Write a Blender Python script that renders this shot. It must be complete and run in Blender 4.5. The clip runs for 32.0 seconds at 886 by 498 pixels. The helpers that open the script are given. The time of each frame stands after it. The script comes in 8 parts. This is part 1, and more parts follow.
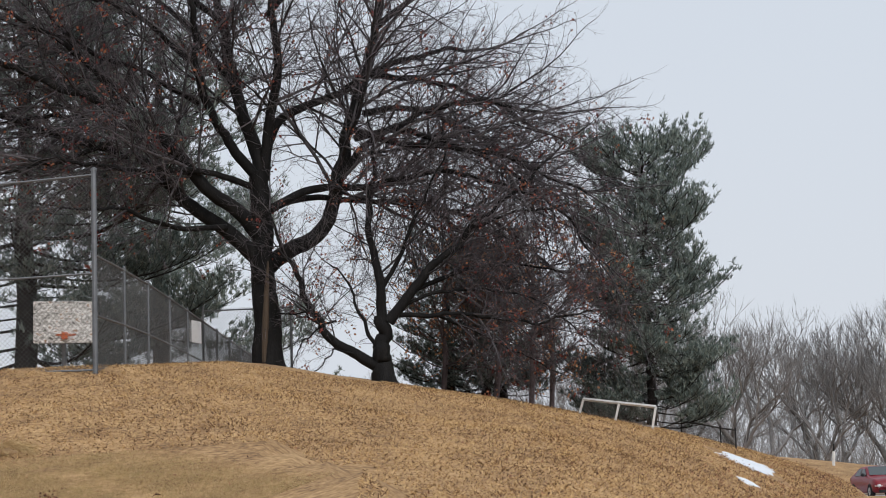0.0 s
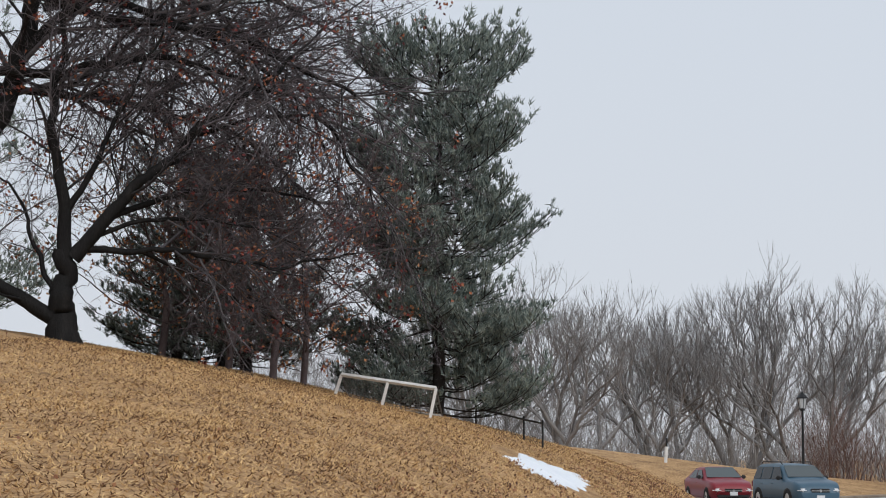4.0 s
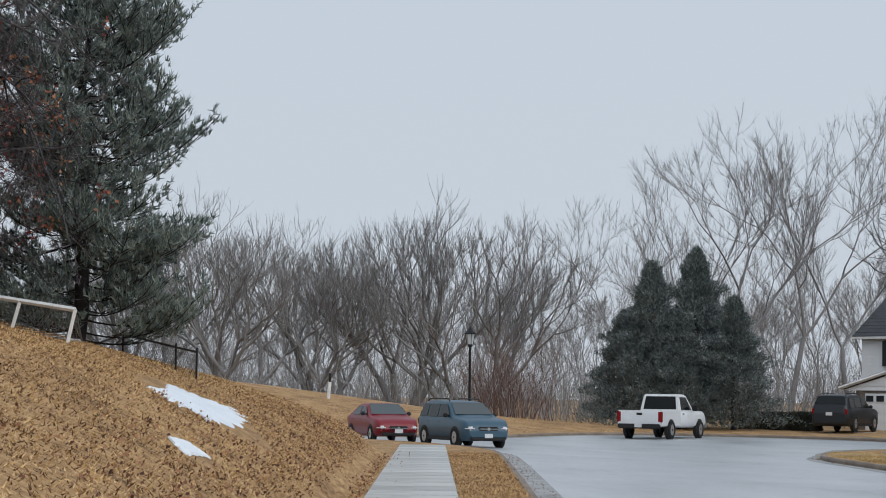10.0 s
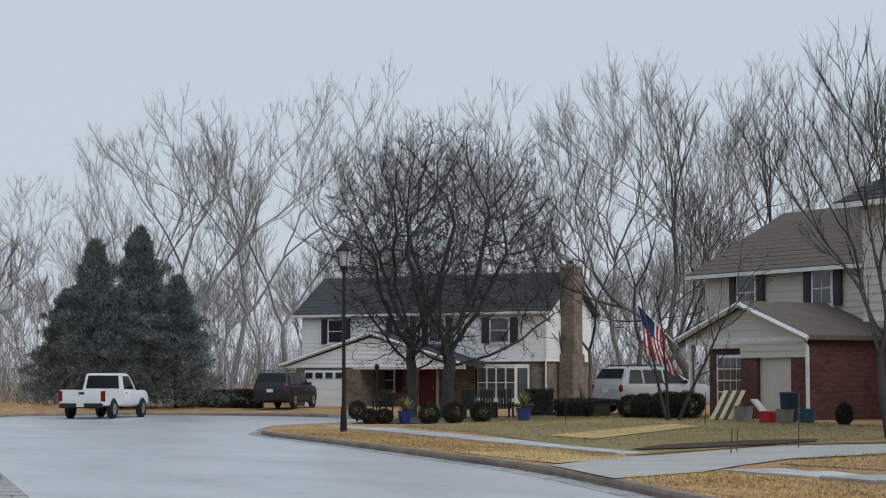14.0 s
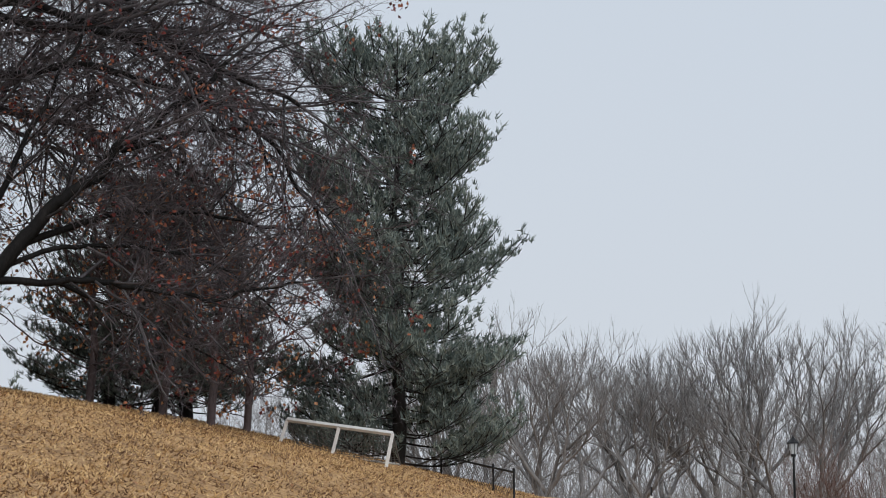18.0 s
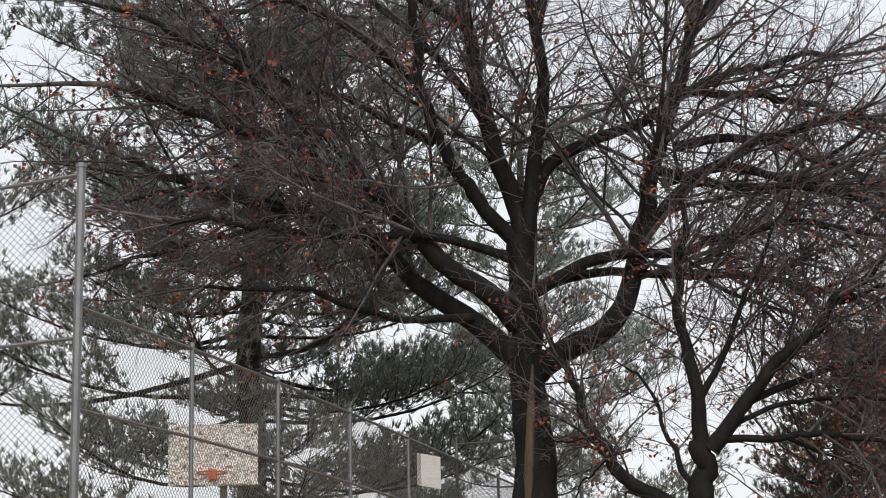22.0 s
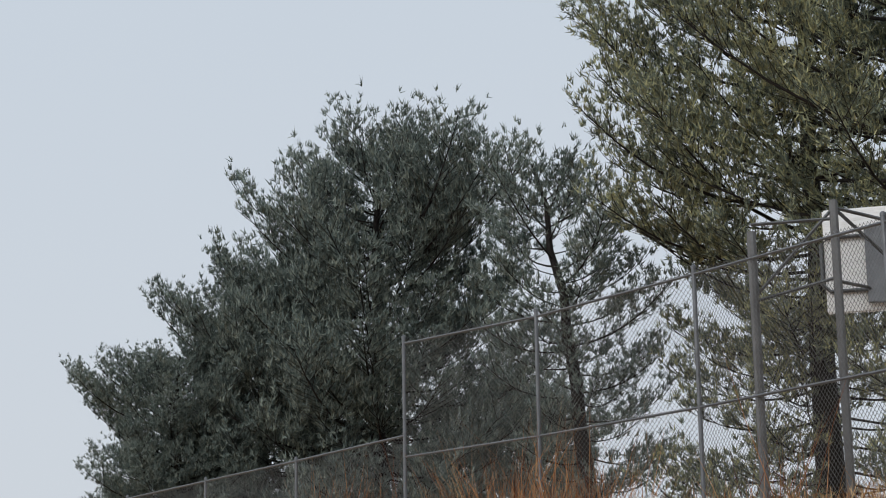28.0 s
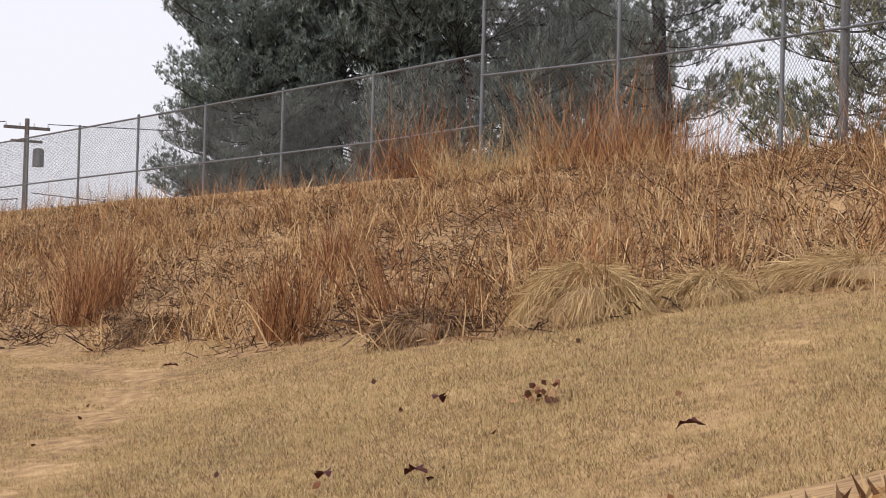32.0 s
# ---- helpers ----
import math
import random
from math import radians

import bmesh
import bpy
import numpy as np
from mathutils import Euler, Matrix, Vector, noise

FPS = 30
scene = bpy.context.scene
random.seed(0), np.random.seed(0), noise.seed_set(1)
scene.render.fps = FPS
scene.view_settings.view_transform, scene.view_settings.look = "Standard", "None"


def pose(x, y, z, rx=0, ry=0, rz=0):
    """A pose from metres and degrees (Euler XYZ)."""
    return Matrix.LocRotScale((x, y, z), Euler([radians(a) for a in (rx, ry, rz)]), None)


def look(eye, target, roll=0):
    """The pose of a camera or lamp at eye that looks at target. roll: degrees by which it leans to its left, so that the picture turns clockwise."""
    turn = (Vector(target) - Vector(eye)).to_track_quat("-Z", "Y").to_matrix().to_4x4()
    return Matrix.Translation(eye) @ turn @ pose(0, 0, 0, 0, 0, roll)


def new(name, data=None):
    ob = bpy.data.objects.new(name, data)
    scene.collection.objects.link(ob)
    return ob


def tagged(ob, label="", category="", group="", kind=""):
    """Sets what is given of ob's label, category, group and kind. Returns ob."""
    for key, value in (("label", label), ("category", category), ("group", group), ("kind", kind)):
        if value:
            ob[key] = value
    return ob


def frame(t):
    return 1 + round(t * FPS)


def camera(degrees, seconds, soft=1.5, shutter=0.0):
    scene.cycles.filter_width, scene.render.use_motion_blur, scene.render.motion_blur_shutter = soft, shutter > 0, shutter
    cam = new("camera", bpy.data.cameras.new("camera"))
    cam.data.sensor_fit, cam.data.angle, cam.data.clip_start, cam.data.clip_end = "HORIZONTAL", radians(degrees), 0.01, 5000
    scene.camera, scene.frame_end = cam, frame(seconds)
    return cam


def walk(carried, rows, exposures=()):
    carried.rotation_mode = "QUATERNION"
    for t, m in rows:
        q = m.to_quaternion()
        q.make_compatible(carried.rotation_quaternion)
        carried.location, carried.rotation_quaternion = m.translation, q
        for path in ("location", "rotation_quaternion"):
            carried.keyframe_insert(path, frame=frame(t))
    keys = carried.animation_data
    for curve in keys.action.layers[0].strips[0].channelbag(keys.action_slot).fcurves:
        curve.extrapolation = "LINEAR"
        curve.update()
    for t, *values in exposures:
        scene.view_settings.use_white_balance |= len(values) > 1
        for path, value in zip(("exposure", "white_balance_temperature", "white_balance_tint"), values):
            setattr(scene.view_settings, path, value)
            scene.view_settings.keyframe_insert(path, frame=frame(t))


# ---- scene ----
cam = camera(26.01, 32.0, 1.0)
# seconds, eye x y z, heading, pitch, lean
ROWS = [
    (0.0, -2.99, -16.51, 1.32, 0.00, 6.91, -1.78), (0.5, -3.06, -16.52, 1.39, 0.61, 6.60, -1.56),
    (1.0, -2.98, -15.97, 1.43, 1.25, 6.35, -1.35), (1.5, -2.25, -12.30, 1.48, 1.30, 6.58, -1.13),
    (2.0, -1.79, -10.06, 1.58, 1.74, 6.54, -0.78), (2.5, -1.43, -8.02, 1.62, 2.37, 6.56, -0.65),
    (3.0, -1.09, -6.35, 1.67, 3.04, 6.50, -0.49), (3.5, -0.69, -4.53, 1.70, 3.68, 6.46, -0.20),
    (4.0, -0.57, -3.74, 1.74, 4.71, 6.21, 0.14), (4.5, -0.45, -3.24, 1.76, 5.54, 6.10, 0.61),
    (6.5, -0.53, -3.32, 1.66, 5.75, 7.38, 0.84), (7.0, -0.56, -3.32, 1.64, 6.02, 7.39, 1.10),
    (7.5, -0.38, -2.36, 1.65, 6.88, 7.29, 1.46), (8.0, 0.05, -0.53, 1.70, 8.07, 7.06, 1.99),
    (8.5, 0.09, -0.11, 1.72, 9.76, 6.28, 2.08), (9.0, 0.07, -0.08, 1.71, 11.17, 5.48, 1.70),
    (9.5, 0.06, -0.05, 1.70, 12.60, 4.80, 1.21), (10.0, 0.08, 0.12, 1.69, 14.73, 4.40, 0.80),
    (10.5, 0.06, 0.11, 1.62, 18.00, 4.18, 0.46), (11.0, -0.02, 0.10, 1.62, 22.20, 3.89, 0.89),
    (11.5, -0.00, 0.19, 1.62, 26.36, 3.68, 1.27), (12.0, -0.05, 0.08, 1.60, 29.82, 3.52, 1.47),
    (12.5, -0.07, 0.05, 1.60, 32.28, 3.54, 1.47), (13.0, -0.07, 0.03, 1.60, 33.48, 3.62, 1.13),
    (13.5, -0.08, 0.01, 1.61, 33.26, 3.74, 0.59), (14.0, -0.02, -0.04, 1.58, 31.29, 3.95, 0.01),
    (14.5, -0.04, -0.03, 1.60, 27.88, 4.21, -0.41), (15.0, -0.18, -0.06, 1.57, 23.69, 4.58, -0.73),
    (15.5, -0.01, 0.03, 1.55, 19.44, 4.91, -0.84), (17.5, 0.07, 0.16, 1.71, 8.03, 6.76, -0.57),
    (18.0, 0.18, 0.14, 1.78, 5.27, 7.72, -0.51), (18.5, 0.04, -0.06, 1.50, 2.79, 9.09, -0.65),
    (19.0, 0.07, -0.05, 1.40, 0.01, 9.87, -0.55), (19.5, 0.14, -0.08, 1.46, -2.70, 10.05, -0.41),
    (20.0, 0.11, -0.08, 1.47, -5.10, 10.25, -0.38), (20.5, 0.08, -0.11, 1.49, -7.49, 10.54, -0.49),
    (21.0, -0.09, -0.06, 1.47, -9.81, 11.26, -0.99), (21.5, -0.09, -0.10, 1.48, -12.70, 12.14, -1.25),
    (22.0, -0.05, -0.06, 1.44, -15.78, 13.20, -1.16), (22.5, -0.05, -0.08, 1.43, -18.70, 13.92, -1.06),
    (23.0, -0.06, -0.05, 1.45, -21.53, 14.17, -1.00), (23.5, -1.35, 2.81, 1.89, -24.41, 15.11, -1.13),
    (24.0, -1.19, 2.46, 1.83, -27.52, 14.75, -1.04), (24.5, -0.91, 1.77, 1.69, -30.11, 14.38, -1.34),
    (26.5, -0.92, 1.92, 1.64, -42.97, 13.86, -1.24), (27.0, -0.93, 1.93, 1.63, -47.44, 13.60, -1.27),
    (27.5, -0.96, 1.98, 1.65, -51.76, 13.32, -1.19), (28.0, -0.98, 1.89, 1.64, -55.19, 13.03, -0.92),
    (28.5, -1.02, 1.85, 1.65, -57.79, 12.69, -0.44), (29.0, -1.07, 1.81, 1.64, -59.57, 12.26, -0.02),
    (29.5, -1.07, 1.82, 1.65, -60.72, 11.64, 0.44), (30.0, -1.04, 1.85, 1.63, -61.26, 10.67, 0.87),
    (30.5, -1.04, 1.87, 1.63, -60.93, 9.23, 1.16), (31.0, -1.07, 1.88, 1.61, -59.75, 7.30, 1.47),
    (31.5, -1.06, 1.91, 1.64, -58.29, 4.69, 1.49), (32.0, -1.07, 1.94, 1.68, -57.45, 1.61, 1.62),
]


def head(x, y, z, yaw, pitch, lean):
    a, b = radians(yaw), radians(pitch)
    way = Vector((math.sin(a) * math.cos(b), math.cos(a) * math.cos(b), math.sin(b)))
    return look((x, y, z), Vector((x, y, z)) + way, lean)


# seconds, stops, kelvin, tint: the phone brightens and warms its picture under the trees
EXPOSURES = [(0.0, 0.12, 6550, 11), (4.0, 0.08, 6550, 11), (9.0, -0.08, 6320, 9), (13.0, -0.09, 6310, 8), (15.5, -0.12, 6280, 8), (18.0, 0.02, 6450, 10), (20.0, 0.15, 6520, 11),
             (22.0, 0.5, 7000, 11), (24.5, 0.76, 7000, 12), (27.0, 0.3, 6700, 11), (28.5, -0.08, 6450, 9), (30.0, -0.12, 6380, 9), (31.0, 0.05, 6600, 11), (32.0, 0.5, 6850, 17)]
walk(cam, [(r[0], head(*r[1:])) for r in ROWS], EXPOSURES)

# ---- light: a foggy, overcast winter day ----
world = bpy.data.worlds.new("overcast_sky")
scene.world = world
world.use_nodes = True
wn, wl = world.node_tree.nodes, world.node_tree.links
sky = wn.new("ShaderNodeTexSky")
sky.sky_type, sky.sun_disc = "NISHITA", False
sky.sun_elevation, sky.sun_rotation = radians(38), radians(200)
sky.air_density, sky.dust_density, sky.ozone_density = 1.0, 6.0, 1.0
skymix = wn.new("ShaderNodeMix")
skymix.data_type = "RGBA"
skymix.inputs[0].default_value = 0.93
geo_w = wn.new("ShaderNodeTexCoord")
sep_w = wn.new("ShaderNodeSeparateXYZ")
ramp_w = wn.new("ShaderNodeValToRGB")
ramp_w.color_ramp.elements[0].position, ramp_w.color_ramp.elements[0].color = 0.0, (0.86, 0.92, 1.0, 1)
ramp_w.color_ramp.elements[1].position, ramp_w.color_ramp.elements[1].color = 0.6, (0.76, 0.87, 1.0, 1)
wl.new(geo_w.outputs["Generated"], sep_w.inputs[0])
wl.new(sep_w.outputs["Z"], ramp_w.inputs[0])
wl.new(sky.outputs[0], skymix.inputs[6])
lift_w = wn.new("ShaderNodeVectorMath")
lift_w.operation = "SCALE"
lift_w.inputs["Scale"].default_value = 7.6
wl.new(ramp_w.outputs[0], lift_w.inputs[0])
wl.new(lift_w.outputs[0], skymix.inputs[7])
bg = wn["Background"]
bg.inputs[1].default_value = 0.1
wl.new(skymix.outputs[2], bg.inputs[0])

sun_data = bpy.data.lights.new("sun", "SUN")
sun_data.energy, sun_data.angle, sun_data.color = 1.5, radians(60), (1.0, 0.97, 0.93)
sun = new("sun", sun_data)
sun.rotation_euler = (radians(50), 0, radians(20))


# ---- materials ----
def material(name, colors, scale=3.0, rough=0.8, bump=0.0, bump_scale=40.0, metal=0.0, spec=0.3, detail=8.0,
             coord="Object", stretch=(1, 1, 1), island=0.0, fine=0.35, ramp=(0.3, 0.7), coat=0.0):
    """A surface mottled between colours at two scales, with a fine relief."""
    m = bpy.data.materials.new(name)
    m.use_nodes = True
    n, l = m.node_tree.nodes, m.node_tree.links
    b = n["Principled BSDF"]
    b.inputs["Roughness"].default_value, b.inputs["Metallic"].default_value = rough, metal
    b.inputs["Specular IOR Level"].default_value, b.inputs["Coat Weight"].default_value = spec, coat
    tc = n.new("ShaderNodeTexCoord")
    mp = n.new("ShaderNodeMapping")
    mp.inputs["Scale"].default_value = stretch
    l.new(tc.outputs[coord], mp.inputs[0])
    big, small = n.new("ShaderNodeTexNoise"), n.new("ShaderNodeTexNoise")
    for t, s in ((big, scale), (small, scale * 9.7)):
        t.inputs["Scale"].default_value, t.inputs["Detail"].default_value = s, detail
        l.new(mp.outputs[0], t.inputs["Vector"])
    mix = n.new("ShaderNodeMix")
    mix.inputs[0].default_value = fine
    l.new(big.outputs[0], mix.inputs[2])
    l.new(small.outputs[0], mix.inputs[3])
    value = mix.outputs[0]
    if island:
        gi, add, mul = n.new("ShaderNodeNewGeometry"), n.new("ShaderNodeMath"), n.new("ShaderNodeMath")
        mul.operation, mul.inputs[1].default_value = "MULTIPLY_ADD", island
        mul.inputs[2].default_value = -island / 2
        l.new(gi.outputs["Random Per Island"], mul.inputs[0])
        l.new(mul.outputs[0], add.inputs[0])
        l.new(value, add.inputs[1])
        value = add.outputs[0]
    cr = n.new("ShaderNodeValToRGB")
    e = cr.color_ramp.elements
    while len(e) < len(colors):
        e.new(0.5)
    for i, c in enumerate(colors):
        e[i].position = ramp[0] + (ramp[1] - ramp[0]) * i / max(1, len(colors) - 1)
        e[i].color = (*c, 1)
    l.new(value, cr.inputs[0])
    l.new(cr.outputs[0], b.inputs["Base Color"])
    if bump:
        bn, bp = n.new("ShaderNodeTexNoise"), n.new("ShaderNodeBump")
        bn.inputs["Scale"].default_value, bn.inputs["Detail"].default_value = bump_scale, 6
        bp.inputs["Strength"].default_value, bp.inputs["Distance"].default_value = bump, 0.02
        l.new(mp.outputs[0], bn.inputs["Vector"])
        l.new(bn.outputs[0], bp.inputs["Height"])
        l.new(bp.outputs[0], b.inputs["Normal"])
    return m


def varied(name, color, spread=0.12, **kw):
    """One colour with a little mottling."""
    lo = tuple(c * (1 - spread) for c in color)
    hi = tuple(min(1, c * (1 + spread)) for c in color)
    return material(name, (lo, hi), **kw)


M_LAWN = material("dry_lawn", ((0.13, 0.07, 0.037), (0.38, 0.228, 0.108), (0.6, 0.39, 0.195)), 1.1, 0.95, 1.0, 45, fine=0.6, ramp=(0.32, 0.66))
M_BLADE = material("dry_grass_blades", ((0.12, 0.06, 0.03), (0.43, 0.258, 0.115), (0.68, 0.47, 0.235)), 0.5, 0.9, island=0.7, fine=0.3)
M_TALL = material("tall_dead_grass", ((0.15, 0.07, 0.03), (0.41, 0.23, 0.098), (0.60, 0.42, 0.22)), 0.6, 0.9, island=0.6, fine=0.3)
M_STRAW = material("pale_straw", ((0.34, 0.22, 0.10), (0.60, 0.44, 0.23)), 2, 0.9, island=0.4)
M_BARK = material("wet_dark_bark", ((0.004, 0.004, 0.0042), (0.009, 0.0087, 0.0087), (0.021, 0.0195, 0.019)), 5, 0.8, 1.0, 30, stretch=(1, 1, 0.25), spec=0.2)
M_BRANCH = material("grey_oak_branches", ((0.015, 0.014, 0.015), (0.05, 0.046, 0.05), (0.12, 0.11, 0.116)), 4, 0.75, 0.5, 30, island=0.4)
M_SCAR = material("bare_scar_wood", ((0.05, 0.036, 0.026), (0.11, 0.08, 0.055)), 6, 0.8, 0.6, 30, stretch=(1, 1, 0.15))
M_TWIG = material("reddish_twigs", ((0.055, 0.047, 0.054), (0.16, 0.136, 0.148)), 3, 0.8, island=0.5)
M_REDLEAF = material("dead_red_leaves", ((0.055, 0.012, 0.012), (0.15, 0.03, 0.026), (0.24, 0.09, 0.045)), 2, 0.8, island=0.7)
M_RUSTLEAF = material("rust_brown_leaves", ((0.16, 0.055, 0.026), (0.34, 0.145, 0.068), (0.46, 0.235, 0.12)), 2, 0.8, island=0.7)
# both needle colours are lifted to carry the fog's paleness
M_NEEDLE = material("pine_needles", ((0.078, 0.108, 0.102), (0.152, 0.19, 0.176), (0.245, 0.285, 0.245)), 0.8, 0.7, island=0.5)
M_NEEDLE_Y = material("yellowing_pine_needles", ((0.092, 0.114, 0.092), (0.185, 0.21, 0.15), (0.36, 0.36, 0.19)), 0.6, 0.7, island=0.5)
M_PBARK = material("pine_bark", ((0.012, 0.011, 0.011), (0.035, 0.030, 0.028)), 5, 0.85, 0.8, 30)
# bark paled for distance: fog haze is mixed into the base colour
M_HAZEBARK = material("hazed_brown_bark", ((0.165, 0.161, 0.161), (0.27, 0.264, 0.265)), 2, 0.9, island=0.5)
M_CEDAR = material("dark_cedar_foliage", ((0.075, 0.095, 0.096), (0.14, 0.168, 0.165), (0.21, 0.235, 0.222)), 1.2, 0.8, island=0.6)
M_GALV = varied("galvanised_steel", (0.175, 0.184, 0.196), 0.2, rough=0.55, metal=0.7, scale=6)
# far paler than asphalt: the wet road's sky reflection is coloured in
M_ASPHALT = material("wet_asphalt_sky_sheen", ((0.25, 0.258, 0.27), (0.44, 0.45, 0.465), (0.54, 0.55, 0.565)), 0.5, 0.3, 0.3, 90, spec=0.5, stretch=(1, 0.4, 1), ramp=(0.25, 0.62))
M_CONCRETE = material("damp_concrete", ((0.33, 0.32, 0.30), (0.47, 0.457, 0.43)), 0.8, 0.6, 0.3, 60)
M_FLAGSTONE = material("damp_concrete_flags", ((0.30, 0.293, 0.28), (0.49, 0.482, 0.462), (0.60, 0.59, 0.57)), 0.9, 0.5, 0.35, 60)
_n, _l = M_FLAGSTONE.node_tree.nodes, M_FLAGSTONE.node_tree.links
_oi, _mr, _mx = _n.new("ShaderNodeObjectInfo"), _n.new("ShaderNodeMapRange"), _n.new("ShaderNodeMix")
_mr.inputs["To Min"].default_value, _mr.inputs["To Max"].default_value = 0.78, 1.15
_l.new(_oi.outputs["Random"], _mr.inputs["Value"])
_mx.data_type, _mx.blend_type, _mx.inputs[0].default_value = "RGBA", "MULTIPLY", 1.0
_b = _n["Principled BSDF"].inputs["Base Color"]
_l.new(_b.links[0].from_socket, _mx.inputs[6])
_l.new(_mr.outputs[0], _mx.inputs[7])
_l.new(_mx.outputs[2], _b)
M_KERB = material("stained_kerb_concrete", ((0.15, 0.11, 0.085), (0.32, 0.26, 0.205)), 1.3, 0.75, 0.4, 40)
M_GUTTER = material("worn_gutter_concrete", ((0.06, 0.05, 0.045), (0.34, 0.335, 0.33), (0.55, 0.55, 0.55)), 1.6, 0.55, 0.5, 50, fine=0.5)
M_SNOW = material("old_snow", ((0.72, 0.76, 0.82), (0.88, 0.9, 0.93)), 3, 0.6, 0.6, 12)


# ---- geometry helpers ----
def mesh(name, verts, faces, mats, smooth=False):
    me = bpy.data.meshes.new(name)
    me.from_pydata(verts, [], faces)
    for m in mats if isinstance(mats, (list, tuple)) else [mats]:
        me.materials.append(m)
    if smooth:
        me.polygons.foreach_set("use_smooth", [True] * len(me.polygons))
    me.update()
    return me


def fast_mesh(name, co, tris, mat):
    """A triangle mesh from arrays."""
    me = bpy.data.meshes.new(name)
    co, tris = np.asarray(co, np.float32), np.asarray(tris, np.int32)
    me.vertices.add(len(co))
    me.vertices.foreach_set("co", co.ravel())
    me.loops.add(tris.size)
    me.loops.foreach_set("vertex_index", tris.ravel())
    me.polygons.add(len(tris))
    me.polygons.foreach_set("loop_start", np.arange(len(tris), dtype=np.int32) * 3)
    me.materials.append(mat)
    me.update(calc_edges=True)
    return me


def part(name, bm, mat, parent=None, label=""):
    """One mesh object from a bmesh or a mesh, under a thing or a part."""
    me = bm
    if isinstance(bm, bmesh.types.BMesh):
        me = bpy.data.meshes.new(name)
        bm.to_mesh(me)
        bm.free()
        me.materials.append(mat)
    ob = new(name, me)
    ob.parent = parent
    if label:
        ob["label"] = label
    return ob


def thing(name, where, label, category, group="", kind="", turn=0.0):
    """An empty at a thing's base, which its parts go under."""
    ob = new(name)
    ob.matrix_basis = pose(*where, 0, 0, turn)
    return tagged(ob, label, category, group, kind)


def box(w, d, h, at=(0, 0, 0), bevel=0.0, bm=None):
    """A box w x d x h whose base centre is at the point."""
    bm = bm or bmesh.new()
    r = bmesh.ops.create_cube(bm, size=1.0, matrix=Matrix.Translation((at[0], at[1], at[2] + h / 2)) @ Matrix.Diagonal((w, d, h, 1)))
    if bevel:
        vs = set(r["verts"])
        bmesh.ops.bevel(bm, geom=[e for e in bm.edges if e.verts[0] in vs and e.verts[1] in vs], offset=bevel, segments=2, affect="EDGES")
    return bm


def tube(points, radii, sides=6, cap=True, bm=None):
    """A round bar through the points."""
    bm = bm or bmesh.new()
    pts = [Vector(p) for p in points]
    rings = []
    for i, p in enumerate(pts):
        d = (pts[min(i + 1, len(pts) - 1)] - pts[max(i - 1, 0)]).normalized()
        a = d.orthogonal().normalized() if abs(d.z) > 0.9 else d.cross(Vector((0, 0, 1))).normalized()
        b = d.cross(a)
        r = radii if isinstance(radii, (int, float)) else radii[i]
        rings.append([bm.verts.new(p + r * (math.cos(t) * a + math.sin(t) * b)) for t in (2 * math.pi * k / sides for k in range(sides))])
    for u, v in zip(rings, rings[1:]):
        for k in range(sides):
            bm.faces.new((u[k], u[(k + 1) % sides], v[(k + 1) % sides], v[k]))
    if cap:
        bm.faces.new(rings[0][::-1])
        bm.faces.new(rings[-1])
    bmesh.ops.recalc_face_normals(bm, faces=bm.faces[:])
    return bm


def prism(profile, length, axis="x", bm=None, at=(0, 0, 0)):
    """A closed outline of (a, b) pairs drawn out along an axis: x takes (y, z), y takes (x, z), z takes (x, y)."""
    bm = bm or bmesh.new()
    rings = []
    for s in (-length / 2, length / 2):
        ring = []
        for a, b in profile:
            p = {"x": (s, a, b), "y": (a, s, b), "z": (a, b, s)}[axis]
            ring.append(bm.verts.new(Vector(p) + Vector(at)))
        rings.append(ring)
    k = len(profile)
    bm.faces.new(rings[0])
    bm.faces.new(rings[1][::-1])
    for i in range(k):
        bm.faces.new((rings[0][i], rings[1][i], rings[1][(i + 1) % k], rings[0][(i + 1) % k]))
    bmesh.ops.recalc_face_normals(bm, faces=bm.faces[:])
    return bm


# ---- the lie of the land ----
def line_gap(x, y, line):
    """Distance to a bent line of (x, y, z) points, and the line's z at the nearest place."""
    best, bz = np.full(np.shape(x), 1e9), np.zeros(np.shape(x))
    for (ax, ay, az), (bx, by, bz1) in zip(line, line[1:]):
        dx, dy = bx - ax, by - ay
        t = np.clip(((x - ax) * dx + (y - ay) * dy) / (dx * dx + dy * dy), 0, 1)
        g = np.hypot(x - ax - t * dx, y - ay - t * dy)
        near = g < best
        best, bz = np.where(near, g, best), np.where(near, az + t * (bz1 - az), bz)
    return best, bz


CREST = [(-60, 17.2, 3.5), (-30, 17.4, 3.6), (-12, 17.4, 3.5), (-9.2, 20, 3.7), (-7.2, 26, 4.1), (-6.6, 31.5, 4.2), (-4.2, 36, 4.0), (-1, 48, 3.6), (0, 58, 2.8), (-6, 72, 1.6)]
FOOT = [(-60, 7.5, 1.2), (-20, 8.0, 1.2), (-13, 7.2, 1.1), (-7, 3.6, 0.6), (-3.2, -2.5, 0.2), (-2.6, -10, 0.15), (-4, -16, 0.12)]
LEFT_KERB = [(-11, -44), (1.3, 0), (8.5, 26), (15.3, 51), (16.5, 56), (16.6, 62), (15.4, 68), (12, 75), (5, 82), (-8, 89), (-30, 98)]
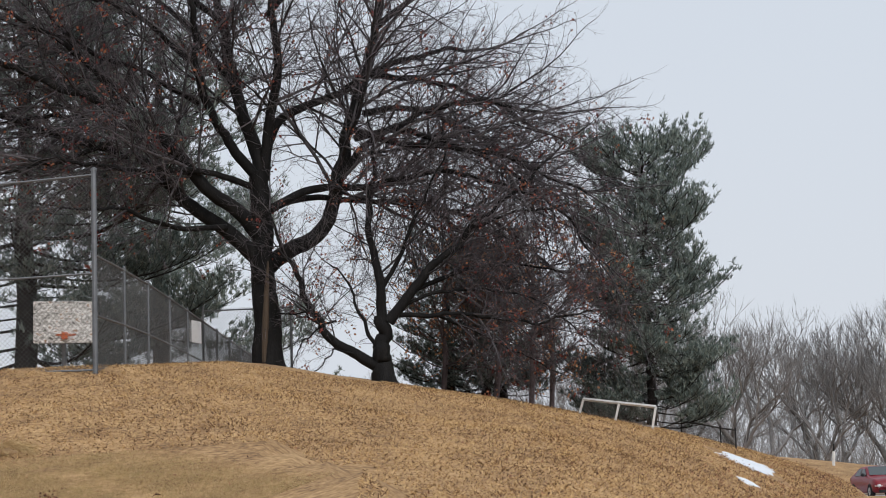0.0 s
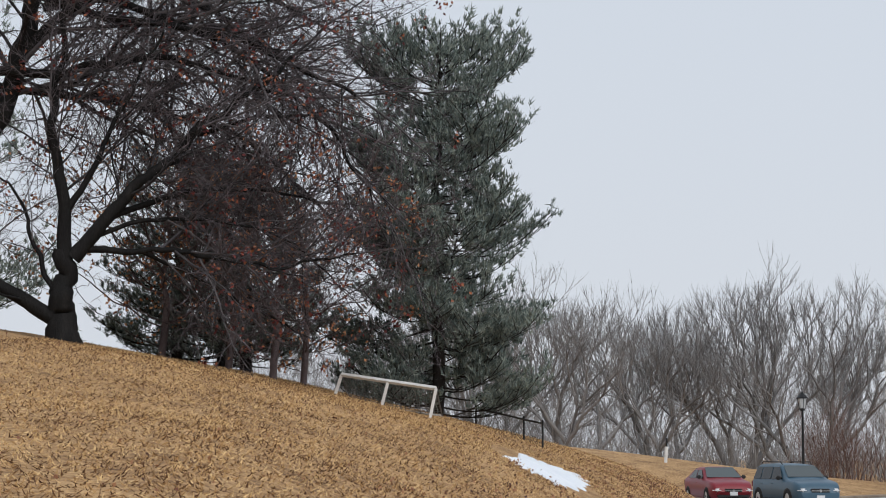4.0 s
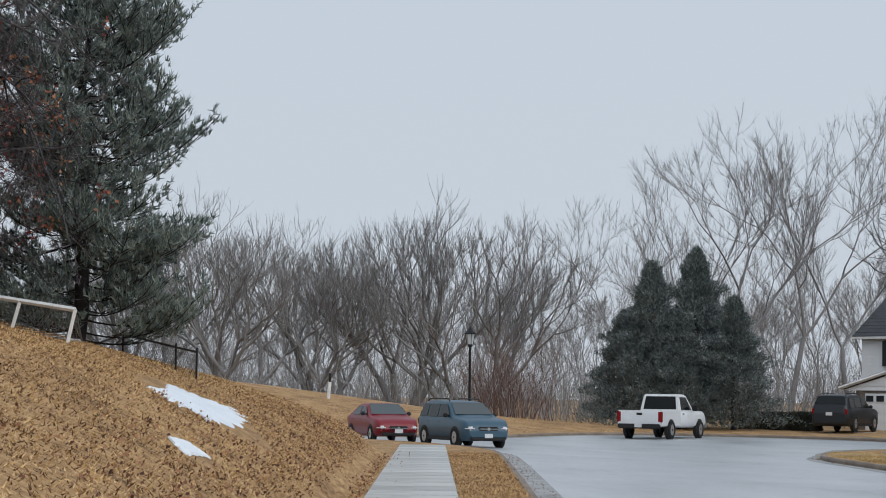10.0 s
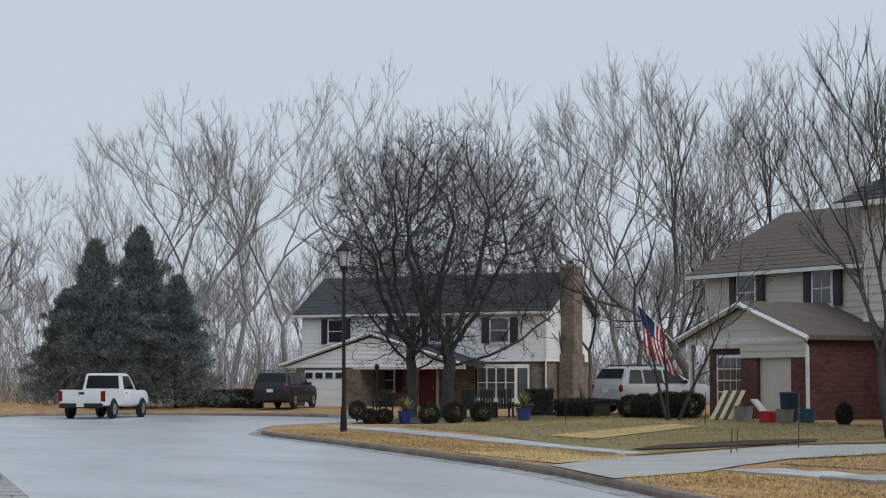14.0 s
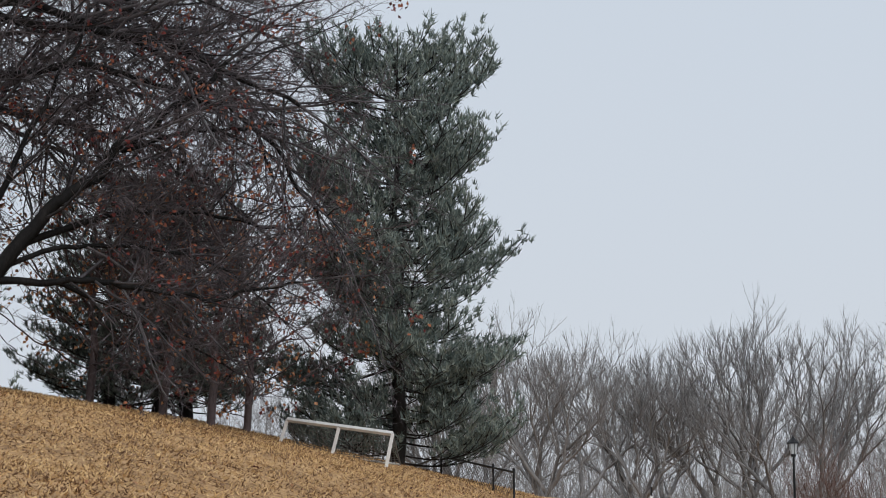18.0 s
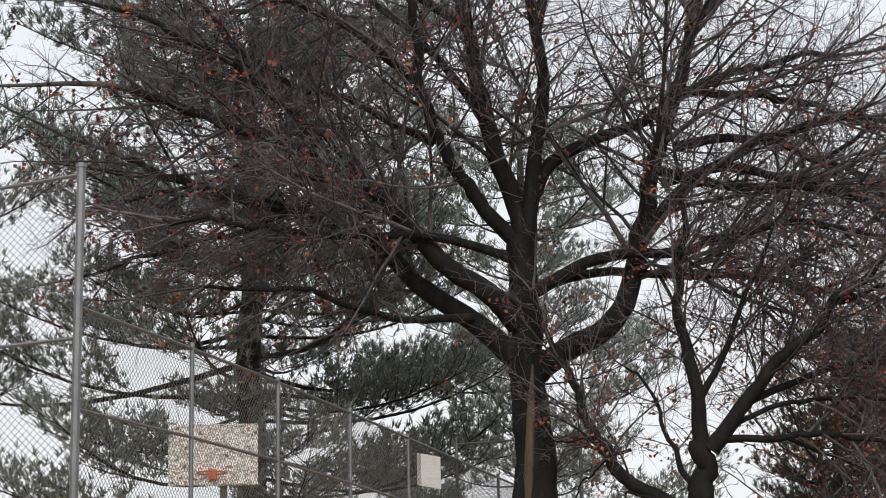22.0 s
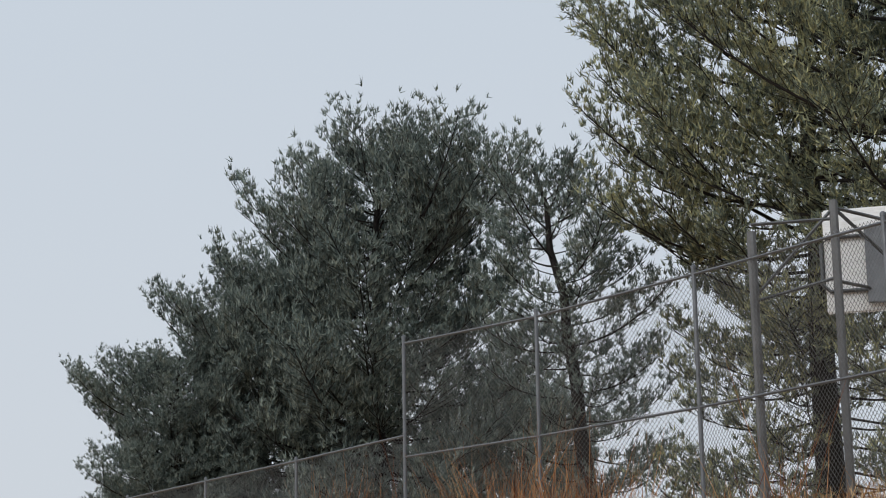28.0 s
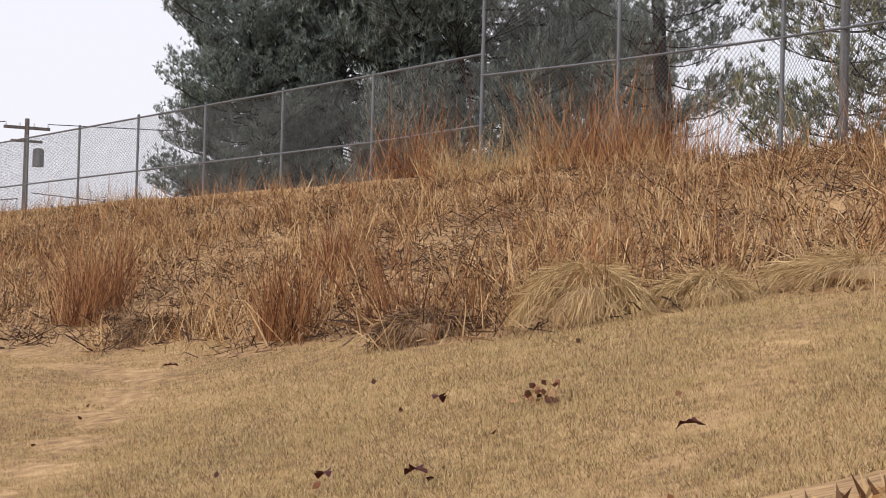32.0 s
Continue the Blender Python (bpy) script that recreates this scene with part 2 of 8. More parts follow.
RIGHT_KERB = [(11, -44), (11.8, 0), (14.2, 15.5), (15.3, 19), (16.8, 22.6), (18.9, 28), (20.74, 35.3), (22.3, 41), (23.6, 46.5), (24.8, 51.5), (27.5, 56), (34, 61), (39, 68), (40, 78), (34, 86), (28, 84), (23, 77), (20, 76), (10, 83), (0, 91), (-15, 100)]


def bent(line, n):
    """n points spaced along a bent line, with softened corners."""
    p = np.array(line, float)
    for _ in range(2):
        q = np.empty((2 * len(p) - 2, p.shape[1]))
        q[0::2], q[1::2] = 0.75 * p[:-1] + 0.25 * p[1:], 0.25 * p[:-1] + 0.75 * p[1:]
        p = np.vstack([p[:1], q, p[-1:]])
    s = np.concatenate([[0], np.cumsum(np.linalg.norm(np.diff(p, axis=0), axis=1))])
    t = np.linspace(0, s[-1], n)
    return np.stack([np.interp(t, s, p[:, k]) for k in range(p.shape[1])], 1)


ROAD_L, ROAD_R = bent(LEFT_KERB, 120), bent(RIGHT_KERB, 120)
OUTLINE = np.vstack([ROAD_L, ROAD_R[::-1]])


LOT_EDGE = np.array(RIGHT_KERB[:14] + [(39, 68), (40, 78), (36, 90), (36, 150)], float)


def street_z(x, y):
    """The street is level; the lots beyond its far kerb rise gently towards the houses."""
    x, y = np.asarray(x, float), np.asarray(y, float)
    g, _ = line_gap(x, y, [(*p, 0) for p in RIGHT_KERB[:17]])
    east = x > np.interp(y, LOT_EDGE[:, 1], LOT_EDGE[:, 0])
    return np.where(east, 0.05 * np.clip(g - 3, 0, 8) * np.clip(1.25 - y / 90, 0.4, 1), 0.0)


def on_road(x, y):
    x, y = np.asarray(x, float), np.asarray(y, float)
    inside = np.zeros(x.shape, bool)
    n = len(OUTLINE)
    for i in range(n):
        (x1, y1), (x2, y2) = OUTLINE[i], OUTLINE[(i + 1) % n]
        if y1 != y2:
            inside ^= ((y1 > y) != (y2 > y)) & (x < (x2 - x1) * (y - y1) / (y2 - y1) + x1)
    return inside


WALK_EDGE = np.array([(-0.33 - 1.2 + 0.2583 * v, v, 0.14) for v in (-60, 20, 50)] + [(12.2, 60, 0.14), (9.5, 68, 0.2), (5, 76, 0.4), (-8, 83, 0.8)])


def ground_z(x, y):
    """Height of the lawns and the hill."""
    x, y = np.asarray(x, float), np.asarray(y, float)
    base = street_z(x, y) + 0.13
    dc, zc = line_gap(x, y, CREST)
    ds, _ = line_gap(x, y, [tuple(p) for p in WALK_EDGE])
    df, zf = line_gap(x, y, FOOT)
    share = df / (df + ds + 1e-6)
    low = np.where(ds < df, base, np.maximum(zf, base))
    gap = np.minimum(ds, df)
    t = np.clip(gap / (gap + dc + 1e-6), 0, 1)
    # steep and rounded above the walk, a plain bank below the court
    rise = low + (zc - low) * t ** np.clip(1.3 - 1.0 * share, 0.52, 1.0)
    z = np.where(behind(x, y), zc, rise)
    fore = y < fore_line(x)
    lawn = base + (zf - base) * np.clip(ds / (ds + df + 1e-6), 0, 1)
    z = np.where(fore, lawn, z)
    street_side = x > np.interp(y, WALK_EDGE[:, 1], WALK_EDGE[:, 0])
    z = base + (z - base) * np.clip((84 - y) / 14, 0, 1)
    z = np.where(street_side, base, z)
    far_kerb, _ = line_gap(x, y, [(*p, 0) for p in RIGHT_KERB[11:]])
    z = z + 2.4 * np.exp(-(((x - 9) / 16) ** 2 + ((y - 94) / 12) ** 2)) * np.clip(far_kerb / 5, 0, 1) ** 1.5 * ~on_road(x, y)
    return z + np.where(street_side, 0.0, 0.03 * np.sin(x * 0.9 + 0.4 * y) * np.sin(0.7 * y - 0.3 * x))


def behind(x, y):
    """True on the far side of the crest."""
    p = [c[:2] for c in CREST]
    poly = p + [(-6, 90), (-90, 90), (-90, 17.2)]
    inside = np.zeros(np.shape(x), bool)
    for (x1, y1), (x2, y2) in zip(poly, poly[1:] + poly[:1]):
        if y1 != y2:
            inside ^= ((y1 > y) != (y2 > y)) & (x < (x2 - x1) * (y - y1) / (y2 - y1) + x1)
    return inside


def fore_line(x):
    p = np.array(FOOT)
    return np.interp(x, p[:5, 0], p[:5, 1], right=-200)


# one sheet of ground: fine near the camera, coarse towards the horizon
def ground_sheet():
    xs = np.concatenate([[-900, -400, -200, -120], np.arange(-90, -50, 2.5), np.arange(-50, 20, 0.5), np.arange(20, 70, 1.0), [75, 90, 120, 200, 400, 900]])
    ys = np.concatenate([[-900, -300, -120, -70], np.arange(-45, -20, 2.0), np.arange(-20, 50, 0.5), np.arange(50, 120, 1.0), [125, 140, 180, 260, 450, 900, 1500]])
    gx, gy = np.meshgrid(xs, ys)
    z = ground_z(gx, gy)
    edge = np.minimum(line_gap(gx, gy, [(*p, 0) for p in ROAD_L[::2]])[0], line_gap(gx, gy, [(*p, 0) for p in ROAD_R[::2]])[0])
    z = np.where(on_road(gx, gy) | (edge < 1.3), street_z(gx, gy) - 0.25, z)
    nx, ny = len(xs), len(ys)
    co = np.stack([gx, gy, z], -1).reshape(-1, 3)
    i = (np.arange(ny - 1)[:, None] * nx + np.arange(nx - 1)).ravel()
    tris = np.concatenate([np.stack([i, i + 1, i + nx + 1], 1), np.stack([i, i + nx + 1, i + nx], 1)])
    me = fast_mesh("ground", co, tris, M_LAWN)
    me.polygons.foreach_set("use_smooth", [True] * len(me.polygons))
    return tagged(new("ground", me), "winter-brown lawn and grassy hillside", "ground", kind="structure")


ground_sheet()


def strip(name, a, b, za, zb, mat, label, category):
    """A sheet between two lines of points."""
    n = len(a)
    v = [(p[0], p[1], float(street_z(p[0], p[1])) + za) for p in a] + [(p[0], p[1], float(street_z(p[0], p[1])) + zb) for p in b]
    f = [(i, i + n, i + n + 1, i + 1) for i in range(n - 1)]
    return tagged(new(name, mesh(name, v, f, mat, True)), label, category, kind="structure")


strip("road", ROAD_L, ROAD_R, 0.0, 0.0, M_ASPHALT, "wet asphalt street curving out of sight, sky sheen painted into its pale grey", "road")


def offset(line, d):
    t = np.gradient(line, axis=0)
    t /= np.linalg.norm(t, axis=1)[:, None]
    return line + d * np.stack([t[:, 1], -t[:, 0]], 1)


def kerb_run(name, line, side):
    """A concrete kerb with a rolled top edge, on the outer side of the line."""
    prof = [(0.0, -0.25), (0.0, 0.08), (0.03, 0.13), (0.16, 0.135), (0.16, -0.25)]
    rows = [offset(line, side * o) for o, _ in prof]
    n, v, f = len(line), [], []
    for r, (_, h) in zip(rows, prof):
        v += [(p[0], p[1], float(street_z(p[0], p[1])) + h) for p in r]
    for k in range(len(prof) - 1):
        f += [(k * n + i, k * n + i + 1, (k + 1) * n + i + 1, (k + 1) * n + i) for i in range(n - 1)]
    return tagged(new(name, mesh(name, v, f, M_KERB)), "low stained concrete kerb along the street", "kerb", kind="structure")


kerb_run("kerb_west", ROAD_L, -1)
kerb_run("kerb_east", ROAD_R, 1)
strip("gutter_west", offset(ROAD_L, 0.0), offset(ROAD_L, 0.5), 0.012, 0.004, M_GUTTER, "pale worn concrete gutter beside the kerb", "gutter")
strip("gutter_east", offset(ROAD_R, -0.38), offset(ROAD_R, 0.0), 0.004, 0.012, M_GUTTER, "pale worn concrete gutter beside the kerb", "gutter")
strip("verge_east", offset(ROAD_R, 0.155), offset(ROAD_R, 2.6), 0.131, 0.127, M_LAWN, "brown grass verge behind the kerb", "verge")
WALK_R = np.stack([0.49 + 0.2585 * np.linspace(-30, 52, 120), np.linspace(-30, 52, 120)], 1)
KERB_L = np.stack([np.interp(WALK_R[:, 1], ROAD_L[:75, 1], ROAD_L[:75, 0]) - 0.165, WALK_R[:, 1]], 1)
strip("verge_west", WALK_R, KERB_L, 0.135, 0.131, M_LAWN, "brown grass verge between pavement and kerb", "verge")
strip("verge_bend", offset(ROAD_L[66:], -2.6), offset(ROAD_L[66:], -0.155), 0.127, 0.131, M_LAWN, "brown grass verge round the bend", "verge")


# ---- trees ----
def spin(d, angle, azim):
    """A direction leaning away from d by an angle, at an azimuth round it."""
    a = d.orthogonal().normalized()
    b = d.cross(a)
    return (d * math.cos(angle) + (a * math.cos(azim) + b * math.sin(azim)) * math.sin(angle)).normalized()


def grow(rng, start, way, length, radius, level, top, spec, out, rise=0.0):
    """Adds a branch and all that grows on it to out[level]: points and radii."""
    n = spec["seg"][level]
    p, d, pts, rad = start.copy(), way.copy(), [start.copy()], [radius]
    tip = spec.get("tip", 0.35)
    for i in range(n):
        w = spec["wobble"][level]
        d = (d + Vector((rng.uniform(-w, w), rng.uniform(-w, w), rng.uniform(-w, w) + spec["lift"][level]))).normalized()
        p = p + d * (length / n)
        pts.append(p.copy())
        rad.append(radius * (1 - (1 - tip) * (i + 1) / n))
    out[level].append((pts, rad))
    if level < top:
        bear(rng, pts, rad, length, level, top, spec, out)


def bear(rng, pts, rad, length, level, top, spec, out):
    """The side branches of a branch, along its outer part."""
    k = spec["kids"][level]
    count = max(1, int(k * length * rng.uniform(0.8, 1.2)))
    lo = spec["bare"][level]
    azim = rng.uniform(0, 6.28)
    for j in range(count):
        f = lo + (1 - lo) * (j + rng.random()) / count
        x = min(f, 0.999) * (len(pts) - 1)
        i = int(x)
        q = pts[i].lerp(pts[i + 1], x - i)
        d = (pts[i + 1] - pts[i]).normalized()
        azim += 2.4 + rng.uniform(-0.5, 0.5)
        a = rng.uniform(*spec["angle"])
        size = length * spec["ratio"][level] * rng.uniform(0.6, 1.15) * (1.15 - 0.6 * f)
        r = min(rad[i] * 0.75, max(spec["thin"], size * spec["taper"]))
        grow(rng, q, spin(d, a, azim), size, r, level + 1, top, spec, out)
    if level + 1 <= top:
        grow(rng, pts[-1], (pts[-1] - pts[-2]).normalized(), length * spec["ratio"][level] * 0.8, rad[-1], level + 1, top, spec, out)


def tubes(name, runs, sides, mat):
    """One mesh of many tapering bars."""
    co, tris, base = [], [], 0
    ang = [2 * math.pi * k / sides for k in range(sides)]
    cs = [(math.cos(t), math.sin(t)) for t in ang]
    for pts, rad in runs:
        n, a = len(pts), None
        for i in range(n):
            d = pts[min(i + 1, n - 1)] - pts[max(i - 1, 0)]
            d.normalize()
            if a is None:
                a = d.orthogonal()
            a = a - d * a.dot(d)
            a.normalize()
            b = d.cross(a)
            r, p = rad[i], pts[i]
            for c, s in cs:
                co.append((p.x + r * (c * a.x + s * b.x), p.y + r * (c * a.y + s * b.y), p.z + r * (c * a.z + s * b.z)))
        for i in range(n - 1):
            for k in range(sides):
                u, v = base + i * sides + k, base + i * sides + (k + 1) % sides
                tris.append((u, v, v + sides))
                tris.append((u, v + sides, u + sides))
        base += n * sides
    me = fast_mesh(name, co, tris, mat)
    if sides > 3:
        me.polygons.foreach_set("use_smooth", [True] * len(me.polygons))
    return me


def ribbons(base, way, length, width, droop, R):
    """Thin bent blades: three triangles each, from arrays of feet, directions, lengths and widths."""
    n = len(base)
    length, width, droop = (np.broadcast_to(np.asarray(v, float), (n,))[:, None] for v in (length, width, droop))
    side = np.cross(way, R.normal(0, 1, (n, 3)))
    side /= np.linalg.norm(side, axis=1)[:, None] + 1e-9
    down = np.array((0, 0, -1.0))
    mid = base + way * length * 0.55 + down * droop * length * 0.2
    tip = base + way * length + down * droop * length + R.normal(0, 0.04, (n, 3)) * length
    co = np.stack([base - side * width, base + side * width, mid + side * width * 0.7, mid - side * width * 0.7, tip], 1).reshape(-1, 3)
    k = np.arange(n)[:, None] * 5
    tris = np.concatenate([k + np.array((0, 1, 2)), k + np.array((0, 2, 3)), k + np.array((3, 2, 4))], 1).reshape(-1, 3)
    return co, tris


def fuzz(name, runs, gap, length, width, seed, mat, lean=0.9, lift=0.0, start=0.1):
    """Fine twigs along the runs, one about every gap metres."""
    R = np.random.RandomState(seed)
    feet, ways, lens = [], [], []
    for pts, _ in runs:
        p = np.array([tuple(q) for q in pts])
        d = np.diff(p, axis=0)
        ln = np.linalg.norm(d, axis=1)
        total = ln.sum()
        m = max(1, int(total / gap + R.rand()))
        s = (start + (1 - start) * R.rand(m)) * total
        cum = np.concatenate([[0], np.cumsum(ln)])
        i = np.clip(np.searchsorted(cum, s) - 1, 0, len(ln) - 1)
        f = ((s - cum[i]) / ln[i])[:, None]
        feet.append(p[i] + d[i] * f)
        ways.append(d[i] / ln[i][:, None])
        lens.append(np.full(m, min(1.0, 0.5 + total)))
    feet, ways, lens = np.concatenate(feet), np.concatenate(ways), np.concatenate(lens)
    n = len(feet)
    w = ways + R.normal(0, lean * 0.62, (n, 3)) + np.array((0, 0, lift))
    w /= np.linalg.norm(w, axis=1)[:, None]
    co, tris = ribbons(feet, w, length * R.uniform(0.45, 1.3, n) * lens, width, R.uniform(-0.15, 0.2, n), R)
    return fast_mesh(name, co, tris, mat)


def soft(ob):
    ob["kind"] = "stuff"
    return ob


def scraps(name, places, size, per, rng, mat, droop=0.4):
    """Small curled leaves hung at the places."""
    co, tris = [], []
    for p in places:
        for _ in range(per):
            c = p + Vector((rng.gauss(0, size), rng.gauss(0, size), rng.gauss(-droop * size, size)))
            a = Vector((rng.gauss(0, 1), rng.gauss(0, 1), rng.gauss(-0.8, 0.8))).normalized() * size
            b = a.orthogonal().normalized() * size * rng.uniform(0.3, 0.55)
            m = c + a * 0.5 + a.cross(b).normalized() * size * 0.15
            k = len(co)
            co += [tuple(c), tuple(m + b), tuple(c + a), tuple(m - b)]
            tris += [(k, k + 1, k + 2), (k, k + 2, k + 3)]
    return fast_mesh(name, co, tris, mat)


def limb_run(points, r0, r1):
    """A drawn limb, with softened bends."""
    p = bent(points, max(9, 6 * len(points)))
    n = len(p)
    R = np.random.RandomState(int(abs(p[-1][0] * 100 + p[-1][2] * 10)))
    sway = R.normal(0, 1, (n, 3))
    sway = (sway + np.roll(sway, 1, 0) + np.roll(sway, 2, 0)) / 3
    p = p + sway * 0.075 * np.sin(np.linspace(0, np.pi * 0.75, n))[:, None]
    return [Vector(q) for q in p], [(r0 + (r1 - r0) * (i / (n - 1)) ** 0.8) * (1 + 0.02 * math.sin(2.1 * i)) for i in range(n)]


def drawn_tree(name, at, plane, spec, trunk, limbs, seed, label, top=4, bark=None, twig=None, leaf=None, leaf_share=0.02, leaf_size=0.09):
    """A tree with a trunk and main limbs drawn in the upright plane that runs along the direction plane; the rest grows."""
    rng = random.Random(seed)
    ob = thing(name, at, label, "tree")
    ex, ey = Vector((plane[0], plane[1], 0)).normalized(), Vector((-plane[1], plane[0], 0)).normalized()

    def lay(line, bow):
        n = len(line)
        return [tuple(ex * s + ey * (bow * (i / max(1, n - 1)) ** 1.2 + 0) + Vector((0, 0, h))) for i, (s, h) in enumerate(line)]

    tr, tw = limb_run(lay(trunk[0], 0), trunk[1], trunk[2])
    flare = [r * (1 + 0.3 * math.exp(-max(0, p.z) / 0.3)) for p, r in zip(tr, tw)]
    part("trunk", tubes("trunk", [(tr, flare)], 14, bark), bark, ob)
    out = [[] for _ in range(top + 1)]
    for line, r0, r1, bow in limbs:
        pts, rad = limb_run(lay(line, bow), r0, r1)
        part("limb", tubes("limb", [(pts, rad)], 9, bark), bark, ob)
        length = sum((b - a).length for a, b in zip(pts, pts[1:]))
        bear(rng, pts, rad, length, 0, top, spec, out)
    soft(part("branch_work", tubes("branch_work", out[1] + out[2], 4, M_BRANCH), bark, ob))
    soft(part("side_shoot", tubes("side_shoot", out[3], 3, twig), twig, ob))
    soft(part("twig_spray", fuzz("twig_spray", out[2] + out[3], 0.21, 0.36, 0.0038, seed, twig, 0.8, 0.12), twig, ob, "fine bare reddish twigs"))
    if leaf:
        ends = [r[0][-1] for r in out[top] if rng.random() < leaf_share]
        soft(part("dead_foliage", scraps("dead_foliage", ends, leaf_size, 8, rng, leaf, 1.5), leaf, ob, "clusters of withered leaves"))
    return ob


def bare_tree(seed, height, spread, bark, spec, top=2, forks=1, sides=(7, 3), clear=0.3, radius=None, lean=0.15, twig=(0.2, 0.8, 0.008)):
    """Meshes of a leafless tree: its trunk, its limbs and its twigs."""
    rng = random.Random(seed)
    out = [[] for _ in range(top + 1)]
    trunks = []
    for f in range(forks):
        a = 6.28 * f / forks + rng.uniform(-0.4, 0.4)
        tilt = lean * rng.uniform(0.6, 1.3) if forks > 1 else lean * rng.uniform(0, 0.5)
        d = Vector((math.cos(a) * math.sin(tilt), math.sin(a) * math.sin(tilt), math.cos(tilt)))
        p, pts, rad = Vector((math.cos(a) * 0.12 * (forks > 1), math.sin(a) * 0.12 * (forks > 1), -0.2)), [], []
        r0 = (radius or height * 0.018) * (1 if forks == 1 else 0.75)
        n = 9
        h = height * rng.uniform(0.85, 1.0)
        for i in range(n + 1):
            pts.append(p.copy())
            rad.append(r0 * (1 - 0.85 * i / n) * (1.25 if i == 0 else 1))
            d = (d + Vector((rng.uniform(-0.09, 0.09), rng.uniform(-0.09, 0.09), 0.05))).normalized()
            p = p + d * h / n
        trunks.append((pts, rad))
        count = int(spec["first"] * rng.uniform(0.85, 1.15))
        az = rng.uniform(0, 6.28)
        for j in range(count):
            fr = clear + (0.98 - clear) * (j + rng.random()) / count
            x = fr * n
            i = min(int(x), n - 1)
            q = pts[i].lerp(pts[i + 1], x - i)
            az += 2.4
            ang = rng.uniform(0.5, 1.05) * (1.1 - 0.35 * fr)
            dd = spin((pts[i + 1] - pts[i]).normalized(), ang, az)
            ln = spread * rng.uniform(0.7, 1.15) * (1.1 - 0.65 * abs(fr - 0.45))
            grow(rng, q, dd, ln, max(0.02, rad[i] * 0.5), 1, top, spec, out)
    runs = [r for lv in out[1:] for r in lv]
    fine = fuzz("twig_spray", [r for lv in out[max(1, top - 1):] for r in lv] + [(p[6:], q[6:]) for p, q in trunks], twig[0], twig[1], twig[2], seed, bark, lift=0.25)
    return (tubes("trunk", trunks, sides[0], bark), tubes("branch_work", runs, sides[1], bark), fine)


def place_tree(name, meshes, names, at, turn, scale, label, group="", category="tree"):
    ob = thing(name, at, label, category, group, turn=turn)
    for nm, me in zip(names, meshes):
        o = part(nm, me, None, ob)
        if nm != "trunk":
            soft(o)
    ob.scale = (scale, scale, scale) if isinstance(scale, (int, float)) else scale
    return ob


def colonise(rng_seed, stems, crown, step, reach, kill, tip, pull=(0, 0, 0.1), jitter=0.25, power=2.3, rounds=90):
    """Branches that grow towards points spread through a crown: runs of points with radii, the thickest first."""
    R = np.random.RandomState(rng_seed)
    pos, par = [], []
    for stem in stems:
        root = -1
        if pos:
            gaps = [float(np.linalg.norm(q - np.array(stem[0]))) for q in pos]
            root = int(np.argmin(gaps)) if min(gaps) < 0.5 else -1
        for i, p in enumerate(stem):
            par.append(len(pos) - 1 if i else root)
            pos.append(np.array(p, float))
    pos = np.array(pos)
    pts = crown(R)
    near = np.full(len(pts), 1e9)
    who = np.zeros(len(pts), int)
    first = 0
    born = np.zeros(len(pos) + 60000, int)
    for _ in range(rounds):
        fresh = pos[first:]
        d = np.linalg.norm(pts[:, None] - fresh[None], axis=2)
        j = d.argmin(1)
        dj = d[np.arange(len(pts)), j]
        better = dj < near
        near, who = np.where(better, dj, near), np.where(better, j + first, who)
        live = near > kill
        pts, near, who = pts[live], near[live], who[live]
        act = near < reach
        if len(pts) == 0 or not act.any():
            break
        ids, inv = np.unique(who[act], return_inverse=True)
        v = (pts[act] - pos[who[act]]) / near[act][:, None]
        way = np.zeros((len(ids), 3))
        np.add.at(way, inv, v)
        way = way / (np.linalg.norm(way, axis=1)[:, None] + 1e-9) + np.array(pull) + R.normal(0, jitter, way.shape)
        way /= np.linalg.norm(way, axis=1)[:, None]
        grown = born[ids] < 2
        if not grown.any():
            break
        ids, way = ids[grown], way[grown]
        born[ids] += 1
        first = len(pos)
        pos = np.vstack([pos, pos[ids] + way * step])
        par += list(ids)
    n = len(pos)
    load = np.zeros(n)
    kids = [[] for _ in range(n)]
    for i in range(n - 1, -1, -1):
        load[i] = max(load[i], tip ** power)
        if par[i] >= 0:
            load[par[i]] += load[i]
            kids[par[i]].append(i)
    rad = load ** (1 / power)
    runs, todo = [], [(i, -1) for i in range(n) if par[i] < 0]
    while todo:
        i, root = todo.pop()
        line, rr = ([Vector(pos[root])], [rad[i]]) if root >= 0 else ([], [])
        while True:
            line.append(Vector(pos[i]))
            rr.append(rad[i])
            if not kids[i]:
                break
            order = sorted(kids[i], key=lambda k: -rad[k])
            todo += [(k, i) for k in order[1:]]
            i = order[0]
        if len(line) > 1:
            runs.append((line, rr))
    return sorted(runs, key=lambda r: -r[1][0])


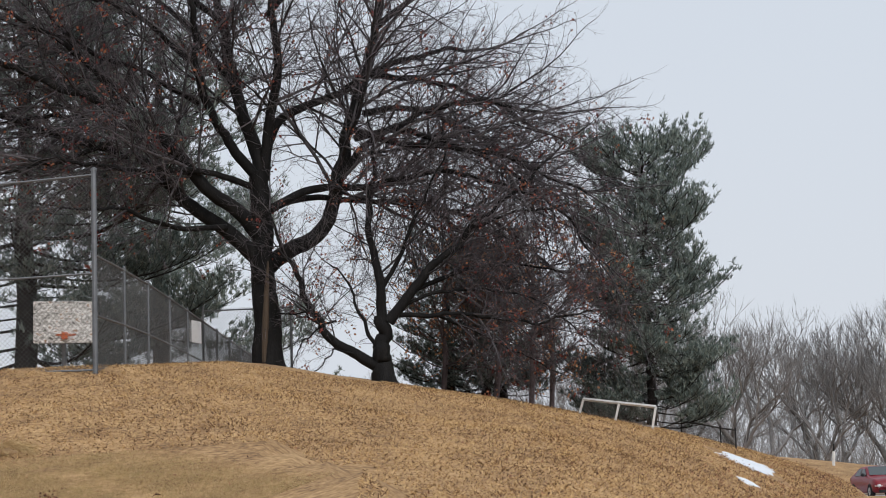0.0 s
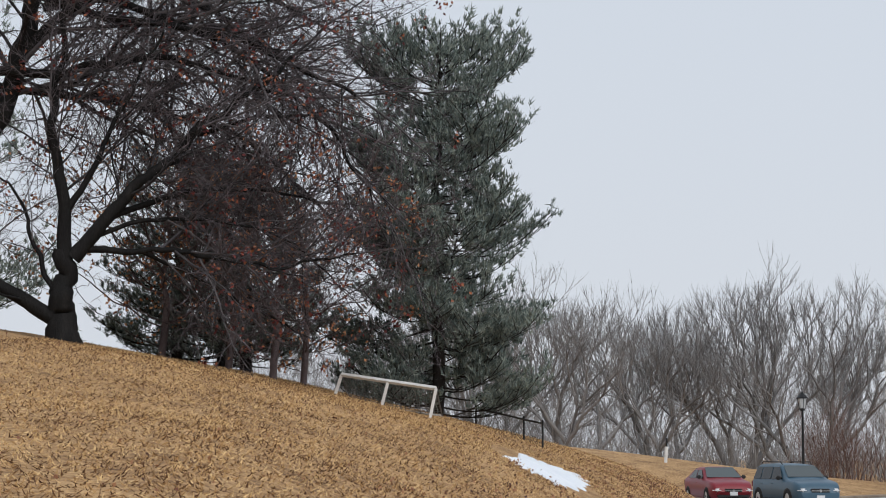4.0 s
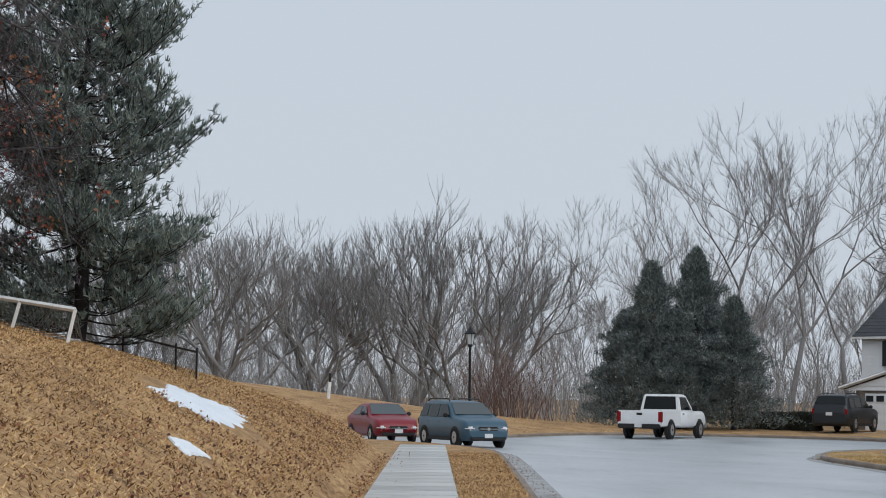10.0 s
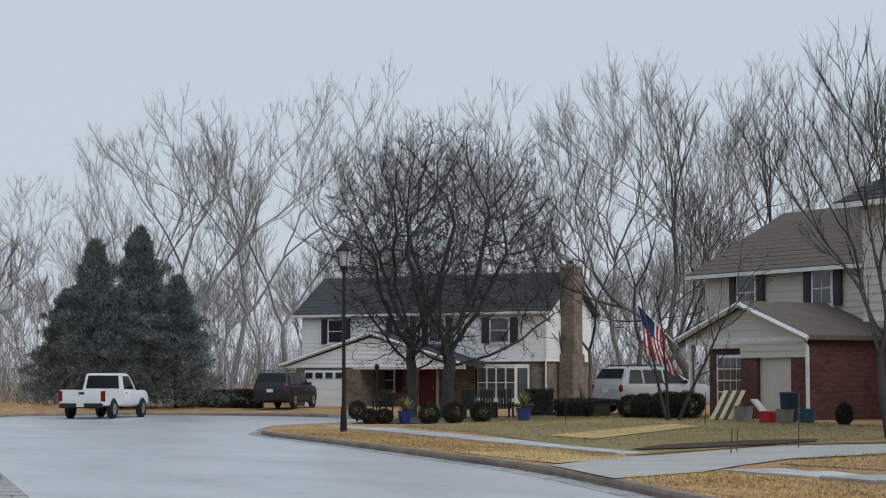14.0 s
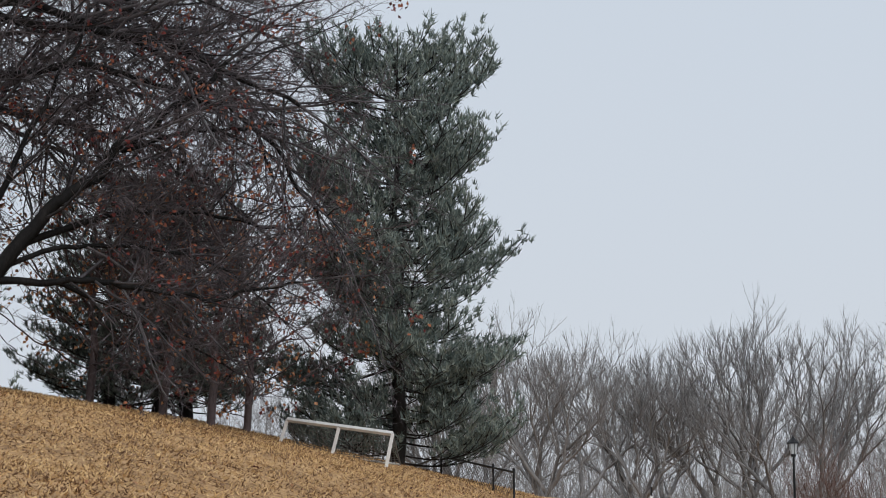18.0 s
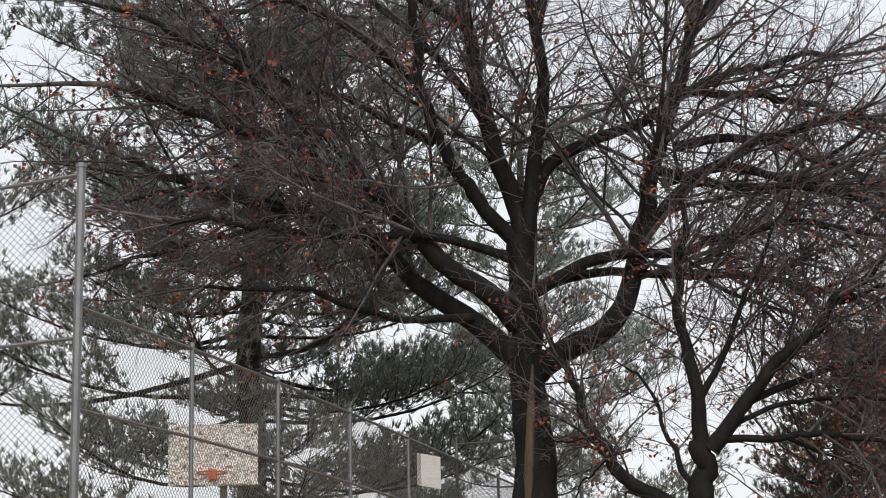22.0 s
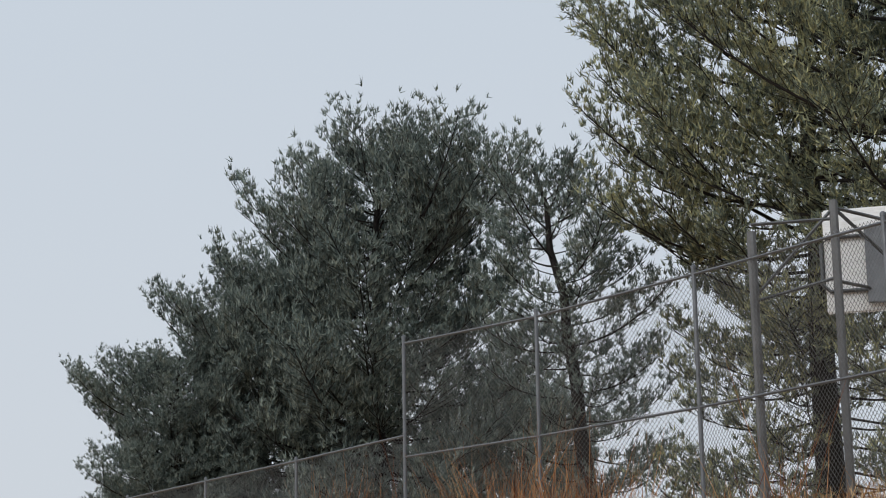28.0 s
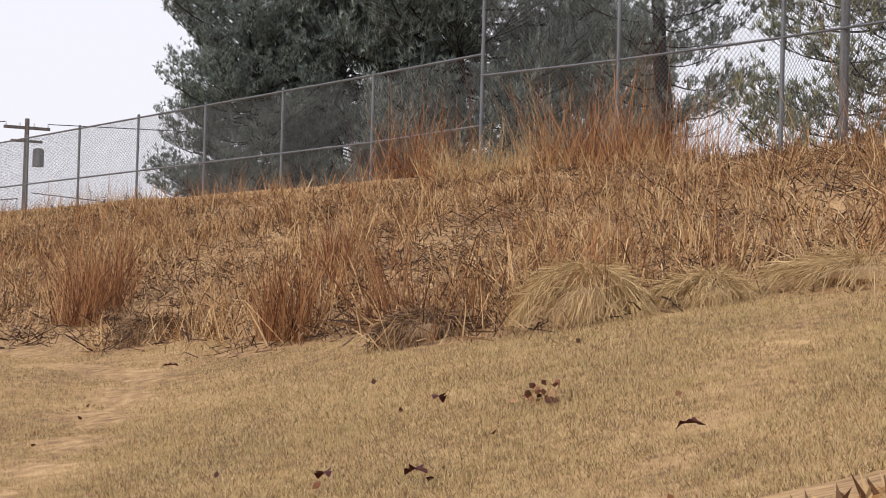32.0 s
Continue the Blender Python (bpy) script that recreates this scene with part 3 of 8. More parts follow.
def round_crown(n, centre, rx, rz, narrow=0.4, lobes=0.25, skin=0.45):
    """Points through an egg-shaped crown with an uneven outline."""
    def make(R):
        v = R.normal(0, 1, (n, 3))
        v /= np.linalg.norm(v, axis=1)[:, None]
        k = R.uniform(0, 1, (n, 1)) ** skin
        a = np.arctan2(v[:, 1], v[:, 0])
        p = R.uniform(0, 6.28, 3)
        lump = 1 + lobes * (0.5 * np.sin(3 * a + p[0] + 4 * v[:, 2]) + 0.5 * np.sin(5 * a + p[1] - 7 * v[:, 2]))
        low = 1 - narrow * np.clip(-v[:, 2], 0, 1)
        return np.stack([v[:, 0] * rx * lump * low, v[:, 1] * rx * lump * low, v[:, 2] * rz * (0.8 + 0.2 * lump)], 1) * k + np.array(centre)
    return make


def crown_tree(seed, bark, stems, crown, step, tip, twig, reach=None, kill=None, pull=(0, 0, 0.2), sides=(9, 4, 3), jitter=0.05, power=2.1):
    """Meshes of a leafless tree with a full crown: its trunk, its branches, its twigs."""
    runs = colonise(seed, stems, crown, step, reach or step * 8, kill or step * 1.3, tip, pull, jitter, power)
    k = sum(1 for i, s in enumerate(stems) if i == 0 or min(math.dist(s[0], q) for t in stems[:i] for q in t) >= 0.5)
    fine = [r for r in runs[k:] if r[1][0] < tip * 4.5]
    return (tubes("trunk", runs[:k], sides[0], bark), tubes("branch_work", runs[k:], sides[1], bark),
            fuzz("twig_spray", fine, twig[0], twig[1], twig[2], seed, bark, lean=0.7, lift=0.3, start=0.0))


def limb_lines(n, z0, z1, out, top, seed, x=0.0, y=0.0):
    """Main limbs leaving a trunk between two heights, the lower ones spreading wider."""
    R = np.random.RandomState(seed)
    lines = []
    for i in range(n):
        f = (i + R.uniform(0, 0.6)) / n
        a, z = 2.4 * i + R.uniform(-0.4, 0.4), z0 + (z1 - z0) * f
        reach, rise = out * (1 - 0.55 * f) * R.uniform(0.75, 1.1), (top - z) * (0.3 + 0.45 * f) * R.uniform(0.8, 1.1)
        lines.append([(x + reach * math.cos(a + 0.25 * u) * u ** 0.8 + R.normal(0, 0.06) * (u > 0), y + reach * math.sin(a + 0.25 * u) * u ** 0.8 + R.normal(0, 0.06) * (u > 0), z + rise * u ** 1.25) for u in (0, 0.15, 0.3, 0.45, 0.6, 0.75, 0.9, 1.0)])
    return lines


def stem_line(x, y, z0, z1, lean=(0, 0), n=6, sway=0.05, seed=0):
    R = np.random.RandomState(seed)
    return [(x + lean[0] * (i / n) ** 1.3 + R.normal(0, sway) * (i > 0), y + lean[1] * (i / n) ** 1.3 + R.normal(0, sway) * (i > 0), z0 + (z1 - z0) * i / n) for i in range(n + 1)]


OAK = dict(seg=[5, 5, 4, 3, 3], wobble=[0.12, 0.2, 0.24, 0.28, 0.3], lift=[0.02, 0.02, 0.0, -0.01, -0.02], kids=[4.0, 5.2, 7.5, 9.5], bare=[0.22, 0.15, 0.12, 0.1],
           angle=(0.5, 1.15), ratio=[0.46, 0.48, 0.46, 0.5], thin=0.0045, taper=0.013)


def ppx(points, x0, y0, m):
    """A sketched line scaled to metres: across and up from the foot of the trunk."""
    return [((x - x0) * m, (y0 - y) * m) for x, y in points]


# the big oak on the hill and the forked one beyond it
A_AT, B_AT = (-7.48, 31.73), (-4.55, 31.2)
za, zb = float(ground_z(*A_AT)), float(ground_z(*B_AT))
ka, kb = 0.00973, 0.0094
a_limbs = [
    ([(930, 560), (880, 500), (790, 450), (700, 330), (620, 270), (450, 215), (250, 140)], 0.15, 0.05, -0.8),
    ([(925, 620), (850, 545), (745, 475), (680, 380), (560, 325), (420, 285), (200, 190)], 0.16, 0.045, 1.2),
    ([(940, 420), (850, 325), (785, 220), (755, 100), (750, -20), (730, -160)], 0.11, 0.04, -1.4),
    ([(945, 480), (938, 350), (885, 180), (850, 0), (830, -170), (820, -330)], 0.16, 0.05, 0.3),
    ([(950, 420), (960, 280), (990, 120), (965, -20), (985, -180), (1000, -330)], 0.12, 0.04, -0.9),
    ([(950, 655), (1000, 610), (1090, 570), (1135, 500), (1150, 420), (1185, 280), (1230, 130), (1265, 0), (1310, -160), (1340, -300)], 0.17, 0.05, 0.2),
    ([(960, 500), (1080, 437), (1230, 440), (1360, 405), (1500, 420), (1650, 470)], 0.09, 0.03, -1.0),
    ([(960, 330), (1000, 245), (1110, 205), (1250, 110), (1400, 50), (1560, 20)], 0.10, 0.035, 0.9),
    ([(1150, 420), (1240, 300), (1370, 240), (1520, 200), (1680, 240)], 0.08, 0.03, -0.6),
    ([(945, 450), (800, 400), (640, 420), (480, 400), (330, 420)], 0.07, 0.025, -1.8),
    ([(1265, 0), (1380, -100), (1500, -160), (1600, -180)], 0.07, 0.03, 0.6),
    ([(850, 0), (700, -120), (520, -180), (360, -200)], 0.07, 0.03, 0.4),
    ([(700, 330), (560, 180), (380, 60), (200, 0)], 0.07, 0.03, -1.2),
    ([(850, 545), (700, 560), (560, 520), (400, 540)], 0.06, 0.02, -2.0),
    ([(1185, 280), (1330, 330), (1480, 340), (1640, 400), (1760, 480)], 0.07, 0.025, -1.6),
    ([(1230, 130), (1400, 130), (1580, 160), (1760, 240)], 0.07, 0.025, 1.2),
    ([(755, 100), (640, 20), (480, -40), (300, -60)], 0.06, 0.025, -1.6),
    ([(965, -20), (1080, -140), (1150, -260)], 0.06, 0.025, -0.6),
    ([(1310, -160), (1450, -220), (1560, -240)], 0.05, 0.025, 0.5),
    ([(885, 180), (770, 10), (620, -140), (430, -260)], 0.07, 0.025, 1.0),
    ([(830, -170), (700, -290), (540, -380), (400, -420)], 0.06, 0.025, -0.8),
    ([(785, 220), (640, 130), (460, 60), (250, -20)], 0.06, 0.025, 0.6),
    ([(620, 270), (500, 120), (350, -60), (240, -180)], 0.06, 0.025, -0.4),
    ([(700, 330), (560, 250), (380, 230), (180, 260)], 0.06, 0.025, 1.6),
    ([(560, 325), (420, 380), (270, 400), (120, 440)], 0.05, 0.02, 0.5),
    ([(820, -330), (760, -430), (640, -520)], 0.05, 0.025, 0.3),
    # long limbs that droop towards the goal
    ([(955, 500), (1060, 455), (1282, 462), (1493, 478), (1666, 526), (1811, 640)], 0.07, 0.02, 1.4),
    ([(1195, 305), (1300, 280), (1397, 300), (1570, 372), (1714, 488), (1830, 650)], 0.07, 0.02, -0.8),
    ([(1224, 237), (1330, 205), (1445, 218), (1638, 286), (1782, 391), (1850, 520)], 0.07, 0.02, 1.8),
]
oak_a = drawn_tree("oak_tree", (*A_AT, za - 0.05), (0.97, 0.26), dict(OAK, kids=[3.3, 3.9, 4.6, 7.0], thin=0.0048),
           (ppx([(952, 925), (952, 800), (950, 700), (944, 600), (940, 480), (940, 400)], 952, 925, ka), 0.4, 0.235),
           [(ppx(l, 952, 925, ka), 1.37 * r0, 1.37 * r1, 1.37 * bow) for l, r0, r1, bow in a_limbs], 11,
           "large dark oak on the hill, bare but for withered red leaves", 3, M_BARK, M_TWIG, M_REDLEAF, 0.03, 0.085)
part("scar", tube([(-0.06, -0.375, 0.25), (-0.02, -0.37, 1.1), (0.03, -0.345, 2.0), (0.08, -0.31, 2.8)], [0.06, 0.085, 0.07, 0.02], 8), M_SCAR, oak_a, "pale strip of bare wood down the trunk")
b_limbs = [
    ([(1240, 850), (1180, 815), (1115, 780), (1075, 700), (1040, 610), (990, 520), (960, 420)], 0.16, 0.03, 0.5),
    ([(1250, 740), (1242, 600), (1218, 450), (1240, 330), (1230, 180)], 0.15, 0.03, 0.2),
    ([(1265, 730), (1330, 650), (1395, 560), (1500, 480), (1600, 400), (1680, 330)], 0.15, 0.035, -0.5),
    ([(1290, 712), (1400, 715), (1520, 730), (1660, 745), (1800, 720)], 0.07, 0.02, -1.0),
    ([(1235, 800), (1190, 720), (1170, 620), (1120, 560)], 0.06, 0.02, 0.9),
    ([(1330, 650), (1460, 590), (1620, 570), (1780, 590)], 0.07, 0.02, 1.2),
    ([(1250, 640), (1320, 520), (1370, 400), (1420, 280)], 0.07, 0.02, -0.3),
    ([(1500, 480), (1640, 430), (1780, 420)], 0.05, 0.02, 0.4),
    ([(1127, 724), (1085, 735), (1040, 775), (1010, 835)], 0.03, 0.012, 0.3),
    ([(1180, 815), (1130, 800), (1085, 830), (1060, 875)], 0.028, 0.012, -0.5),
    ([(1090, 740), (1040, 700), (1000, 690), (950, 720)], 0.03, 0.012, 0.8),
    ([(1400, 715), (1500, 760), (1600, 800), (1720, 860)], 0.04, 0.015, 1.0),
    ([(1300, 690), (1420, 640), (1560, 650), (1700, 690), (1800, 780)], 0.05, 0.015, 0.2),
]
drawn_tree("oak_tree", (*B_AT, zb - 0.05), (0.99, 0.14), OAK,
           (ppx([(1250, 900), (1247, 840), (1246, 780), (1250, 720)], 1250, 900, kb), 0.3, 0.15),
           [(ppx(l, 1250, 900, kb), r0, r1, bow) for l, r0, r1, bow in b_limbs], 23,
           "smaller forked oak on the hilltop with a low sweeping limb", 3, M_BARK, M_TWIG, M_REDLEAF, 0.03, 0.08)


# ---- pines ----
def pine(seed, height, reach, shape=None, needle=None, clear=0.1, limbs=90, first_r=None, tuft=0.2, per=13, thick=1.0, level=0.0, bare=0.4, lobes=0.2, dead=0.0, fork=0.0, fill=1.0):
    """Meshes of a white pine: trunk, limbs with their side branches, and brushes of needles massed into pads at the limbs' outer parts."""
    rng = random.Random(seed)
    shape = shape or (lambda f: 1 - 0.75 * f)
    r0 = first_r or height * 0.02
    trunk = ([Vector((0.07 * math.sin(3 * i) + fork * (i / 10) ** 2, 0.06 * math.cos(2 * i), -0.2 + height * 0.9 * i / 10)) for i in range(11)],
             [r0 * (1 - 0.86 * (i / 10) ** 1.2) for i in range(11)])
    runs, sites, ways = [], [], []
    up = Vector((0, 0, 1))
    ph = [rng.uniform(0, 6.28) for _ in range(4)]
    for k in range(limbs):
        f = clear + (0.99 - clear) * ((k + rng.random()) / limbs) ** 0.92
        a = 2.4 * k + rng.uniform(-0.5, 0.5)
        lump = 1 + lobes * (math.sin(2 * a + ph[0] + 9 * f) + 0.6 * math.sin(3 * a + ph[1] - 14 * f))
        ln = max(0.35, reach * shape(f) * lump * rng.uniform(0.72, 1.06))
        x = min(f * 0.97, 0.93) * 10
        i = min(int(x), 9)
        p0 = trunk[0][i].lerp(trunk[0][i + 1], x - i)
        steep = (-0.1 + 0.85 * max(0.0, f - 0.3)) * (1 - level) + rng.uniform(-0.08, 0.1)
        out, side = Vector((math.cos(a), math.sin(a), 0)), Vector((-math.sin(a), math.cos(a), 0))
        bend = rng.uniform(-0.18, 0.18) * ln
        pts = []
        for j in range(8):
            u = j / 7
            pts.append(p0 + out * ln * u * (1 - 0.08 * u) + side * bend * u * u + up * (steep * ln * u + (0.2 - 0.1 * level) * ln * u ** 2.4 - 0.05 * ln * math.sin(3.14 * u)))
        lr = 0.006 + 0.0085 * ln
        runs.append((pts, [lr * (1 - 0.8 * j / 7) for j in range(8)]))
        needled = rng.random() >= dead * max(0.0, 1 - f / 0.45)
        step = 0.3 + 0.02 * ln
        m = max(4, int(ln * (1 - bare) / step * 2.8))
        for s in range(m + 1):
            u = bare + (1 - bare) * (s + rng.random() * 0.8) / (m + 0.8)
            g = min(u, 0.999) * 7
            j = int(g)
            q = pts[j].lerp(pts[j + 1], g - j)
            d = (pts[j + 1] - pts[j]).normalized()
            turn = (1 if s % 2 else -1) * rng.uniform(0.5, 1.15)
            bl = (0.3 + 0.34 * ln * (1.15 - u) + 0.12 * ln * (u - bare)) * rng.uniform(0.6, 1.15)
            if s == m:
                turn, bl, q = 0.0, 0.3, pts[-1]
            w = (d * math.cos(turn) + d.cross(up).normalized() * math.sin(turn) + up * rng.uniform(0.05, 0.4)).normalized()
            e = q + w * bl + up * 0.12 * bl
            runs.append(([q, q.lerp(e, 0.5) - up * 0.03 * bl, e], [0.009, 0.007, 0.003]))
            if not needled:
                continue
            for z in range(max(3, int(fill * bl / (tuft * 0.3)))):
                v = 0.15 + 0.85 * rng.random() ** 0.8
                c = q.lerp(e, v)
                h = abs(rng.gauss(0, 1)) * 0.27 * thick * (0.5 + 0.2 * ln ** 0.5)
                sites.append(c + up * (h - 0.05) + Vector((rng.gauss(0, 0.5), rng.gauss(0, 0.5), 0)) * tuft)
                ways.append(w * 0.5 + up * 0.75)
    n = len(sites)
    R = np.random.RandomState(seed)
    c = np.repeat(np.array([tuple(q) for q in sites]), per, 0)
    d = np.repeat(np.array([tuple(q) for q in ways]), per, 0) + R.normal(0, 0.55, (n * per, 3))
    d /= np.linalg.norm(d, axis=1)[:, None]
    ln = tuft * R.uniform(0.6, 1.2, (n * per, 1))
    side = np.cross(d, R.normal(0, 1, (n * per, 3)))
    side /= np.linalg.norm(side, axis=1)[:, None]
    wd = tuft * R.uniform(0.06, 0.11, (n * per, 1))
    c = c + R.normal(0, tuft * 0.12, c.shape)
    co = np.stack([c - side * wd, c + side * wd, c + d * ln], 1).reshape(-1, 3)
    return (tubes("trunk", [trunk], 9, M_PBARK), tubes("branch_work", runs, 4, M_PBARK), fast_mesh("needle_mass", co, np.arange(n * per * 3).reshape(-1, 3), needle or M_NEEDLE))


PINE_PARTS = ("trunk", "branch_work", "needle_mass")


def hill(x, y, dz=0.0):
    return (x, y, float(ground_z(x, y)) + dz)


# the tall pine beyond the goal
def pine_shape(f):
    return (1.0 if f < 0.55 else 1.0 - 0.9 * (f - 0.55)) * (0.84 + 0.2 * math.sin(f * 31))


tall_pine = pine(3, 7.6, 2.25, pine_shape, clear=0.03, limbs=130, tuft=0.135, per=8, thick=0.55, level=0.3, bare=0.25, lobes=0.18, first_r=0.13, fill=0.75)
place_tree("pine_tree", tall_pine, PINE_PARTS, hill(2.7, 37.2), 40, (1.16, 1.16, 1.25), "tall dark green pine standing beyond the goal")


# pines behind the court
def dome(f):
    return (0.95 if f < 0.45 else math.sqrt(max(0.03, 1 - ((f - 0.45) / 0.56) ** 2))) * (0.92 + 0.1 * math.sin(f * 19))


big_pine = pine(7, 18.5, 5.4, lambda f: (0.75 if f < 0.42 else 1.05 * math.sqrt(max(0.04, 1 - ((f - 0.62) / 0.42) ** 2)) if f > 0.62 else 1.05), M_NEEDLE_Y, 0.05, 118, tuft=0.2, per=8, bare=0.35, dead=0.65, lobes=0.24, fill=0.55)
round_pine = pine(8, 14.6, 5.2, dome, None, 0.05, 150, tuft=0.2, per=8, bare=0.24, thick=1.0, lobes=0.12, fill=0.62)
flat_pine = pine(9, 16.5, 5.4, lambda f: (1.0 - 0.25 * f) * (0.8 + 0.3 * math.sin(f * 27)), None, 0.04, 78, tuft=0.19, per=8, level=0.6, bare=0.32, fill=0.5, dead=0.2, lobes=0.2)
wide_pine = pine(10, 16.5, 7.8, lambda f: (1.0 - 0.35 * f) * (0.85 + 0.22 * math.sin(f * 25)), None, 0.07, 104, tuft=0.2, per=8, level=0.75, bare=0.32, fill=0.5, dead=0.1, lobes=0.16)
slim_pine = pine(12, 12.5, 2.7, lambda f: (0.55 + 0.6 * f if f < 0.7 else math.sqrt(max(0.04, 1 - ((f - 0.7) / 0.31) ** 2))), None, 0.1, 64, tuft=0.19, per=8, bare=0.3, dead=0.5, fork=-1.2, fill=0.6)


def from_here(az, d, x0=-1.0, y0=1.9):
    return x0 + d * math.sin(radians(az)), y0 + d * math.cos(radians(az))


PINES = "pines behind the court"
for az, d, me, turn, sc, lab in (
    (-57.2, 52, round_pine, 10, (0.98, 0.98, 1.02), "broad dark pine with a rounded crown behind the court"),
    (-60.7, 53, round_pine, 130, (0.72, 0.72, 0.76), "lower pine crowded against a taller one"),
    (-63.2, 52, round_pine, 250, (0.58, 0.58, 0.56), "low bushy pine at the end of the row"),
    (-50.9, 46, slim_pine, 35, 1.0, "slim leaning pine behind the court"),
    (-43.9, 43, big_pine, 80, 1.0, "large yellowish-green pine behind the backboard"),
    (-38.8, 39, big_pine, 200, 1.02, "large yellowish-green pine with a broad crown"),
    (-34.8, 36, flat_pine, 20, (0.95, 0.95, 1.0), "tall pine with open level limbs behind the fence"),
    (-21.4, 37.5, wide_pine, 140, 1.0, "dark pine with level drooping limbs behind the fence"),
    (-12.9, 60, flat_pine, 60, 1.3, "tall dark pine behind the big oak"),
    (-52.7, 72, round_pine, 330, 0.72, "pale distant pine beyond the court"),
):
    x, y = from_here(az, d)
    place_tree("pine_tree", me, PINE_PARTS, hill(x, y, -0.1), turn, sc, lab, PINES)

# more pines and a rust-leaved oak beyond the hilltop, between the forked oak and the tall pine
mid_pine = pine(15, 5.6, 2.4, lambda f: 1.0 - 0.5 * f, clear=0.04, limbs=60, tuft=0.14, per=8, thick=0.6, fill=0.6, level=0.4, first_r=0.15)
for x, y, turn, sc in ((-2.9, 38.0, 0, 0.9), (-1.9, 37.6, 100, 0.9), (-1.4, 38.2, 200, 0.95)):
    place_tree("pine_tree", mid_pine, PINE_PARTS, hill(x, y), turn, sc, "dark-trunked pine half hidden beyond the hilltop")


M_LTWIG = material("grey_red_twigs", ((0.065, 0.05, 0.053), (0.145, 0.112, 0.112)), 3, 0.8, island=0.5)


def leafy_oak(seed, height, spread, at, label, leaf, share, ceiling=0.8, crown=950):
    rng = random.Random(seed)
    meshes = crown_tree(seed, M_LTWIG, [stem_line(0, 0, -0.2, height * 0.2, (0.1, 0), 3, 0.03, seed)], round_crown(crown, (0, 0, height * 0.52), spread, height * 0.5, 0.2, 0.35, 0.45), 0.16, 0.0046, (0.15, 0.28, 0.0034), pull=(0, 0, 0.0), jitter=0.1)
    ob = place_tree("oak_tree", meshes, TREE_PARTS, at, 0, 1.0, label)
    me = meshes[2]
    co = np.empty(len(me.vertices) * 3, np.float32)
    me.vertices.foreach_get("co", co)
    tips = co.reshape(-1, 5, 3)[:, 4]
    keep = [Vector(p) for p in tips[::3] if p[2] < height * ceiling and rng.random() < share * (0.5 + 0.5 * math.sin(2.1 * p[0] + 1.3 * p[2] + p[1]))]
    soft(part("dead_foliage", scraps("dead_foliage", keep, 0.085, 6, rng, leaf), None, ob, "rust-brown withered leaves"))
    return ob


TREE_PARTS = ("trunk", "branch_work", "twig_spray")
leafy_oak(31, 5.4, 2.7, hill(-0.2, 35.4), "oak with rust-brown leaves on its lower branches", M_RUSTLEAF, 0.8)
leafy_oak(37, 5.8, 3.6, hill(-1.7, 34.8), "oak with scattered rust-brown leaves", M_RUSTLEAF, 0.6)
leafy_oak(41, 5.6, 3.4, hill(-3.1, 36.0), "oak holding many rust-brown leaves", M_RUSTLEAF, 0.8)
leafy_oak(39, 7.4, 3.2, hill(-0.8, 33.8), "twiggy bare oak with a few brown leaves", M_RUSTLEAF, 0.03, 0.8, 800)


# ---- chain-link fences of the court ----
M_WIRE = varied("weathered_fence_wire", (0.15, 0.152, 0.155), 0.2, rough=0.6, metal=0.4)


def wire_mesh(name, a, b, za, zb, ha, hb, pitch=0.085, r=0.004):
    """Crossing wires between two posts: a and b on the ground plan, feet za, zb, heights ha, hb."""
    a, b = np.array(a, float), np.array(b, float)
    ln = np.linalg.norm(b - a)
    h = (ha + hb) / 2
    co, tris = [], []

    def at(s, t):
        f = s / ln
        p = a + (b - a) * f
        return np.array((p[0], p[1], za + (zb - za) * f + t * (ha + (hb - ha) * f) / h))

    nrm = np.array((-(b - a)[1], (b - a)[0], 0)) / ln
    for sign in (1, -1):
        k = -h
        while k < ln:
            s0, s1 = max(0, k), min(ln, k + h)
            if s1 - s0 > 0.02:
                t0, t1 = s0 - k, s1 - k
                if sign < 0:
                    t0, t1 = h - t0, h - t1
                p, q = at(s0, t0), at(s1, t1)
                d = (q - p) / np.linalg.norm(q - p)
                side = np.cross(d, nrm)
                i = len(co)
                for e in (p, q):
                    co += [e + r * nrm, e - 0.5 * r * nrm + 0.87 * r * side, e - 0.5 * r * nrm - 0.87 * r * side]
                tris += [(i, i + 1, i + 4), (i, i + 4, i + 3), (i + 1, i + 2, i + 5), (i + 1, i + 5, i + 4), (i + 2, i, i + 3), (i + 2, i + 3, i + 5)]
            k += pitch
    return fast_mesh(name, co, tris, M_WIRE)


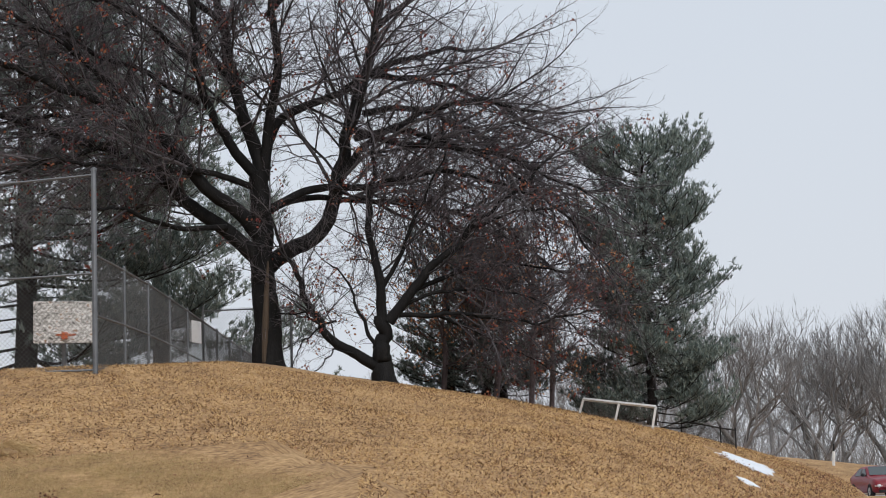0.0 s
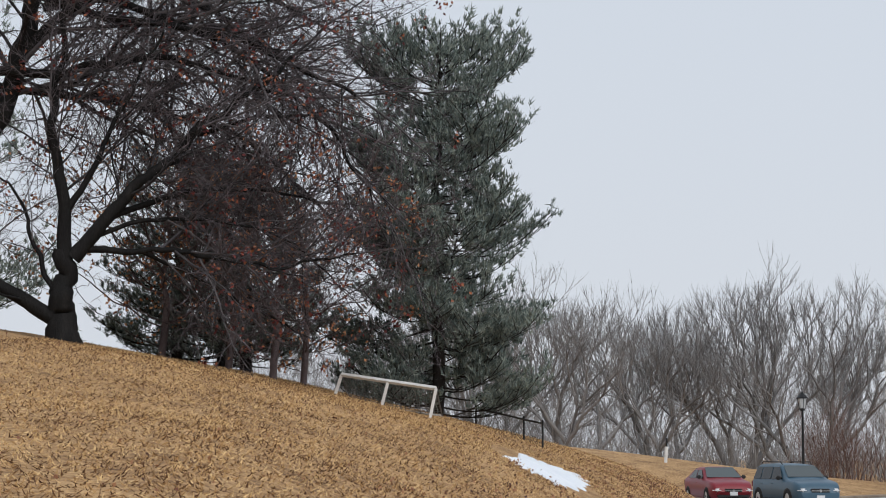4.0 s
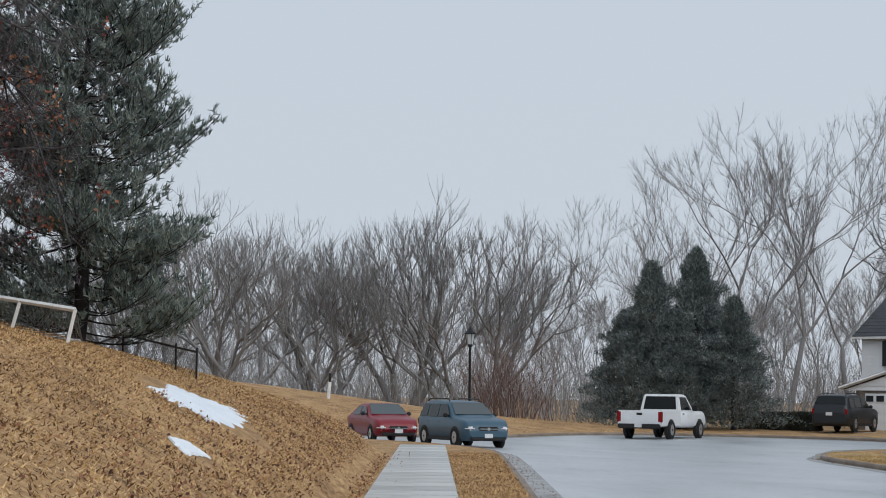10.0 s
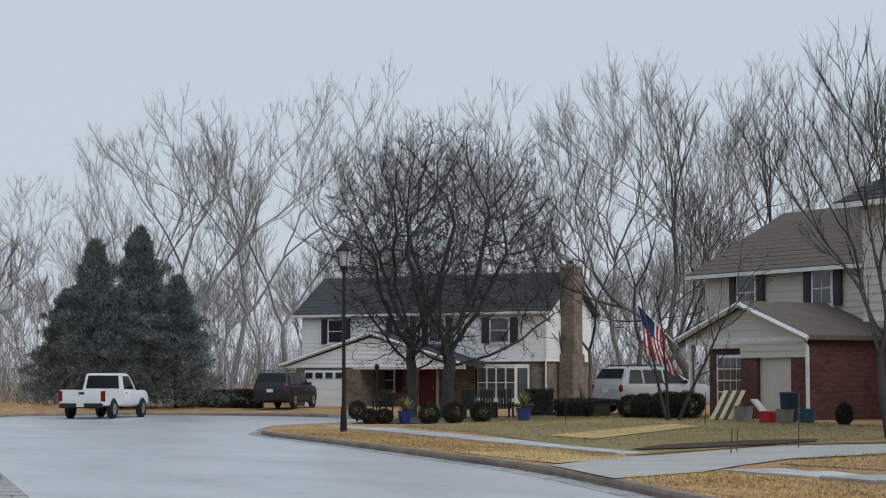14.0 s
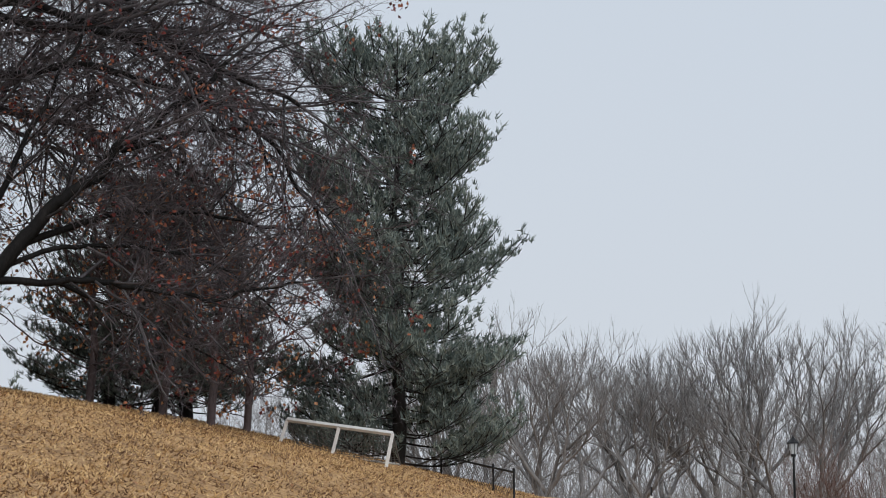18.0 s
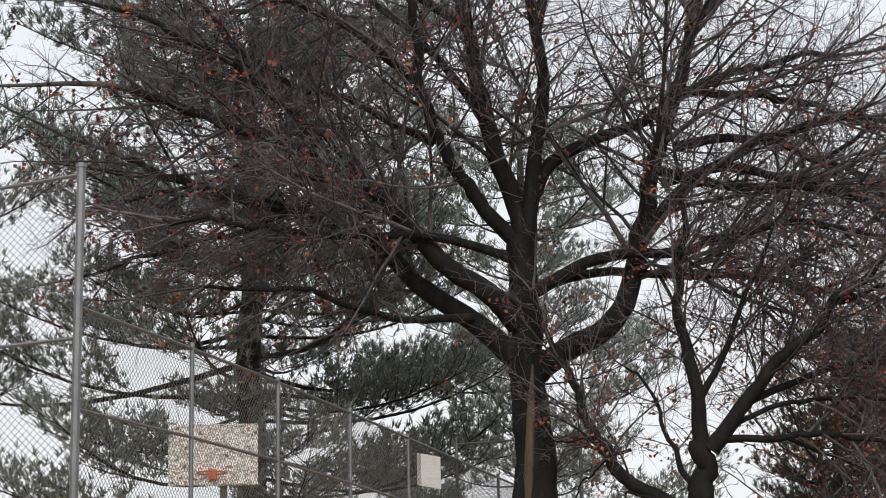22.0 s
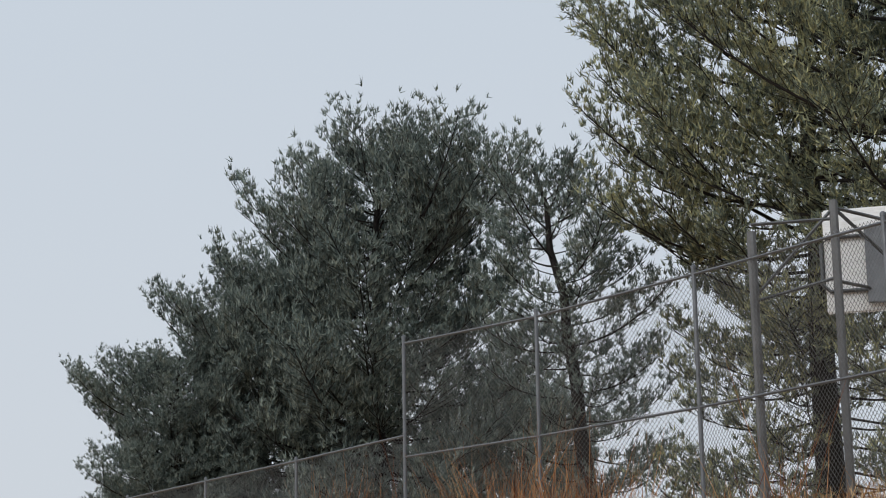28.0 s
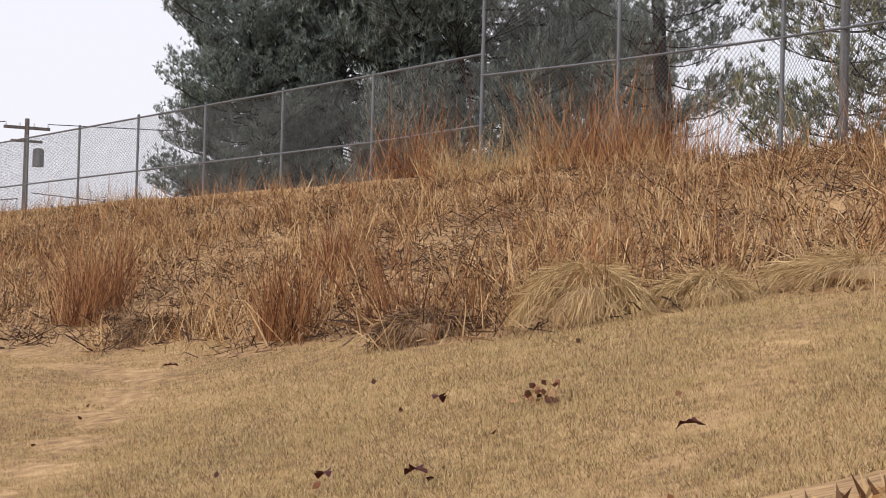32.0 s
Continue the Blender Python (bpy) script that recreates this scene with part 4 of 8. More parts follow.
def chain_fence(name, posts, label, rails=(0.03, 0.5, 1.0), thick=0.03, first=0.03, group="fences of the court", pitch=0.085, wire=0.0034, mat=None):
    """Posts as (x, y, foot, top); rails at shares of the height."""
    mat = mat or M_GALV
    ob = tagged(new(name), label, "fence", group)
    for i, (x, y, z0, z1) in enumerate(posts):
        r = first if i == 0 else thick
        p = part("post", tube([(x, y, z0 - 0.2), (x, y, z1)], r, 8), mat, ob)
        part("cap", tube([(x, y, z1 - 0.01), (x, y, z1 + 0.03), (x, y, z1 + 0.05)], [r * 1.25, r * 1.2, r * 0.4], 8), mat, p)
    for (x0, y0, a0, a1), (x1, y1, b0, b1) in zip(posts, posts[1:]):
        for f in rails:
            part("rail", tube([(x0, y0, a0 + f * (a1 - a0) - 0.03 * f), (x1, y1, b0 + f * (b1 - b0) - 0.03 * f)], 0.021, 6), mat, ob)
        w = part("wire_mesh", wire_mesh("wire_mesh", (x0, y0), (x1, y1), a0 + 0.02, b0 + 0.02, a1 - a0 - 0.04, b1 - b0 - 0.04, pitch, wire), None, ob, "diamond wire netting")
        w["kind"] = "stuff"
        if mat is not M_GALV:
            w.data.materials.clear()
            w.data.materials.append(mat)
    return ob


M_BLACKWIRE = varied("black_coated_wire", (0.02, 0.021, 0.023), 0.3, rough=0.5)
TALL = [(-9.39, 18.43, 3.42, 7.22), (-12.47, 18.36, 3.4, 6.98), (-16.09, 18.74, 3.42, 7.06), (-20.73, 19.93, 3.5, 7.44), (-23.91, 19.55, 3.5, 7.33), (-26.91, 19.1, 3.45, 7.34)]
chain_fence("chain_link_fence", TALL, "tall galvanised chain-link fence along the top of the bank", (0.03, 0.5, 0.985), 0.032, 0.05)
SIDE = [(-9.39, 18.43, 3.42, 5.68), (-9.35, 21.43, 3.5, 5.72), (-9.33, 24.33, 3.55, 5.74), (-9.3, 27.3, 3.55, 5.72), (-9.3, 30.3, 3.55, 5.7), (-9.3, 33.3, 3.55, 5.68), (-9.3, 36.3, 3.55, 5.66), (-9.3, 39.3, 3.55, 5.64), (-9.3, 42.3, 3.55, 5.62), (-9.3, 45.3, 3.55, 5.6)]
chain_fence("chain_link_fence", SIDE, "lower galvanised chain-link fence down the side of the court")
chain_fence("chain_link_fence", [(-9.3, 33.3, 3.55, 6.0), (-7.0, 33.2, 3.5, 6.02)], "short end panel of chain-link fence", (0.35, 0.98), 0.035)
LOW = [(-26.91, 19.1, 3.4, 5.76)] + [(-26.91 - 3.35 * i, 19.05 - 0.03 * i, 3.3 - 0.02 * i, 5.73 - 0.032 * i) for i in range(1, 15)]
chain_fence("chain_link_fence", LOW, "lower galvanised chain-link fence carried on along the bank")
chain_fence("chain_link_fence", [(3.0, 41.5, 2.6, 2.6), (3.6, 38.0, 2.2, 2.85), (4.3, 35.2, 1.95, 2.55), (4.55, 34.2, 1.85, 2.45)], "low black chain-link fence beyond the goal", (0.05, 1.0), 0.02, 0.02, "", 0.09, 0.003, M_BLACKWIRE)


# ---- backboards ----
M_BOARD = material("weathered_white_board", ((0.42, 0.40, 0.37), (0.72, 0.72, 0.71), (0.8, 0.8, 0.8)), 4, 0.5, 0.5, 14, stretch=(1, 1, 2.5), ramp=(0.25, 0.5))
M_GRAFFITI = material("peeling_printed_board", ((0.10, 0.09, 0.08), (0.66, 0.65, 0.62), (0.2, 0.18, 0.16), (0.72, 0.71, 0.69), (0.66, 0.65, 0.63), (0.3, 0.19, 0.12)), 8, 0.7, 0.5, 20, stretch=(1, 1, 1.5), ramp=(0.36, 0.66), fine=0.1, detail=2.0)
M_STEEL = varied("dark_painted_steel", (0.10, 0.105, 0.11), 0.3, rough=0.5, metal=0.5)
M_ORANGE = varied("rusty_orange_rim", (0.45, 0.11, 0.04), 0.3, rough=0.6)


def backboard_back(at, turn):
    """A basketball board seen from behind, on two poles with braces."""
    ob = thing("basketball_hoop", at, "white basketball backboard on braced steel poles, seen from behind", "basketball hoop", turn=turn)
    top = 8.05 - at[2]
    for x, r in ((-1.62, 0.062), (-0.52, 0.058)):
        part("pole", tube([(x, -0.75, -0.2), (x, -0.75, top - (0.45 if x < -1 else 0.1))], r, 10), M_WIRE, ob)
    part("board", box(1.45, 0.05, 1.45, (0, 0, top - 1.5), 0.02), M_BOARD, ob, "weathered white board")
    z0, z1 = top - 1.2, top - 0.45
    ring = [(-0.76, z0 + 0.1), (-0.76, z1 - 0.1), (-0.66, z1), (0.62, z1), (0.72, z1 - 0.1), (0.72, z0 + 0.1), (0.62, z0), (-0.66, z0), (-0.76, z0 + 0.1)]
    part("back_frame", tube([(x, -0.06, z) for x, z in ring], 0.028, 6), M_STEEL, ob, "dark steel frame behind the board")
    for a, b in (((-0.52, -0.75, top - 0.2), (0.5, -0.08, z1 - 0.75)), ((-0.52, -0.75, top - 0.2), (-1.62, -0.75, top - 1.35)), ((-0.52, -0.75, top - 0.2), (0.6, -0.08, z1 + 0.02)),
                 ((-1.62, -0.75, top - 0.35), (-0.52, -0.75, top - 0.35)), ((-1.62, -0.75, top - 1.4), (-0.52, -0.75, top - 1.15)), ((-0.52, -0.75, top - 1.2), (-0.1, -0.1, z0))):
        part("brace", tube([a, b], 0.024, 6), M_STEEL, ob)
    part("mount_plate", box(0.3, 0.08, 1.05, (-0.02, -0.12, z0 - 0.2), 0.01), M_GALV, ob, "grey steel mounting plate")
    rim = [(0.23 * math.cos(t), 0.4 + 0.23 * math.sin(t), top - 1.2) for t in np.linspace(0, 6.28, 17)]
    part("rim", tube(rim, 0.012, 6, False), M_ORANGE, ob)
    return ob


backboard_back((-18.42, 21.2, 3.5), 40)


def backboard_front(at, turn):
    ob = thing("basketball_hoop", at, "peeling basketball backboard with a rusty rim behind the fence", "basketball hoop", turn=turn)
    part("board", box(1.42, 0.05, 0.98, (0, 0, 1.25), 0.015), M_GRAFFITI, ob, "peeling patterned board")
    part("pole", tube([(0.1, 0.9, -0.2), (0.1, 0.9, 1.3), (0.1, 0.5, 1.75), (0.1, 0.03, 1.75)], 0.06, 8), M_GALV, ob)
    rim = [(0.23 * math.cos(t), -0.3 + 0.23 * math.sin(t), 1.42) for t in np.linspace(0, 6.28, 17)]
    part("rim", tube(rim, 0.014, 6, False), M_ORANGE, ob)
    part("rim_bracket", box(0.14, 0.1, 0.16, (0, -0.05, 1.34), 0.01), M_ORANGE, ob)
    return ob


backboard_front((-11.9, 28.2, 3.55), 18)
sign = thing("fence_sign", (-9.24, 31.3, 4.95), "small blank grey sign wired to the fence", "sign", turn=75)
part("panel", box(0.75, 0.02, 0.55, (0, 0, 0), 0.005), M_BOARD, sign)


# ---- the goal on the slope ----
M_WHITE = material("chalky_white_paint", ((0.55, 0.55, 0.54), (0.78, 0.78, 0.77)), 4, 0.5, 0.2, 40)
M_NET = varied("grey_net_cord", (0.16, 0.155, 0.15), 0.3, rough=0.9)


def soccer_goal():
    """A portable goal lying tipped on its back, its mouth towards the street."""
    p0, p1 = Vector((0.36, 33.5, 2.78)), Vector((2.14, 32.15, 2.42))
    q0, q1 = Vector((0.53, 33.34, 3.33)), Vector((2.26, 32.11, 3.03))
    b0, b1 = p0 + Vector((0.42, 0.75, 0.0)), p1 + Vector((0.3, 0.75, 0.12))
    ob = tagged(new("soccer_goal"), "white portable soccer goal with a sagging grey net", "soccer goal")
    for a, b in ((p0, q0), (p1, q1), ((p0 + p1) / 2, (q0 + q1) / 2)):
        part("upright", tube([a, b], 0.04, 4), M_WHITE, ob)
    part("crossbar", tube([q0, q1], 0.042, 4), M_WHITE, ob)
    part("ground_bar", tube([b0, b1], 0.02, 6), M_WHITE, ob)
    for a, b in ((q0, b0), (q1, b1)):
        part("back_bar", tube([a, b], 0.014, 6), M_GALV, ob)
    rng = random.Random(5)
    co, tris = [], []

    def cord(a, b, sag):
        n = 5
        pts = [a.lerp(b, i / n) - Vector((0, 0, sag * math.sin(math.pi * i / n))) for i in range(n + 1)]
        for u, v in zip(pts, pts[1:]):
            d = (v - u).normalized()
            s = d.orthogonal().normalized() * 0.006
            w = d.cross(s)
            i = len(co)
            for e in (u, v):
                co.extend([tuple(e + s), tuple(e - 0.5 * s + w), tuple(e - 0.5 * s - w)])
            tris.extend([(i, i + 1, i + 4), (i, i + 4, i + 3), (i + 1, i + 2, i + 5), (i + 1, i + 5, i + 4), (i + 2, i, i + 3), (i + 2, i + 3, i + 5)])

    for k in range(27):
        f = k / 26
        cord(q0.lerp(q1, f), b0.lerp(b1, min(1, max(0, f + rng.uniform(-0.04, 0.04)))), 0.12 + 0.1 * math.sin(7 * f) ** 2)
    for k in range(13):
        f = k / 12
        cord(q0.lerp(b0, f), q1.lerp(b1, f), 0.14 * math.sin(3.1 * f) + 0.02)
    net = part("net", fast_mesh("net", co, tris, M_NET), None, ob, "sagging grey cord net")
    net["kind"] = "stuff"
    return ob


soccer_goal()


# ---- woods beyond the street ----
# paler still: haze over the deepest trees and brush is put in this tone
M_FARHAZEBARK = material("hazed_far_bark", ((0.2, 0.197, 0.198), (0.3, 0.295, 0.297)), 2, 0.9, island=0.4)
M_BRUSH = material("russet_brush", ((0.09, 0.05, 0.04), (0.17, 0.10, 0.08)), 2, 0.9, island=0.6)


def fan_tree(seed, height, stems, tilt, bark, depth=6, share=0.3, radius=None, spread=0.42, twig=(0.3, 0.7, 0.009), clear=0.0, thin=0.008):
    """Meshes of a bare tree whose limbs fork again and again, ever finer, towards the sky."""
    g = random.Random(seed)
    levels = [[] for _ in range(depth + 1)]

    def limb(p, d, ln, r, lev):
        n = 4
        pts, rad, q, w = [p], [r], p, d
        for i in range(n):
            w = (w + Vector((g.gauss(0, 0.12), g.gauss(0, 0.12), 0.025 + 0.012 * lev))).normalized()
            q = q + w * ln / n
            pts.append(q)
            rad.append(r * (1 - 0.3 * (i + 1) / n))
        levels[lev].append((pts, rad))
        if lev == depth:
            return
        az = g.uniform(0, 6.28)
        for j in range(2 if g.random() < 0.7 else 3):
            a = spread * g.uniform(0.45, 1.2)
            limb(q, spin(w, a, az + 3.14 * j + g.uniform(-0.5, 0.5)), ln * g.uniform(0.66, 0.92), max(thin, r * g.uniform(0.5, 0.68)), lev + 1)
        if lev > 0 and g.random() < 0.8:
            k = g.randint(1, 3)
            limb(pts[k], spin(w, g.uniform(0.5, 0.9), g.uniform(0, 6.28)), ln * g.uniform(0.45, 0.7), max(thin, r * 0.4), min(depth, lev + 2))

    r0 = radius or height * 0.02
    for s in range(stems):
        a = 6.28 * s / stems + g.uniform(-0.4, 0.4)
        t = tilt * g.uniform(0.6, 1.2)
        limb(Vector((0.25 * math.cos(a), 0.25 * math.sin(a), -0.2)) * (stems > 1), Vector((math.sin(t) * math.cos(a), math.sin(t) * math.sin(a), math.cos(t))), height * (clear or share), r0 * (1 if stems == 1 else 0.7), 0)
    fine = [r for lv in levels[depth - 2:] for r in lv]
    return (tubes("trunk", levels[0], 8, bark), tubes("branch_work", [r for lv in levels[1:] for r in lv], 3, bark),
            fuzz("twig_spray", fine, twig[0], twig[1], twig[2], seed, bark, lean=0.6, lift=0.45, start=0.0))


vase = [fan_tree(100 + i, 10.0, 4, 0.6, M_HAZEBARK, 6, 0.24, 0.3, 0.46, (0.16, 0.6, 0.0065), thin=0.009) for i in range(2)]
tall = [fan_tree(200 + i, 16.6, 1, 0.08, M_HAZEBARK, 6, 0.2, 0.19, 0.44, (0.11, 0.8, 0.006), 0.32, 0.007) for i in range(3)]
far = [fan_tree(300 + i, 13.5, 1, 0.1, M_FARHAZEBARK, 5, 0.22, 0.15, 0.44, (0.12, 0.9, 0.008), 0.27, 0.009) for i in range(3)]
rng = random.Random(77)
for az, d, me, sc in ((8.6, 112, vase[0], 1.0), (13.6, 122, vase[1], 1.1), (5.5, 126, vase[1], 1.05), (11.2, 118, vase[0], 0.95), (15.6, 118, vase[0], 1.0)):
    x, y = from_here(az, d, 0, 0)
    place_tree("bare_tree", me, TREE_PARTS, hill(x, y), rng.uniform(0, 360), (sc * 1.28, sc * 1.28, sc * 1.3), "wide bare tree with several arching stems, its bark greyed with painted haze", "bare woods")
for az, d, k, sc in ((20.6, 112, 0, 0.75), (22.0, 118, 1, 0.98), (23.8, 108, 2, 1.0), (25.0, 114, 0, 1.12), (26.8, 112, 1, 0.98), (28.2, 124, 2, 1.1), (29.9, 130, 0, 1.05),
                     (35.2, 122, 1, 1.05), (36.6, 112, 2, 1.08), (38.2, 104, 0, 1.1), (39.9, 108, 1, 1.12), (41.5, 112, 2, 1.08), (43.0, 118, 0, 1.0), (32.5, 128, 2, 1.0)):
    x, y = from_here(az, d, 0, 0)
    place_tree("bare_tree", tall[k], TREE_PARTS, hill(x, y), rng.uniform(0, 360), (sc * 0.93, sc * 0.93, sc * 0.88), "tall slender bare tree at the edge of the woods", "bare woods")
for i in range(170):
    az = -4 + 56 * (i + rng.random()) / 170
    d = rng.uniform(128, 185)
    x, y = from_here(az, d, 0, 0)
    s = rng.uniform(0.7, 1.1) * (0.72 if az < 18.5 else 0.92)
    place_tree("bare_tree", far[i % 3], TREE_PARTS, hill(x, y), rng.uniform(0, 360), s, "bare tree deep in the woods, fog painted into its pale bark", "bare woods")

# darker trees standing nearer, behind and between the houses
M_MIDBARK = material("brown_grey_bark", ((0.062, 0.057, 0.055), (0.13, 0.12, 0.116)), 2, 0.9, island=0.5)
near_tree = [fan_tree(400 + i, 15.5, 1 + i, 0.25, M_MIDBARK, 6, 0.2, 0.27, 0.5, (0.14, 0.6, 0.006), 0.26, 0.008) for i in range(2)]
for az, d, k, sc in ((37.3, 84, 1, 0.75), (38.9, 92, 0, 0.95), (35.6, 100, 1, 0.75), (40.6, 80, 0, 0.75)):
    x, y = from_here(az, d, 0, 0)
    place_tree("bare_tree", near_tree[k], TREE_PARTS, hill(x, y), 97 * az, sc, "dark bare tree behind the houses", "bare trees behind the houses")


# thin saplings and brush at the foot of the woods
def thicket(name, seed, spots, height, mat, label, stems=9, wide=1.2, r=0.012):
    g = random.Random(seed)
    runs = []
    for x, y in spots:
        z = float(ground_z(x, y))
        for _ in range(stems):
            p = Vector((x + g.gauss(0, wide), y + g.gauss(0, wide), z - 0.1))
            d = Vector((g.gauss(0, 0.25), g.gauss(0, 0.25), 1)).normalized()
            h = height * g.uniform(0.4, 1.1)
            pts = [p]
            for i in range(4):
                d = (d + Vector((g.gauss(0, 0.14), g.gauss(0, 0.14), 0.05))).normalized()
                pts.append(pts[-1] + d * h / 4)
            runs.append((pts, [r * (1 - 0.2 * i) for i in range(5)]))
            for _ in range(3):
                i = g.randint(1, 3)
                e = spin(d, g.uniform(0.4, 0.9), g.uniform(0, 6.3))
                runs.append(([pts[i], pts[i] + e * h * 0.2, pts[i] + e * h * 0.35 + Vector((0, 0, h * 0.08))], [r * 0.6, r * 0.45, r * 0.25]))
    R = np.random.RandomState(seed)
    co, tris, k = [], [], 0
    for pts, rad in runs:
        p = np.array([tuple(q) for q in pts])
        d = p[-1] - p[0]
        s = np.cross(d, R.normal(0, 1, 3))
        s /= np.linalg.norm(s)
        n = len(p)
        w = np.array(rad)[:, None]
        co.append(np.stack([p - s * w, p + s * w], 1).reshape(-1, 3))
        for i in range(n - 1):
            j = k + 2 * i
            tris += [(j, j + 1, j + 3), (j, j + 3, j + 2)]
        k += 2 * n
    return tagged(new(name, fast_mesh(name, np.concatenate(co), tris, mat)), label, "brush", kind="stuff")


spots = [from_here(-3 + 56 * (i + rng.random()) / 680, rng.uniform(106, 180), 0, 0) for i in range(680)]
thicket("underbrush", 5, spots, 5.2, M_FARHAZEBARK, "tangled bare saplings along the edge of the woods", 10, 2.2, 0.028)
bx, by = from_here(16.7, 96, 0, 0)
thicket("russet_bush", 6, [(bx + 0.9 * i, by + 0.3 * i) for i in (-1, 0, 1)], 4.2, M_BRUSH, "russet twiggy bush behind the street lamp", 70, 0.8, 0.012)


# ---- dark cedars at the bend of the street ----
def cedar(seed, height, reach):
    R = np.random.RandomState(seed)
    n = 5200
    f = R.uniform(0, 1, n) ** 0.8
    prof = reach * (1 - f) ** 0.75 * (0.82 + 0.18 * np.sin(f * 40 + R.uniform(0, 6.28)))
    a = R.uniform(0, 2 * np.pi, n)
    lobes = 1 + 0.26 * np.sin(a * 3 + f * 13) + 0.2 * np.sin(a * 7 - f * 21) + 0.1 * np.sin(f * 50 + 2 * a)
    rad = prof * lobes * R.uniform(0.6, 1.0, n)
    c = np.stack([rad * np.cos(a), rad * np.sin(a), 0.15 + f * (height - 0.3)], 1)
    per = 8
    c = np.repeat(c, per, 0) + R.normal(0, 0.09, (n * per, 3))
    d = np.stack([np.cos(np.repeat(a, per)) * 0.7, np.sin(np.repeat(a, per)) * 0.7, np.full(n * per, 0.75)], 1) + R.normal(0, 0.5, (n * per, 3))
    d /= np.linalg.norm(d, axis=1)[:, None]
    s = np.cross(d, R.normal(0, 1, d.shape))
    s /= np.linalg.norm(s, axis=1)[:, None]
    ln, wd = R.uniform(0.1, 0.24, (n * per, 1)), R.uniform(0.018, 0.036, (n * per, 1))
    co = np.stack([c - s * wd, c + s * wd, c + d * ln], 1).reshape(-1, 3)
    tr = tubes("trunk", [([Vector((0, 0, -0.2)), Vector((0, 0, height * 0.5)), Vector((0, 0, height * 0.97))], [0.16, 0.1, 0.02])], 8, M_PBARK)
    return tr, fast_mesh("foliage_mass", co, np.arange(n * per * 3).reshape(-1, 3), M_CEDAR)


cedars = [cedar(41, 8.4, 2.9), cedar(42, 8.4, 3.1)]
for az, d, k, sc, lab in ((21.0, 98, 0, (1.07, 1.07, 1.0), "dense dark green cedar at the bend of the street"), (22.3, 99, 1, (1.07, 1.07, 1.09), "tallest of the dark green cedars"), (23.4, 97, 0, (0.97, 0.97, 0.79), "lower dark green cedar beside taller ones"),
                          (20.2, 100, 1, (0.86, 0.86, 0.71), "low dark cedar at the end of the clump"), (21.8, 97, 1, (0.88, 0.88, 0.7), "dark cedar in front of taller ones")):
    x, y = from_here(az, d, 0, 0)
    place_tree("cedar_tree", cedars[k], ("trunk", "foliage_mass"), hill(x, y), 70 * az, sc, lab, "cedars at the bend")


# ---- street side: walks, drives, lamps ----
def slab_walk(name, a, b, width, length, label, lift=0.14, group_gap=0.03):
    """Concrete flags laid end to end along a straight line; each flag is a piece of its own."""
    a, b = Vector((*a, 0)), Vector((*b, 0))
    d = (b - a).normalized()
    n = int((b - a).length / length)
    ob = tagged(new(name), label, "pavement", kind="structure")
    me = bpy.data.meshes.new("flag")
    bm = box(length - group_gap, width, 0.12, (0, 0, -0.12), 0.012)
    bm.to_mesh(me)
    bm.free()
    me.materials.append(M_FLAGSTONE)
    for i in range(n):
        p = a + d * length * (i + 0.5)
        z = float(street_z(p.x, p.y)) + lift + 0.01
        f = part("flag", me, None, ob)
        f.matrix_basis = pose(p.x, p.y, z, 0, 0, math.degrees(math.atan2(d.y, d.x)))
    return ob


def flat_patch(name, outline, mat, label, category, lift=0.145, thick=0.1):
    """A thin slab with that outline, laid on the ground."""
    bm = bmesh.new()
    top = [bm.verts.new((x, y, float(street_z(x, y)) + lift)) for x, y in outline]
    low = [bm.verts.new((x, y, float(street_z(x, y)) + lift - thick)) for x, y in outline]
    lid = bm.faces.new(top)
    n = len(outline)
    for i in range(n):
        bm.faces.new((top[i], low[i], low[(i + 1) % n], top[(i + 1) % n]))
    bmesh.ops.triangulate(bm, faces=[lid])
    for _ in range(4):
        bmesh.ops.subdivide_edges(bm, edges=[e for e in bm.edges if e.calc_length() > 1.3], cuts=1)
        bmesh.ops.triangulate(bm, faces=[f for f in bm.faces if len(f.verts) > 3])
    for v in bm.verts:
        z = float(street_z(v.co.x, v.co.y)) + lift
        v.co.z = z if v.co.z > z - thick - 0.3 and v.normal.z > -0.5 and v not in low else z - thick
    bmesh.ops.recalc_face_normals(bm, faces=bm.faces[:])
    return tagged(part(name, bm, mat), label, category, kind="structure")


slab_walk("pavement_west", (-8.8, -33), (15.5, 61.0), 1.45, 1.5, "damp grey concrete pavement beside the hill")
slab_walk("pavement_east", (18.6, 12.5), (20.95, 25.6), 1.3, 1.5, "concrete pavement across the front lawns")
slab_walk("pavement_front", (23.2, 30.4), (29.6, 55.5), 1.2, 1.5, "concrete pavement bending towards the drive")
M_GREENLAWN = material("greenish_winter_lawn", ((0.12, 0.094, 0.042), (0.25, 0.2, 0.09), (0.40, 0.30, 0.145)), 0.9, 0.95, 0.8, 50, fine=0.6)
M_STRAWLAWN = material("straw_strewn_lawn", ((0.42, 0.28, 0.11), (0.66, 0.49, 0.24)), 0.9, 0.95, 0.6, 50, fine=0.5)
M_MULCH = material("dark_bark_mulch", ((0.03, 0.02, 0.015), (0.10, 0.065, 0.045)), 3, 0.95, 0.9, 30, fine=0.6)
